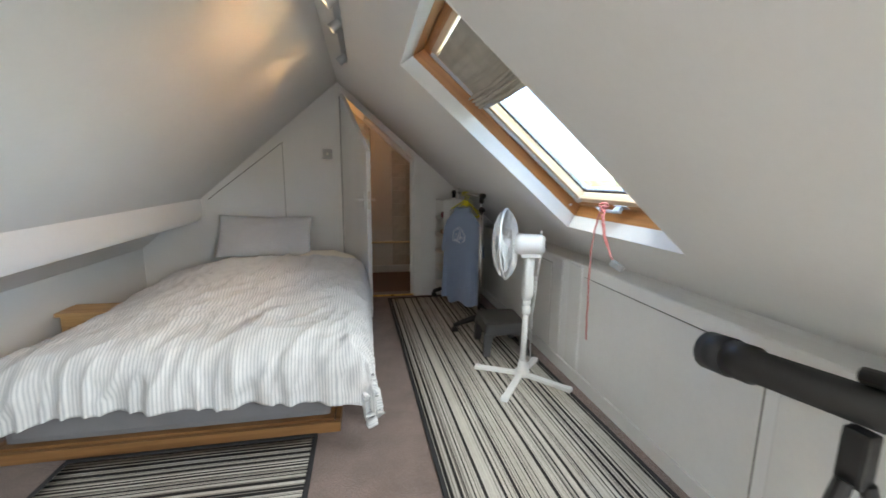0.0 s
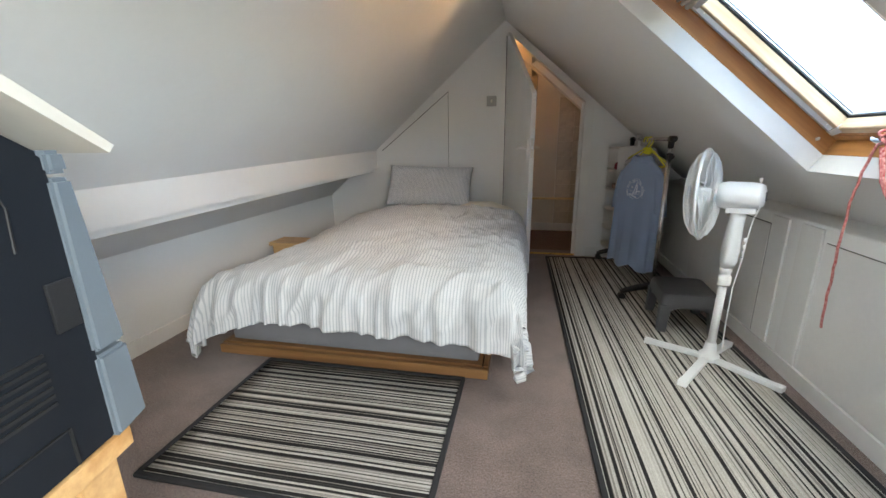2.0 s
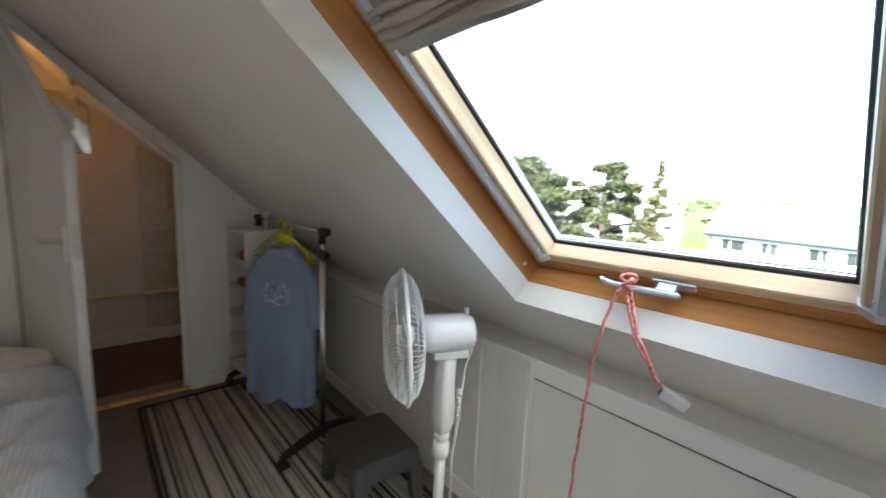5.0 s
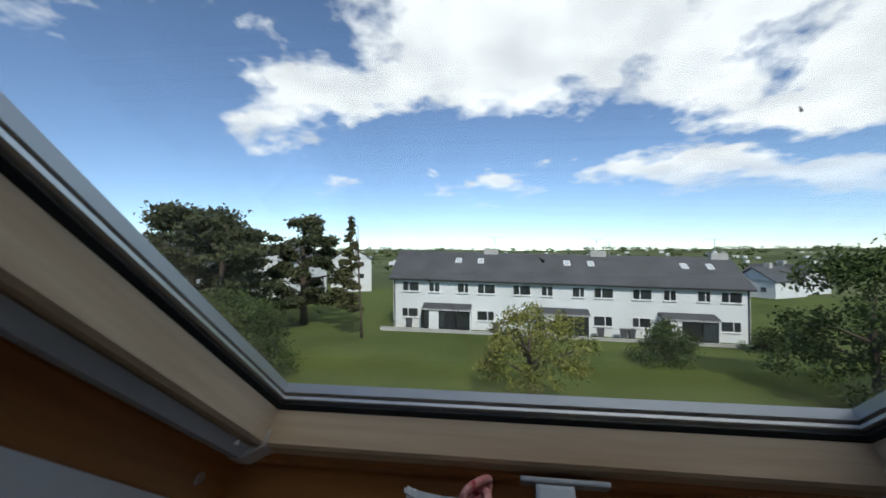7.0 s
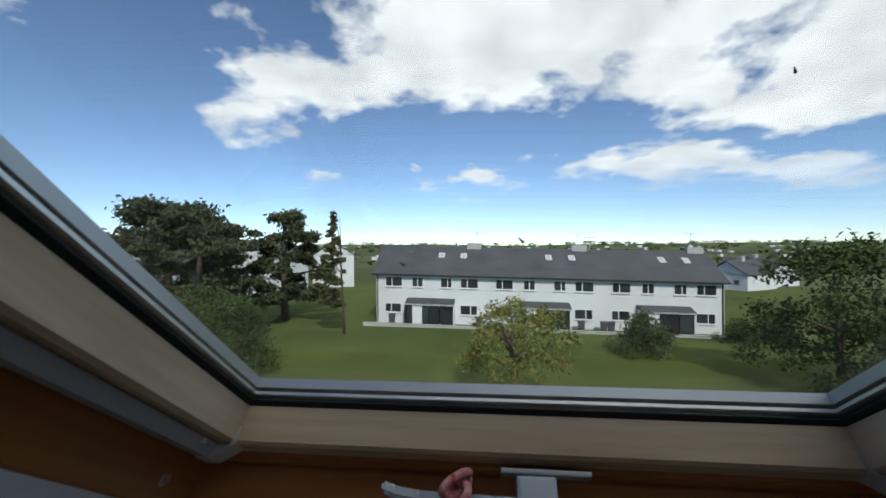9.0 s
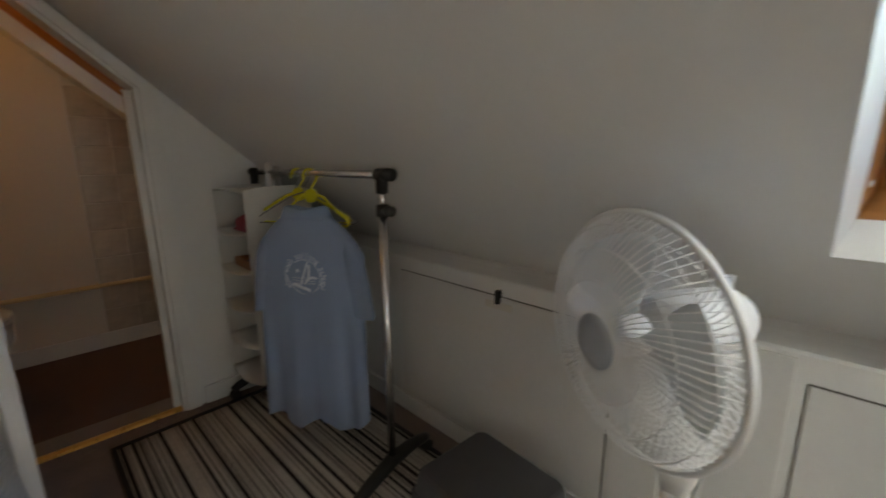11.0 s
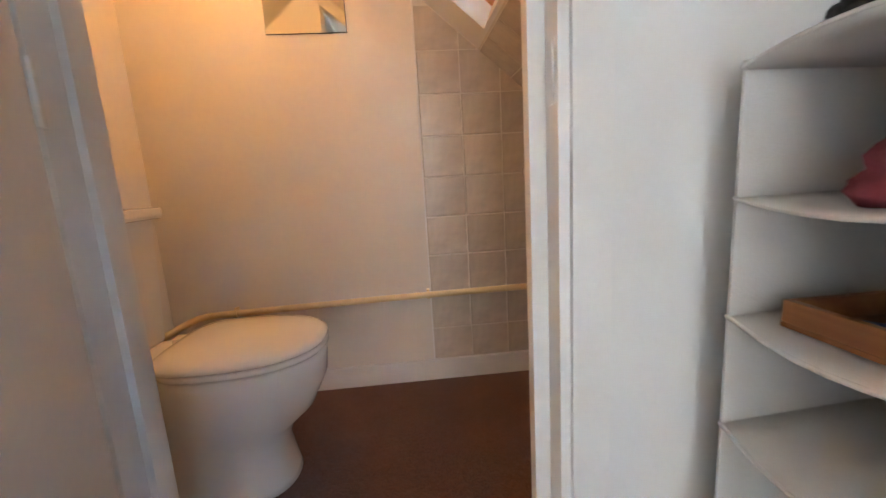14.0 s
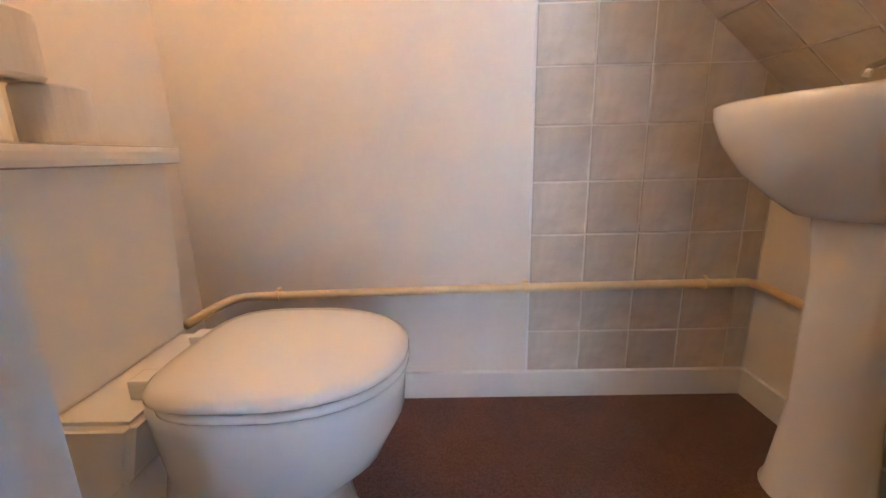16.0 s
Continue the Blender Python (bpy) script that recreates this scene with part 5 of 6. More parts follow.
for q in ((-0.12, -0.11, -0.10, 0.10), (0.09, 0.1, -0.10, 0.10), (-0.11, 0.09, -0.10, -0.09), (-0.11, 0.09, 0.09, 0.10)):
    bm = B(); box(bm, *q, 0.006, 0.036, bevel=0.002); part("rim", bm, TRAYW, tray)
oddment = B(); box(oddment, -0.03, 0.03, -0.045, 0.045, 0, 0.045, bevel=0.015)
od = part("glasses_case", oddment, BLACK); od.matrix_world = pose(1.02, 4.76, 0.172 + 3 * (OH - 0.02) / 5 + 0.0035, 0, 0, 35)
tagged(od, "small black glasses case in the wooden tray", "case")
tub = thing("cream_tube", (0.955, 4.80, 0.172 + 3 * (OH - 0.02) / 5 + 0.0135), "small blue and white tube lying in the wooden tray", "tube", turn=25)
bm = B(); tube(bm, [(-0.005, -0.035, 0), (0.0, 0.02, 0)], 0.0105, 14); part("body", bm, PRINT, tub, smooth=True)
bm = B(); tube(bm, [(0.0, 0.0205, 0), (0.002, 0.042, 0)], [0.0105, 0.009], 14); part("cap", bm, mat("blue_cap_plastic", (0.03, 0.05, 0.18), 0.4, var=0.05, bump=0), tub, smooth=True)

# ---- track lights on the ridge ----
BULB = glow("warm_bulb", (1.0, 0.62, 0.28), 14.0)
track = thing("track_light", (0.062, 3.42, 1.94), "white ceiling track with small warm spotlights along the ridge", "track light")
bm = B(); box(bm, -0.015, 0.015, -0.62, 0.45, -0.012, 0.012, bevel=0.003); part("bar", bm, ALU, track)
for k, y in enumerate((-0.29, 0.255, -0.58)):
    aim = Vector((-0.74, 0.10, -0.66)).normalized()
    base = Vector((-0.012, y, -0.045))
    bm = B(); tube(bm, [(0, y, -0.008), (-0.004, y, -0.03)], 0.006, 8); part("stem", bm, ALU, track)
    M = Matrix.Translation(base) @ look((0, 0, 0), tuple(-aim))
    bm = B(); lathe(bm, [(0.012, -0.03), (0.018, -0.026), (0.024, 0.0), (0.026, 0.026), (0.0235, 0.026), (0.021, 0.0), (0.012, -0.02)], 18, M); sp = part("spot", bm, ALU, track, "small metal spotlight", smooth=True)
    bm = B(); lathe(bm, [(0.006, -0.008), (0.015, 0.0), (0.019, 0.012), (0.016, 0.018), (0.004, 0.02)], 14, M); part("bulb", bm, BULB, sp, "glowing warm bulb", smooth=True)
    spot_at = Vector((0.062, 3.42, 1.94)) + base + aim * 0.032
    lamp("spot_lamp", "SPOT", tuple(spot_at), SPOT_W, (1.0, 0.50, 0.20), tuple(spot_at + aim), radius=0.012, angle=95)

# ---- telescope on its tripod ----
tel = thing("telescope", (1.13, 1.52, 0), "black telescope on a dark tripod standing by the eaves", "telescope")
ta, tb = Vector((0.05, 0.40, 0.69)), Vector((0.03, -0.30, 0.78))
bm = B(); tube(bm, [ta, ta.lerp(tb, 0.12), ta.lerp(tb, 0.13), ta.lerp(tb, 0.75), ta.lerp(tb, 0.76), tb], [0.052, 0.052, 0.044, 0.04, 0.03, 0.028], 24); part("tube", bm, BLACK, tel, smooth=True)
bm = B(); tube(bm, [ta + (ta - tb).normalized() * 0.06, ta + (tb - ta).normalized() * 0.02], [0.056, 0.056], 24); part("dew_shield", bm, BLACK, tel, smooth=True)
bm = B(); tube(bm, [tb, tb + (tb - ta).normalized() * 0.10], [0.02, 0.018], 16); part("eyepiece", bm, BLACK, tel, smooth=True)
bm = B(); tube(bm, [ta.lerp(tb, 0.45) + Vector((0, 0, 0.062)), ta.lerp(tb, 0.75) + Vector((0, 0, 0.062))], 0.018, 14); part("finder", bm, BLACK, tel, smooth=True)
bm = B(); box(bm, -0.018, 0.018, 0.02, 0.07, 0.58, 0.70, bevel=0.01); part("mount", bm, BLACK, tel)
for ang in (60, 180, 300):
    c, s = math.cos(radians(ang)), math.sin(radians(ang))
    bm = B(); tube(bm, [(0.02 * c, 0.045 + 0.02 * s, 0.59), (0.20 * c, 0.045 + 0.20 * s, 0.012)], [0.015, 0.011], 10)
    lg = part("leg", bm, BLACK, tel)
    bm = B(); tube(bm, [(0.2 * c, 0.045 + 0.2 * s, 0.0), (0.2 * c, 0.045 + 0.2 * s, 0.02)], 0.015, 10); part("rubber_foot", bm, RUBBER, lg)

# ---- desk with the printer ----
PXR, PYF, PTURN = -0.395, 1.582, 11.2
desk = thing("desk", (-0.617, 1.200, 0), "plain pine desk carrying a printer", "desk", turn=PTURN)
bm = B(); box(bm, -0.45, 0.292, -0.55, 0.322, 0.632, 0.662, bevel=0.004); part("desktop", bm, PINE_DESK, desk)
for x in (-0.43, 0.215):
    for y in (-0.53, 0.245):
        bm = B(); box(bm, x, x + 0.06, y, y + 0.06, 0, 0.632, bevel=0.003); part("leg", bm, PINE_DESK, desk)
bm = B(); box(bm, -0.36, 0.2, 0.275, 0.295, 0.55, 0.631); part("apron", bm, PINE_DESK, desk)
bm = B(); box(bm, 0.245, 0.265, -0.47, 0.24, 0.55, 0.631); part("apron", bm, PINE_DESK, desk)
pr = thing("printer", (PXR, PYF, 0.6625 - 0.0075), "large charcoal and grey office laser printer on the desk", "printer", turn=PTURN)
pr.scale = (1.27, 1.27, 1.27)
bm = B(); prism(bm, [(-0.02, 0.006), (-0.46, 0.006), (-0.46, 0.46), (-0.27, 0.46), (-0.022, 0.318)], -0.36, 0.0, "yz"); bmesh.ops.bevel(bm, geom=bm.edges[:], offset=0.006, segments=2, affect="EDGES")
prb = part("body", bm, PRINTER, pr)
for z0, z1, b0, b1 in ((0.006, 0.108, 0.012, 0.006), (0.112, 0.296, 0.006, -0.012), (0.300, 0.322, -0.012, -0.014)):
    bm = B(); prism(bm, [(-0.03, z0), (0.004 + b0, z0 + 0.006 * (z0 < 0.01)), (0.004 + b1, z1), (-0.03, z1)], -0.365, 0.006, "yz"); bmesh.ops.bevel(bm, geom=bm.edges[:], offset=0.004, segments=2, affect="EDGES"); part("front_panel", bm, PRINTGREY, pr, "blue-grey front panel")
bm = B(); prism(bm, [(0.036, 0.318), (0.044, 0.326), (-0.20, 0.468), (-0.27, 0.485), (-0.46, 0.485), (-0.46, 0.465), (-0.27, 0.465), (-0.215, 0.455)], -0.35, 0.012, "yz"); part("paper_lid", bm, CREAMP, pr, "cream plastic lid")
bm = B(); box(bm, 0.0, 0.0035, -0.060, -0.034, 0.150, 0.200, bevel=0.001); part("grip_recess", bm, BLACK, prb, "dark recessed grip")
for k in range(7):
    bm = B(); box(bm, 0.0, 0.002, -0.17, -0.078, 0.085 + k * 0.0085, 0.0885 + k * 0.0085); part("vent_slot", bm, BLACK, prb)
for q in ((-0.075, -0.073, 0.012, 0.055), (-0.2, -0.075, 0.053, 0.055)):
    bm = B(); box(bm, 0.0, 0.0022, *q); part("panel_seam", bm, BLACK, prb)
bm = B()
tube(bm, [(0.0008, -0.075, 0.235), (0.0008, -0.072, 0.275), (0.0008, -0.085, 0.305), (0.0008, -0.11, 0.317), (0.0008, -0.25, 0.322)], 0.0012, 5)
part("panel_seam", bm, BLACK, prb)

# ---- toilet room things ----
toilet = thing("toilet", (-0.10, 5.60, 0.002), "white close-coupled toilet with the lid closed", "toilet")


def oval(cx, front, back, half, z, n=40, power=2.3, square_back=0.0):
    """An egg-shaped ring: round towards +x, squarer towards the hinge."""
    out = []
    for k in range(n):
        a = 2 * math.pi * k / n
        c, s = math.cos(a), math.sin(a)
        p = power if c > 0 else power + square_back
        x = (front if c > 0 else back) * math.copysign(abs(c) ** (2 / p), c)
        out.append(Vector((cx + x, half * math.copysign(abs(s) ** (2 / p), s), z)))
    return out


bm = B()
loft(bm, [oval(-0.02, 0.158, 0.20, 0.135, 0.0, square_back=2), oval(-0.02, 0.154, 0.2, 0.131, 0.02, square_back=2), oval(-0.02, 0.135, 0.2, 0.112, 0.12, square_back=2), oval(-0.01, 0.148, 0.21, 0.12, 0.175, square_back=2), oval(0.0, 0.205, 0.22, 0.158, 0.235), oval(0.01, 0.238, 0.23, 0.182, 0.32), oval(0.01, 0.243, 0.24, 0.185, 0.375), oval(0.01, 0.245, 0.24, 0.186, 0.398), oval(0.01, 0.235, 0.23, 0.176, 0.405)])
part("pan", bm, CERAMIC, toilet, "glazed white pan", smooth=True)
bm = B(); prism(bm, [(-0.19, 0.28), (-0.16, 0.40), (-0.44, 0.40), (-0.44, 0.36), (-0.30, 0.34), (-0.26, 0.22)], -0.175, 0.175); bmesh.ops.bevel(bm, geom=bm.edges[:], offset=0.012, segments=3, affect="EDGES"); part("cistern_shelf", bm, CERAMIC, toilet, smooth=False)
bm = B(); box(bm, -0.40, -0.15, -0.085, 0.085, 0.0, 0.30, bevel=0.02); part("outlet_shroud", bm, CERAMIC, toilet)
bm = B()
loft(bm, [oval(0.012, 0.243, 0.165, 0.188, 0.408, square_back=1.5), oval(0.012, 0.250, 0.17, 0.194, 0.414, square_back=1.5), oval(0.012, 0.25, 0.17, 0.194, 0.422, square_back=1.5), oval(0.012, 0.244, 0.166, 0.188, 0.426, square_back=1.5)])
part("seat", bm, CERAMIC, toilet, "white plastic seat", smooth=True)
bm = B()
loft(bm, [oval(0.01, 0.246, 0.18, 0.19, 0.428, square_back=1.5), oval(0.01, 0.252, 0.185, 0.196, 0.434, square_back=1.5), oval(0.01, 0.25, 0.185, 0.194, 0.444, square_back=1.5), oval(0.01, 0.232, 0.175, 0.182, 0.4525, square_back=1.5), oval(0.01, 0.19, 0.148, 0.15, 0.459, square_back=1.5), oval(0.01, 0.13, 0.105, 0.105, 0.4645, square_back=1.2), oval(0.01, 0.07, 0.06, 0.06, 0.468), oval(0.01, 0.02, 0.02, 0.02, 0.4695)])
lid = part("lid", bm, CERAMIC, toilet, "closed white lid", smooth=True)
for sy in (-1, 1):
    bm = B(); box(bm, -0.215, -0.16, sy * 0.085 - 0.022, sy * 0.085 + 0.022, 0.40, 0.438, bevel=0.006); part("hinge", bm, CERAMIC, lid)
bm = B()
rings = []
for z, x1, w in ((0.402, -0.30, 0.185), (0.41, -0.297, 0.19), (0.60, -0.292, 0.205), (0.79, -0.287, 0.214), (0.797, -0.287, 0.214)):
    rings.append([Vector(p) for p in ((-0.462, -w, z), (x1 - 0.02, -w, z), (x1, -w + 0.02, z), (x1, w - 0.02, z), (x1 - 0.02, w, z), (-0.462, w, z))])
loft(bm, rings)
part("cistern", bm, CERAMIC, toilet, "white cistern")
bm = B(); box(bm, -0.463, -0.268, -0.228, 0.228, 0.798, 0.835, bevel=0.012); cl_ = part("cistern_lid", bm, CERAMIC, toilet)
bm = B(); tube(bm, [(-0.37, 0.0, 0.835), (-0.37, 0.0, 0.842)], 0.022, 20); part("flush_button", bm, CHROME, cl_)

PAPER = mat("white_tissue", (0.78, 0.76, 0.73), 0.95, var=0.05, fine=200, bump=0.3)
for k, (x, y, z) in enumerate(((-0.455, 5.47, 0.838), (-0.46, 5.635, 0.838), (-0.455, 5.55, 0.939))):
    roll = thing("toilet_roll", (x, y, z), "white toilet roll standing on the cistern lid", "toilet roll", "spare toilet rolls")
    bm = B(); lathe(bm, [(0.02, 0.0), (0.052, 0.0), (0.055, 0.004), (0.055, 0.096), (0.052, 0.10), (0.02, 0.10), (0.02, 0.0)], 30); part("paper", bm, PAPER, roll, smooth=False)
    bm = B(); lathe(bm, [(0.0195, 0.001), (0.0195, 0.099), (0.0185, 0.099), (0.0185, 0.001), (0.0195, 0.001)], 20); part("core", bm, mat("card_core", (0.35, 0.25, 0.16), 0.9, bump=0) if k == 0 else bpy.data.materials["card_core"], roll)

# pipe run
pipe = thing("water_pipe", (0, 6.083, 0.398), "cream painted water pipe clipped along the wall", "pipe")
bm = B(); tube(bm, [(-0.47, -0.20, -0.026), (-0.46, -0.10, -0.024), (-0.44, -0.02, -0.022), (-0.40, 0.0, -0.020), (0.3, 0.002, -0.008), (1.17, 0.0, -0.002), (1.195, -0.01, -0.004), (1.20, -0.04, -0.005), (1.20, -0.42, -0.02)], 0.0135, 14); part("run", bm, PIPE, pipe, smooth=True)
for x, z in ((0.488, -0.006), (-0.30, -0.018), (1.05, -0.003)):
    bm = B(); tube(bm, [(x - 0.006, 0, z), (x + 0.006, 0, z)], 0.0175, 14); box(bm, x - 0.006, x + 0.006, 0.0, 0.0215, z - 0.008, z + 0.022); part("clip", bm, PIPE, pipe)

mirror = thing("wall_mirror", (0.098, 6.105, 1.44), "frameless mirror glass on the wall of the toilet room", "mirror")
bm = B(); prism(bm, [(-0.148, 0), (0.148, 0), (0.148, 0.33), (0.09, 0.40), (-0.148, 0.40)], -0.006, -0.001); part("glass", bm, MIRROR, mirror)
bm = B(); prism(bm, [(-0.15, -0.002), (0.15, -0.002), (0.15, 0.332), (0.091, 0.402), (-0.15, 0.402)], -0.001, 0.0); part("backing", bm, GREYP, mirror)

# washbasin on a pedestal
basin = thing("washbasin", (1.045, 5.68, -0.022), "white pedestal washbasin with a chrome tap", "washbasin")


def bowl(front, back, half, z):
    out = []
    for k in range(40):
        a = 2 * math.pi * k / 40
        c, s = math.cos(a), math.sin(a)
        x = -front * c if c > 0 else back * math.copysign(abs(c) ** 0.35, -c) * 1.0
        if c <= 0:
            x = back * abs(c) ** 0.4
        out.append(Vector((x, half * math.copysign(abs(s) ** 0.85, s), z)))
    return out


bm = B()
loft(bm, [bowl(0.08, 0.17, 0.09, 0.69), bowl(0.12, 0.18, 0.13, 0.72), bowl(0.18, 0.19, 0.19, 0.775), bowl(0.22, 0.198, 0.235, 0.84), bowl(0.238, 0.20, 0.255, 0.89), bowl(0.24, 0.20, 0.257, 0.912), bowl(0.232, 0.198, 0.25, 0.918), bowl(0.20, 0.10, 0.215, 0.912), bowl(0.18, 0.09, 0.19, 0.86), bowl(0.10, 0.05, 0.10, 0.81), bowl(0.02, 0.01, 0.02, 0.80)])
part("bowl", bm, CERAMIC, basin, "glazed white bowl", smooth=True)
bm = B()
loft(bm, [[Vector((0.06 + w * math.cos(a), d * math.sin(a), z)) for a in [2 * math.pi * k / 28 for k in range(28)]] for z, w, d in ((0.022, 0.115, 0.105), (0.03, 0.105, 0.095), (0.25, 0.082, 0.078), (0.55, 0.086, 0.085), (0.72, 0.10, 0.11))])
part("pedestal", bm, CERAMIC, basin, "white pedestal", smooth=True)
bm = B(); box(bm, 0.12, 0.198, -0.24, 0.24, 0.914, 0.945, bevel=0.012); part("tap_ledge", bm, CERAMIC, basin)
for sy in (-0.11, 0.11):
    bm = B()
    tube(bm, [(0.155, sy, 0.944), (0.155, sy, 0.985)], [0.016, 0.013], 14)
    tube(bm, [(0.155, sy, 0.975), (0.12, sy, 0.995), (0.09, sy, 0.985), (0.082, sy, 0.968)], [0.010, 0.010, 0.009, 0.009], 12)
    tube(bm, [(0.155, sy, 0.985), (0.155, sy, 1.0), (0.155, sy, 1.012)], [0.008, 0.019, 0.019], 12)
    part("tap", bm, CHROME, basin, "chrome pillar tap", smooth=True)
bm = B(); lathe(bm, [(0.004, 0.0), (0.03, 0.0), (0.034, 0.06), (0.032, 0.09), (0.029, 0.09), (0.028, 0.006), (0.004, 0.004)], 20)
mug = part("tumbler", bm, CREAMP, None, smooth=True)
mug.matrix_world = pose(1.16, 5.62, 0.923)
tagged(mug, "small cream tumbler on the back of the washbasin", "tumbler")

# lamp over the toilet
wl_thing = thing("ceiling_lamp", (-0.14, 5.72, 1.915), "small warm bulkhead lamp on the toilet room's slope", "lamp")
bm = B(); lathe(bm, [(0.05, 0.0), (0.055, -0.012), (0.05, -0.02), (0.01, -0.021)], 24); part("base", bm, WHITEP, wl_thing, smooth=True)
bm = B(); lathe(bm, [(0.04, -0.02), (0.046, -0.04), (0.038, -0.062), (0.01, -0.072)], 24); part("bulb", bm, glow("wc_bulb", (1.0, 0.45, 0.14), 1.5), wl_thing, "glowing warm glass", smooth=True)
lamp("wc_lamp", "POINT", (-0.13, 5.70, 1.80), WC_W, (1.0, 0.41, 0.10), radius=0.04)

# ---- tiles, piece by piece ----
TW, GAP = 0.1615, 0.0045
proto = {}


def tile_mesh(w, h):
    key = (round(w, 4), round(h, 4))
    if key not in proto:
        bm = B()
        e = 0.0025
        lo = [bm.verts.new((x, 0, z)) for x, z in ((0, 0), (w, 0), (w, h), (0, h))]
        hi = [bm.verts.new((x, -0.0022, z)) for x, z in ((e, e), (w - e, e), (w - e, h - e), (e, h - e))]
        bm.faces.new(hi)
        for k in range(4):
            bm.faces.new((lo[k], lo[(k + 1) % 4], hi[(k + 1) % 4], hi[k]))
        bmesh.ops.recalc_face_normals(bm, faces=bm.faces[:])
        me = bpy.data.meshes.new("tile")
        bm.to_mesh(me)
        bm.free()
        me.materials.append(TILE)
        proto[key] = me
    return proto[key]


bm = B()
prism(bm, [(0.5, 0.092), (1.224, 0.092), (1.224, 0.965), (0.5, 1.578)], 6.1015, 6.1045)
splash = structure(part("tiled_splashback", bm, GROUT), "beige wall tiles with pale grout on the back wall", "tiles")
cols = [0.503, 0.672, 0.833, 0.994, 1.155]
for i, x in enumerate(cols):
    w = (cols[i + 1] if i + 1 < len(cols) else 1.222) - x - GAP
    for k in range(-2, 7):
        z0 = 0.398 + k * TW
        z1 = z0 + TW - GAP
        z0 = max(z0, 0.095)
        lim = 2.008 - 0.857 * x - 0.006
        lim2 = 2.008 - 0.857 * (x + w) - 0.006
        if z1 - z0 < 0.02 or z0 > lim - 0.01:
            continue
        if z1 <= lim2:
            t_ = new("tile", tile_mesh(w, z1 - z0))
        else:
            bmx = B()
            poly = [(0, 0), (w, 0)] if lim2 > z0 else [(0, 0), ((lim - z0) / 0.857, 0)]
            if lim2 > z0:
                poly.append((w, lim2 - z0))
            if lim > z1:
                poly += [((lim - z1) / 0.857, z1 - z0), (0, z1 - z0)]
            else:
                poly.append((0, lim - z0))
            prism(bmx, poly, -0.0022, 0.0)
            me = bpy.data.meshes.new("tile")
            bmx.to_mesh(me); bmx.free(); me.materials.append(TILE)
            t_ = new("tile", me)
        t_.parent = splash
        t_.matrix_local = Matrix.Translation((x, 6.1014, z0))
bm = B(); box(bm, 0.4955, 0.5005, 6.095, 6.104, 0.092, 1.575, bevel=0.001); part("tile_trim", bm, GLOSS, splash, "white tile edge trim")
# tiles on the slope over the basin
bm = B(); box(bm, 0.01, 0.645, 5.105, 6.1, -0.0045, -0.001, SLOPED)
slope_tiles = structure(part("tiled_slope", bm, GROUT), "beige tiles on the slope over the washbasin", "tiles")
face = SLOPED @ Matrix(((0, 0, 1, 0), (1, 0, 0, 0), (0, 1, 0, 0), (0, 0, 0, 1)))  # local x along y, local y outwards, local z up the slope
for r in range(4):
    for c in range(6):
        y0 = 6.098 - (c + 1) * TW
        if y0 < 5.105:
            continue
        t_ = new("tile", tile_mesh(TW - GAP, TW - GAP))
        t_.parent = slope_tiles
        t_.matrix_local = face @ Matrix.Translation((y0, -0.0048, 0.64 - (r + 1) * TW))

# ---- outside ----
GRASS = mat("mown_grass", (0.10, 0.14, 0.035), 1.0, var=0.35, scale=0.12, fine=3.0, bump=0.5, dist=0.05, spec=0.1, other=(0.12, 0.15, 0.04))
FIELD = mat("far_fields", (0.09, 0.125, 0.045), 1.0, var=0.5, scale=0.006, fine=0.05, bump=0, spec=0.05, other=(0.17, 0.19, 0.09))
SLATE = mat("grey_slate", (0.075, 0.078, 0.085), 0.75, var=0.3, scale=0.5, fine=4, bump=0.3, dist=0.03)
RENDER_W = mat("white_rendered_wall", (0.70, 0.71, 0.70), 0.9, var=0.09, scale=0.35, fine=6, bump=0.2, dist=0.01)
CONCRETE = mat("pale_concrete", (0.45, 0.44, 0.41), 0.95, var=0.15, scale=0.5, fine=8, bump=0.2)
ASPHALT = mat("road_asphalt", (0.06, 0.06, 0.062), 0.9, var=0.2, scale=0.3, fine=20, bump=0.2)
PANE = mat("dark_window_glass", (0.05, 0.06, 0.065), 0.08, var=0.4, scale=0.8, fine=2, bump=0, spec=0.8, object_random=0.5)
UPVC = mat("white_window_frame", (0.75, 0.75, 0.74), 0.4, var=0.03, bump=0)
BARK = mat("grey_brown_bark", (0.10, 0.075, 0.055), 0.95, var=0.35, scale=1.5, fine=20, bump=0.8, dist=0.03)
PINELEAF = mat("dark_pine_needles", (0.060, 0.082, 0.034), 0.9, var=0.45, scale=0.5, fine=8, bump=0, spec=0.2, other=(0.115, 0.125, 0.06), island=True)
OLIVELEAF = mat("olive_conifer_needles", (0.11, 0.11, 0.045), 0.9, var=0.4, scale=0.5, fine=8, bump=0, spec=0.2, island=True)
SPRINGLEAF = mat("young_green_leaves", (0.20, 0.25, 0.05), 0.8, var=0.3, scale=0.7, fine=9, bump=0, spec=0.25, other=(0.27, 0.24, 0.06), island=True)
BUSHLEAF = mat("dense_bush_leaves", (0.085, 0.12, 0.035), 0.85, var=0.4, scale=0.4, fine=7, bump=0, spec=0.2, island=True)
GZ = -6.3
rng = np.random.default_rng(11)

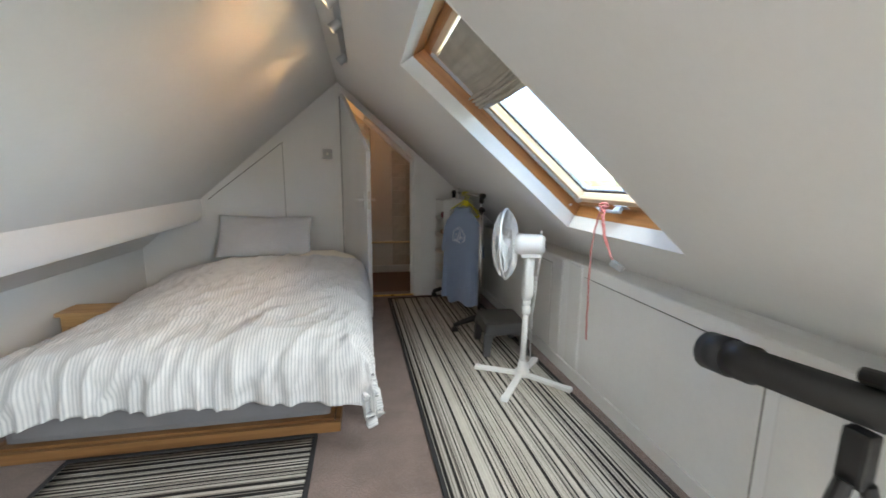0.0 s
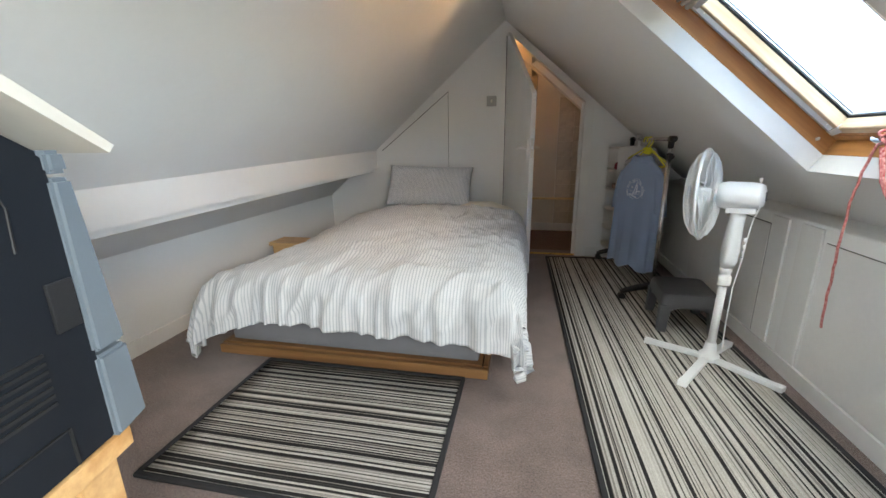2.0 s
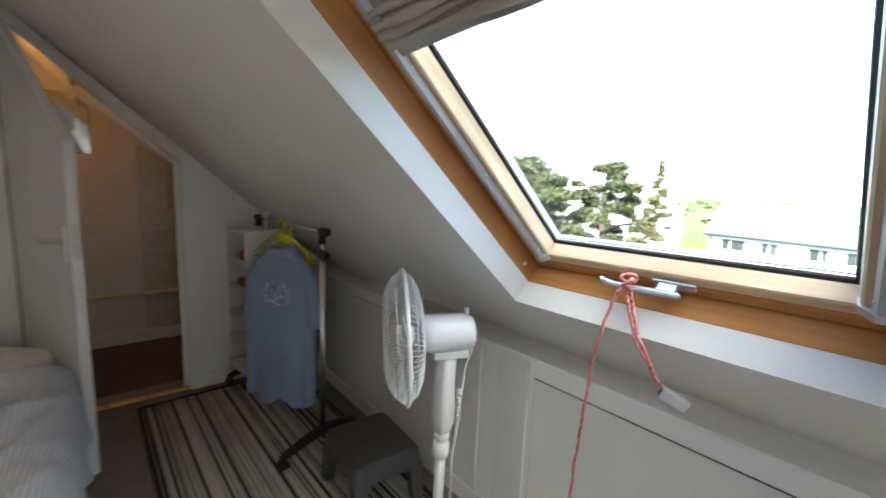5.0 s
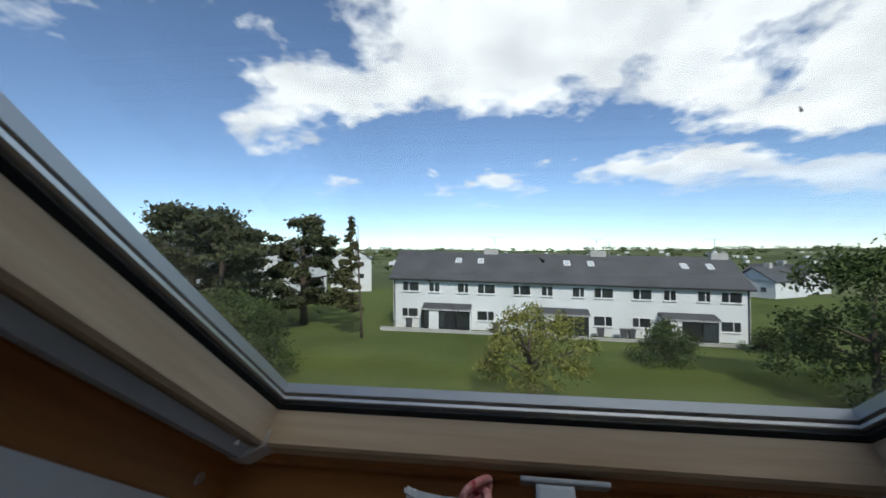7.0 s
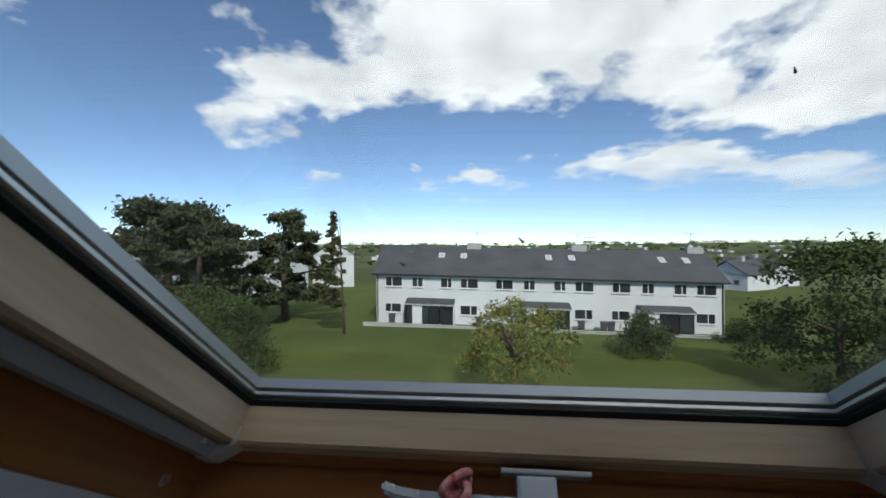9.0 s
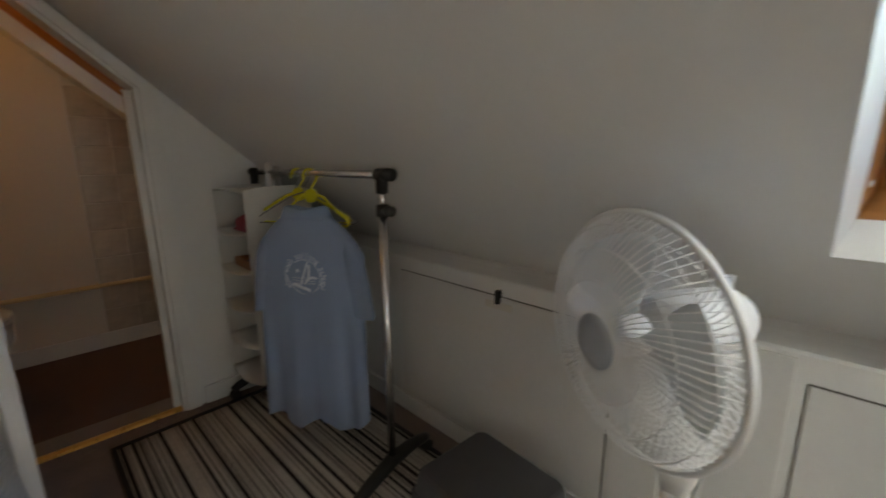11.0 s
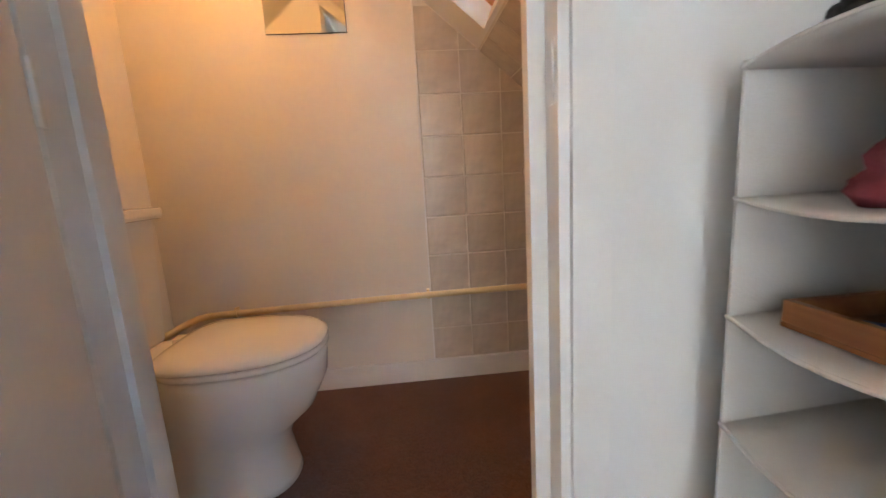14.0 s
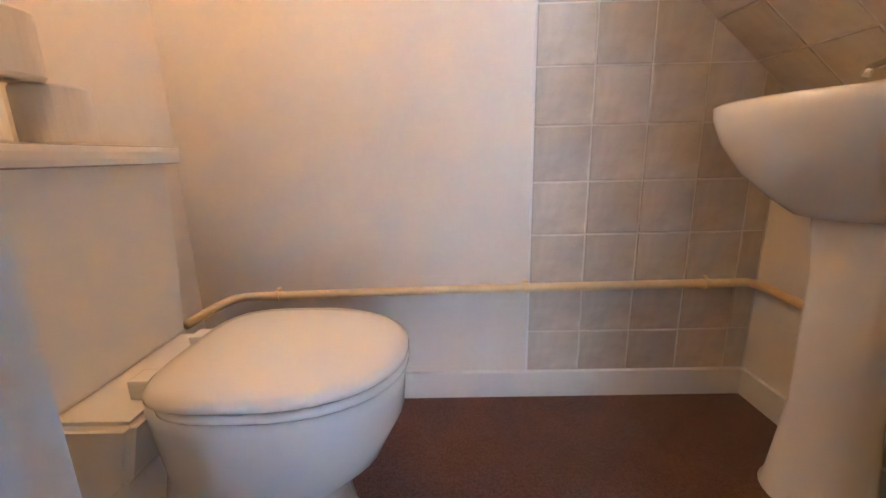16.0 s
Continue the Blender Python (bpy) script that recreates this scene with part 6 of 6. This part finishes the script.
bm = B()
xs = [6, 10, 16, 24, 34, 42, 60, 90, 140, 220, 350, 550, 850, 1300, 2000, 3000]
ys = [-3000, -2000, -1300, -800, -500, -300, -180, -110, -70, -45, -25, -10, 5, 20, 35, 55, 80, 120, 180, 300, 500, 800, 1300, 2000, 3000]
xs = [-3000, -1000, -300, -100, -30, -8] + xs


def ground_z(x, y):
    z = GZ + 0.028 * max(-45.0, min(0.0, y - 14.0))
    far = max(0.0, x - 120) / 500
    z -= 9 * min(1.0, far)
    if x > 500:
        z += min(1.0, (x - 500) / 900) * (30 + 13 * noise.noise(Vector((y * 0.0011, 1.0, 0.0))) + 6 * noise.noise(Vector((y * 0.004, 3.0, 0.0))))
    return z


vs = [[bm.verts.new((x, y, ground_z(x, y))) for x in xs] for y in ys]
for a, b_ in zip(vs, vs[1:]):
    for i in range(len(xs) - 1):
        bm.faces.new((a[i], a[i + 1], b_[i + 1], b_[i]))
for f in bm.faces:
    f.smooth = True
gr = part("ground", bm, GRASS)
gr.data.materials.append(FIELD)
for p in gr.data.polygons:
    if p.center.x > 90 or abs(p.center.y) > 140:
        p.material_index = 1
structure(gr, "green lawn running out to distant fields and hills", "ground")
bm = B()
rv = []
for k in range(25):
    y = -70 + 6 * k
    rv.append([bm.verts.new((8.2 + dx, y, ground_z(10, y) + 0.02)) for dx in (0, 5.2)])
for a, b_ in zip(rv, rv[1:]):
    bm.faces.new((a[0], a[1], b_[1], b_[0]))
structure(part("road", bm, ASPHALT), "grey estate road below the house", "road")

# -- the terrace across the lawn; it steps gently downhill along its length --
HX, HL, HR = 42.0, 14.15, -20.15
FALL = 0.028
row_house = thing("terraced_houses", (HX, HL, ground_z(HX, HL)), "long white rendered two-storey terrace under one grey slate roof", "house")


def hp(bm):
    """Leans the levels along the hill: local y runs from 0 down to the far end."""
    for v in bm.verts:
        v.co.z += FALL * min(0.0, v.co.y)
    return bm


LEN = HR - HL
EAVE, DEPTH, RISE = 5.25, 8.0, 2.75
bm = B(); box(bm, 0, DEPTH, LEN, 0, -0.6, EAVE); part("wall", hp(bm), RENDER_W, row_house, "white rendered wall")
bm = B()
N = 24
prev = None
for k in range(N + 1):
    y = 0.35 + (LEN - 0.7) * k / N
    prof = [(-0.45, EAVE - 0.16), (DEPTH / 2, EAVE + RISE), (DEPTH + 0.45, EAVE - 0.16), (DEPTH + 0.45, EAVE - 0.30), (DEPTH / 2, EAVE + RISE - 0.16), (-0.45, EAVE - 0.30)]
    cur = [bm.verts.new((x, y, z)) for x, z in prof]
    if prev:
        for i in range(6):
            bm.faces.new((prev[i], prev[(i + 1) % 6], cur[(i + 1) % 6], cur[i]))
    else:
        bm.faces.new(cur)
    prev = cur
bm.faces.new(prev[::-1])
bmesh.ops.recalc_face_normals(bm, faces=bm.faces[:])
roof = part("roof", hp(bm), SLATE, row_house, "grey slate roof")
bm = B()
for y in (0.0, LEN):
    prism(bm, [(0, EAVE), (DEPTH, EAVE), (DEPTH / 2, EAVE + RISE - 0.18)], y - 0.12 if y else y, y if y else y - 0.12)
    # gable ends
part("gable", hp(bm), RENDER_W, row_house)
bm = B(); box(bm, -0.52, -0.45, LEN - 0.3, 0.3, EAVE - 0.33, EAVE - 0.2); part("gutter", hp(bm), BLACK, row_house, "dark gutter")
for y in (-0.15, LEN + 0.15):
    bm = B(); box(bm, -0.1, -0.003, y - 0.05, y + 0.05, 0, EAVE - 0.3); part("downpipe", hp(bm), BLACK, row_house, "dark downpipe")


def house_window(y, z, w, h, split):
    bm = B(); box(bm, -0.045, -0.002, y - w / 2, y + w / 2, z, z + h); wf = part("window", hp(bm), UPVC, row_house, "white framed window")
    cuts = {1: ((-0.5, 0.5),), 2: ((-0.5, 0.12), (0.12, 0.5)), 3: ((-0.5, -0.12), (-0.12, 0.5)), 4: ((-0.5, 0.0), (0.0, 0.5))}[split]
    for a, b_ in cuts:
        bm = B(); box(bm, -0.06, -0.046, y + a * w + 0.05, y + b_ * w - 0.05, z + 0.06, z + h - 0.06); part("pane", hp(bm), PANE, wf)
    bm = B(); box(bm, -0.14, -0.002, y - w / 2 - 0.06, y + w / 2 + 0.06, z - 0.08, z - 0.002); part("sill", hp(bm), UPVC, wf)


for u in range(3):
    o = -0.5 - u * 11.45
    for dy, w, sp in ((1.4, 1.75, 2), (3.9, 1.15, 4), (6.9, 1.15, 3), (9.3, 1.8, 2)):
        house_window(o - dy, 3.75, w, 1.0, sp)
    house_window(o - 1.3, 1.05, 1.7, 0.95, 2)
    house_window(o - 9.2, 1.0, 1.75, 1.0, 3)
    # shared porch
    p0 = o - 5.3
    bm = B(); prism(bm, [(0, 2.62), (-1.25, 2.22), (-1.3, 2.08), (0, 2.35)], p0 - 2.5, p0 + 2.5); part("porch_roof", hp(bm), SLATE, row_house, "lean-to porch roof")
    bm = B(); box(bm, -1.28, -1.2, p0 - 2.5, p0 + 2.5, 2.02, 2.16); part("fascia", hp(bm), UPVC, row_house)
    for dy, w, mt, nm in ((1.3, 1.0, UPVC, "door"), (-0.4, 1.0, BLACK, "door"), (2.2, 0.8, PANE, "porch_glazing"), (-1.7, 1.3, PANE, "porch_glazing"), (0.45, 0.6, PANE, "porch_glazing")):
        bm = B(); box(bm, -1.1, -1.04, p0 + dy - w / 2, p0 + dy + w / 2, 0.08, 2.05); part(nm, hp(bm), mt, row_house)
    for dy in (-2.42, 2.42):
        bm = B(); box(bm, -1.1, 0, p0 + dy - 0.06, p0 + dy + 0.06, 0, 2.2); part("porch_wall", hp(bm), RENDER_W, row_house)
    for dy, sz in ((7.2, 0.6), (9.6, 0.6)):
        x0 = DEPTH / 2 * 0.62
        zz = EAVE - 0.16 + (x0 + 0.45) * (RISE + 0.16) / (DEPTH / 2 + 0.45)
        bm = B(); box(bm, -0.45, 0.45, -0.32, 0.32, 0.0, 0.09, Matrix.Translation((x0, o - dy + 1, zz)) @ pose(0, 0, 0, 0, -33)); rw = part("roof_window", hp(bm), UPVC, roof)
        bm = B(); box(bm, -0.36, 0.36, -0.24, 0.24, 0.09, 0.1, Matrix.Translation((x0, o - dy + 1, zz)) @ pose(0, 0, 0, 0, -33)); part("skylight_pane", hp(bm), ALU, roof)
for y in (-10.2, -21.6, -33.5):
    bm = B(); box(bm, DEPTH / 2 - 0.35, DEPTH / 2 + 0.35, y - 0.8, y + 0.8, EAVE + RISE - 0.4, EAVE + RISE + 0.45); ch = part("chimney", hp(bm), CONCRETE, roof, "low rendered chimney")
for y, h in ((-10.6, 1.75), (-21.5, 1.8), (-22.8, 1.4), (-33.2, 2.0)):
    ae = B(); tube(ae, [(DEPTH / 2, y, EAVE + RISE - 0.2), (DEPTH / 2, y, EAVE + RISE + h)], 0.03, 6); tube(ae, [(DEPTH / 2, y - 0.7, EAVE + RISE + h - 0.1), (DEPTH / 2, y + 0.7, EAVE + RISE + h - 0.1)], 0.022, 6)
    for k in range(5):
        yy = y - 0.6 + 0.3 * k
        tube(ae, [(DEPTH / 2 - 0.25, yy, EAVE + RISE + h - 0.1), (DEPTH / 2 + 0.25, yy, EAVE + RISE + h - 0.1)], 0.014, 5)
    part("aerial", hp(ae), ALU, roof, "thin television aerial")
gw = thing("garden_wall", (HX - 2.2, HL + 0.8, ground_z(HX, HL)), "low pale concrete garden wall in front of the terrace", "wall")
bm = B(); box(bm, 0, 0.18, LEN - 1, 0, -1.6, 0.25); part("wall", hp(bm), CONCRETE, gw)
bm = B(); box(bm, -0.04, 0.22, LEN - 1, 0, 0.25, 0.31); part("coping", hp(bm), CONCRETE, gw)
for k, y in enumerate((12.2, 3.4, -6.5, -8.6, -9.3)):
    bn = thing("wheelie_bin", (HX - 1.2, y, ground_z(HX, y) + 0.0), "dark wheelie bin beside the porch", "bin", "wheelie bins")
    bm = B(); loft(bm, [[Vector((sx * w, sy * w, z)) for sx, sy in ((-1, -1), (1, -1), (1, 1), (-1, 1))] for z, w in ((0.0, 0.22), (0.95, 0.29))]); part("body", bm, GREYP, bn)
    bm = B(); box(bm, -0.32, 0.34, -0.31, 0.31, 0.95, 1.05, bevel=0.03); part("lid", bm, GREYP, bn)


def far_house(x, y, z, w, d, h, turn, label):
    hse = thing("house", (x, y, z), label, "house", turn=turn)
    bm = B(); box(bm, 0, d, -w / 2, w / 2, -3, h); part("wall", bm, RENDER_W, hse)
    bm = B(); prism(bm, [(-w / 2 - 0.3, h - 0.1), (0, h + w * 0.32), (w / 2 + 0.3, h - 0.1), (w / 2 + 0.3, h - 0.3), (0, h + w * 0.32 - 0.2), (-w / 2 - 0.3, h - 0.3)], -0.3, d + 0.3, "yz"); part("roof", bm, SLATE, hse)
    bm = B(); prism(bm, [(-w / 2, h - 0.3), (w / 2, h - 0.3), (0, h + w * 0.32 - 0.3)], 0.0, d, "yz"); part("gable", bm, RENDER_W, hse)
    for yy in (-w * 0.25, w * 0.25):
        for zz in ((0.9, h - 1.7) if h > 4 else (0.9,)):
            bm = B(); box(bm, -0.05, -0.002, yy - 0.6, yy + 0.6, zz, zz + 1.1); wf = part("window", bm, UPVC, hse)
            bm = B(); box(bm, -0.07, -0.051, yy - 0.5, yy + 0.5, zz + 0.1, zz + 1.0); part("pane", bm, PANE, wf)
    bm = B(); box(bm, d * 0.45, d * 0.55, -0.5, 0.5, h + w * 0.32 - 0.6, h + w * 0.32 + 0.8); part("chimney", bm, CONCRETE, hse)
    return hse


far_house(78, 33, -4.6, 8, 11, 5.0, 20, "white two-storey house beyond the trees")
far_house(62, 41, -4.6, 8, 10, 5.0, -12, "white two-storey house among the pines")
far_house(44, 47, -4.6, 9, 12, 5.0, 12, "white house with a grey roof behind the pines")
far_house(84, -37, -8.6, 8, 12, 3.0, -35, "white bungalow with a grey roof behind the bushes")
far_house(95, -62, -7.5, 9, 13, 3.2, 25, "white gabled bungalow in the distance")
far_house(88, -46, -7.4, 8, 10, 3.2, -60, "pale gabled bungalow in the distance")


def leaf_cloud(centres, radii, count, size, flatten=0.8, spread=1.0):
    """Small four-sided leaves scattered through uneven clumps."""
    centres, radii = np.array(centres, float), np.array(radii, float)
    pick = rng.choice(len(centres), count, p=radii ** 2 / (radii ** 2).sum())
    d = rng.normal(size=(count, 3))
    d /= np.linalg.norm(d, axis=1)[:, None]
    r = radii[pick] * rng.uniform(0.25, 1.0, count) ** 0.5 * spread * (1 + 0.25 * rng.normal(size=count))
    pos = centres[pick] + d * r[:, None] * (1, 1, flatten)
    a = rng.normal(size=(count, 3)); a /= np.linalg.norm(a, axis=1)[:, None]
    b_ = np.cross(a, rng.normal(size=(count, 3))); b_ /= np.linalg.norm(b_, axis=1)[:, None]
    s = size * rng.uniform(0.6, 1.5, count)[:, None]
    quad = np.stack([pos - a * s, pos - b_ * s * 0.5, pos + a * s, pos + b_ * s * 0.5], 1).reshape(-1, 3)
    me = bpy.data.meshes.new("crown")
    me.from_pydata(quad.tolist(), [], np.arange(count * 4).reshape(-1, 4).tolist())
    return me


def tree(place, height, trunk_r, clumps, leaf, count, size, label, limbs, lean=(0, 0), flatten=0.8):
    t = thing("tree", place, label, "tree", "trees on the lawn")
    bm = B()
    tip = Vector((lean[0], lean[1], height * 0.93))
    tube(bm, [Vector((0, 0, -0.3)), tip * 0.2, tip * 0.5 + Vector((0.1, 0.1, 0)), tip * 0.8, tip], [trunk_r * 1.25, trunk_r, trunk_r * 0.75, trunk_r * 0.4, trunk_r * 0.12], 9)
    part("trunk", bm, BARK, t, "grey-brown trunk", smooth=True)
    for base, end in limbs:
        s = tip * base
        e = Vector(end)
        bm = B(); tube(bm, [s, s.lerp(e, 0.5) + Vector((0, 0, 0.12 * height * 0.2)), e], [trunk_r * 0.5, trunk_r * 0.32, trunk_r * 0.1], 7); part("limb", bm, BARK, t, smooth=True)
    me = leaf_cloud([c[:3] for c in clumps], [c[3] for c in clumps], count, size, flatten)
    me.materials.append(leaf)
    cr = new("crown", me)
    cr.parent = t
    return t


tr = random.Random(3)


def tiers(height, base_r, lo, n, wind=0.0, round_top=True):
    out = []
    for k in range(n):
        q = tr.random()
        z = height * (lo + (1 - lo) * q)
        r = base_r * ((1 - q) ** 0.6 if not round_top else math.sqrt(max(0.05, 1 - q * q * 0.85)))
        a = tr.uniform(0, 2 * math.pi)
        rr = r * tr.uniform(0.35, 1.0)
        out.append((rr * math.cos(a), rr * math.sin(a) + wind * z, z, base_r * tr.uniform(0.14, 0.3)))
    return out


def spread_limbs(clumps, lo, n):
    return [(min(0.85, max(lo, c[2] / 1.25 / max(k[2] for k in clumps))), (c[0] * 0.9, c[1] * 0.9, c[2])) for c in tr.sample(clumps, min(n, len(clumps)))]


def gz(x, y):
    return ground_z(x, y)


c1 = tiers(12.6, 7.4, 0.22, 60)
c1 = [(x, y, z, r) for x, y, z, r in c1]
tree((37, 33.5, gz(37, 33) - 0.2), 13.2, 0.42, c1, PINELEAF, 17000, 0.2, "large dark spreading pine with open layered branches", spread_limbs(c1, 0.3, 18) + [(0.8, (1.0, 6.5, 12.6)), (0.7, (0, -5.5, 10.5))], (0.4, 0.8), 0.36)
c1b = tiers(10.6, 6.0, 0.12, 50)
tree((34, 28.5, gz(34, 28)), 11.4, 0.36, c1b, PINELEAF, 13000, 0.2, "dark wind-shaped pine with flat branches", spread_limbs(c1b, 0.3, 14), (0.2, -0.6), 0.36)
c2 = tiers(11.4, 4.6, 0.2, 46)
tree((42, 24.3, gz(42, 24)), 11.7, 0.36, c2, PINELEAF, 15000, 0.2, "dense dark green pine beside the lawn", spread_limbs(c2, 0.25, 10), (0.2, 0.2), 0.5)
c3 = []
for k in range(26):
    q = k / 26
    z = 2.6 + 8.6 * q
    c3.append((tr.uniform(-0.2, 0.2), 0.3 + tr.uniform(-0.4, 2.0) * (1 - q) * 1.0 + 0.5, z, 0.22 + 0.5 * (1 - q)))
tree((36, 15.5, gz(36, 15)), 11.4, 0.11, c3, OLIVELEAF, 4200, 0.2, "thin sparse conifer with olive needles and a bare top", [(0.3 + 0.05 * k, (tr.uniform(-0.6, 0.6), 0.4 + tr.uniform(0.8, 1.9) * (1 - k / 12), 3.4 + 0.75 * k)) for k in range(10)], (0, 0.35), 0.35)
c4 = [(x, y, z, r * 0.72) for x, y, z, r in tiers(5.1, 3.3, 0.34, 70)]
tree((21.2, 1.2, gz(21, 1)), 5.2, 0.16, c4, SPRINGLEAF, 8000, 0.08, "small spring tree with thin yellow-green and reddish leaves", [(0.28 + 0.04 * k, (2.2 * math.cos(k * 1.1), 2.4 * math.sin(k * 1.1), 2.6 + 0.22 * k)) for k in range(9)], (0.1, 0.2), 0.8)
c5 = tiers(8.4, 4.6, 0.1, 54)
tree((26, -17.5, gz(26, -17)), 8.5, 0.2, c5, BUSHLEAF, 13000, 0.13, "broad leafy green tree at the edge of the lawn", spread_limbs(c5, 0.15, 6), (0, 0), 0.85)
c6 = tiers(8.0, 4.8, 0.08, 54)
tree((24, -24.5, gz(24, -24)), 8.1, 0.2, c6, BUSHLEAF, 9000, 0.15, "broad leafy green tree crowding its neighbour", spread_limbs(c6, 0.15, 6), (0, 0), 0.85)
c7 = tiers(7.2, 4.8, 0.06, 46)
tree((21, -30, gz(21, -30)), 7.3, 0.2, c7, BUSHLEAF, 8000, 0.15, "dense leafy green tree in the hedge line", spread_limbs(c7, 0.15, 5), (0, 0), 0.85)


def shrub(place, rx, ry, h, count, label, leaf=BUSHLEAF):
    s = thing("shrub", place, label, "shrub", "shrubs by the terrace")
    cl_ = []
    for k in range(40):
        a, q = tr.uniform(0, 6.283), tr.random()
        w = math.sqrt(max(0.02, 1 - q * q))
        cl_.append((rx * w * math.cos(a) * tr.uniform(0.3, 0.95), ry * w * math.sin(a) * tr.uniform(0.3, 0.95), h * q * 0.9, 0.26 * h * tr.uniform(0.7, 1.2)))
    me = leaf_cloud([c[:3] for c in cl_], [c[3] for c in cl_], count, 0.09, 0.9)
    me.materials.append(leaf)
    o = new("foliage", me)
    o.parent = s
    bm = B()
    for k in range(5):
        tube(bm, [(0.1 * k - 0.2, 0, -0.2), (rx * 0.5 * math.cos(k * 1.3), ry * 0.5 * math.sin(k * 1.3), h * 0.6)], [0.05, 0.015], 6)
    part("stem", bm, BARK, s)
    return s


shrub((33.0, -9.4, gz(33, -9)), 2.2, 2.7, 3.0, 6000, "rounded clipped green shrub in front of the terrace")
shrub((24.5, 18.5, gz(24, 18)), 2.2, 3.6, 4.6, 9000, "loose dark green shrub under the pines")
shrub((27.5, 22.5, gz(27, 22)), 2.6, 4.0, 4.8, 9000, "loose dark green shrub under the pines")
shrub((38.5, -19.5, gz(38, -19)), 1.3, 2.2, 2.0, 3000, "low green shrub at the end of the terrace")
# far hedgerows and woods, and scattered pale houses on the hills
cen, rad = [], []
for k in range(520):
    x = tr.uniform(160, 1700) ** 1.0
    y = tr.uniform(-1.35, 1.35) * x
    cen.append((x, y, gz(x, y) + 2.0)); rad.append(tr.uniform(3, 9) * (0.6 + x / 1500))
me = leaf_cloud(cen, rad, 15000, 2.2, 0.55)
me.materials.append(BUSHLEAF)
tagged(new("far_woods", me), "distant hedgerows and copses on the hills", "woods", kind="stuff")
bm = B()
for k in range(170):
    x = tr.uniform(300, 1500); y = tr.uniform(-1.3, 0.9) * x
    z = gz(x, y); w = tr.uniform(4, 9)
    box(bm, x, x + 6, y, y + w, z - 1, z + tr.uniform(3, 5))
tagged(part("far_houses", bm, RENDER_W), "scattered pale houses on the distant hillside", "houses", kind="stuff")
cen = [(tr.uniform(70, 82), tr.uniform(6, 20), gz(75, 12) + tr.uniform(3, 6.4)) for k in range(26)]
me = leaf_cloud(cen, [1.4] * 26, 5000, 0.22, 0.8)
me.materials.append(BUSHLEAF)
tagged(new("far_hedge", me), "tall leafy hedge behind the terrace", "hedge", kind="stuff")
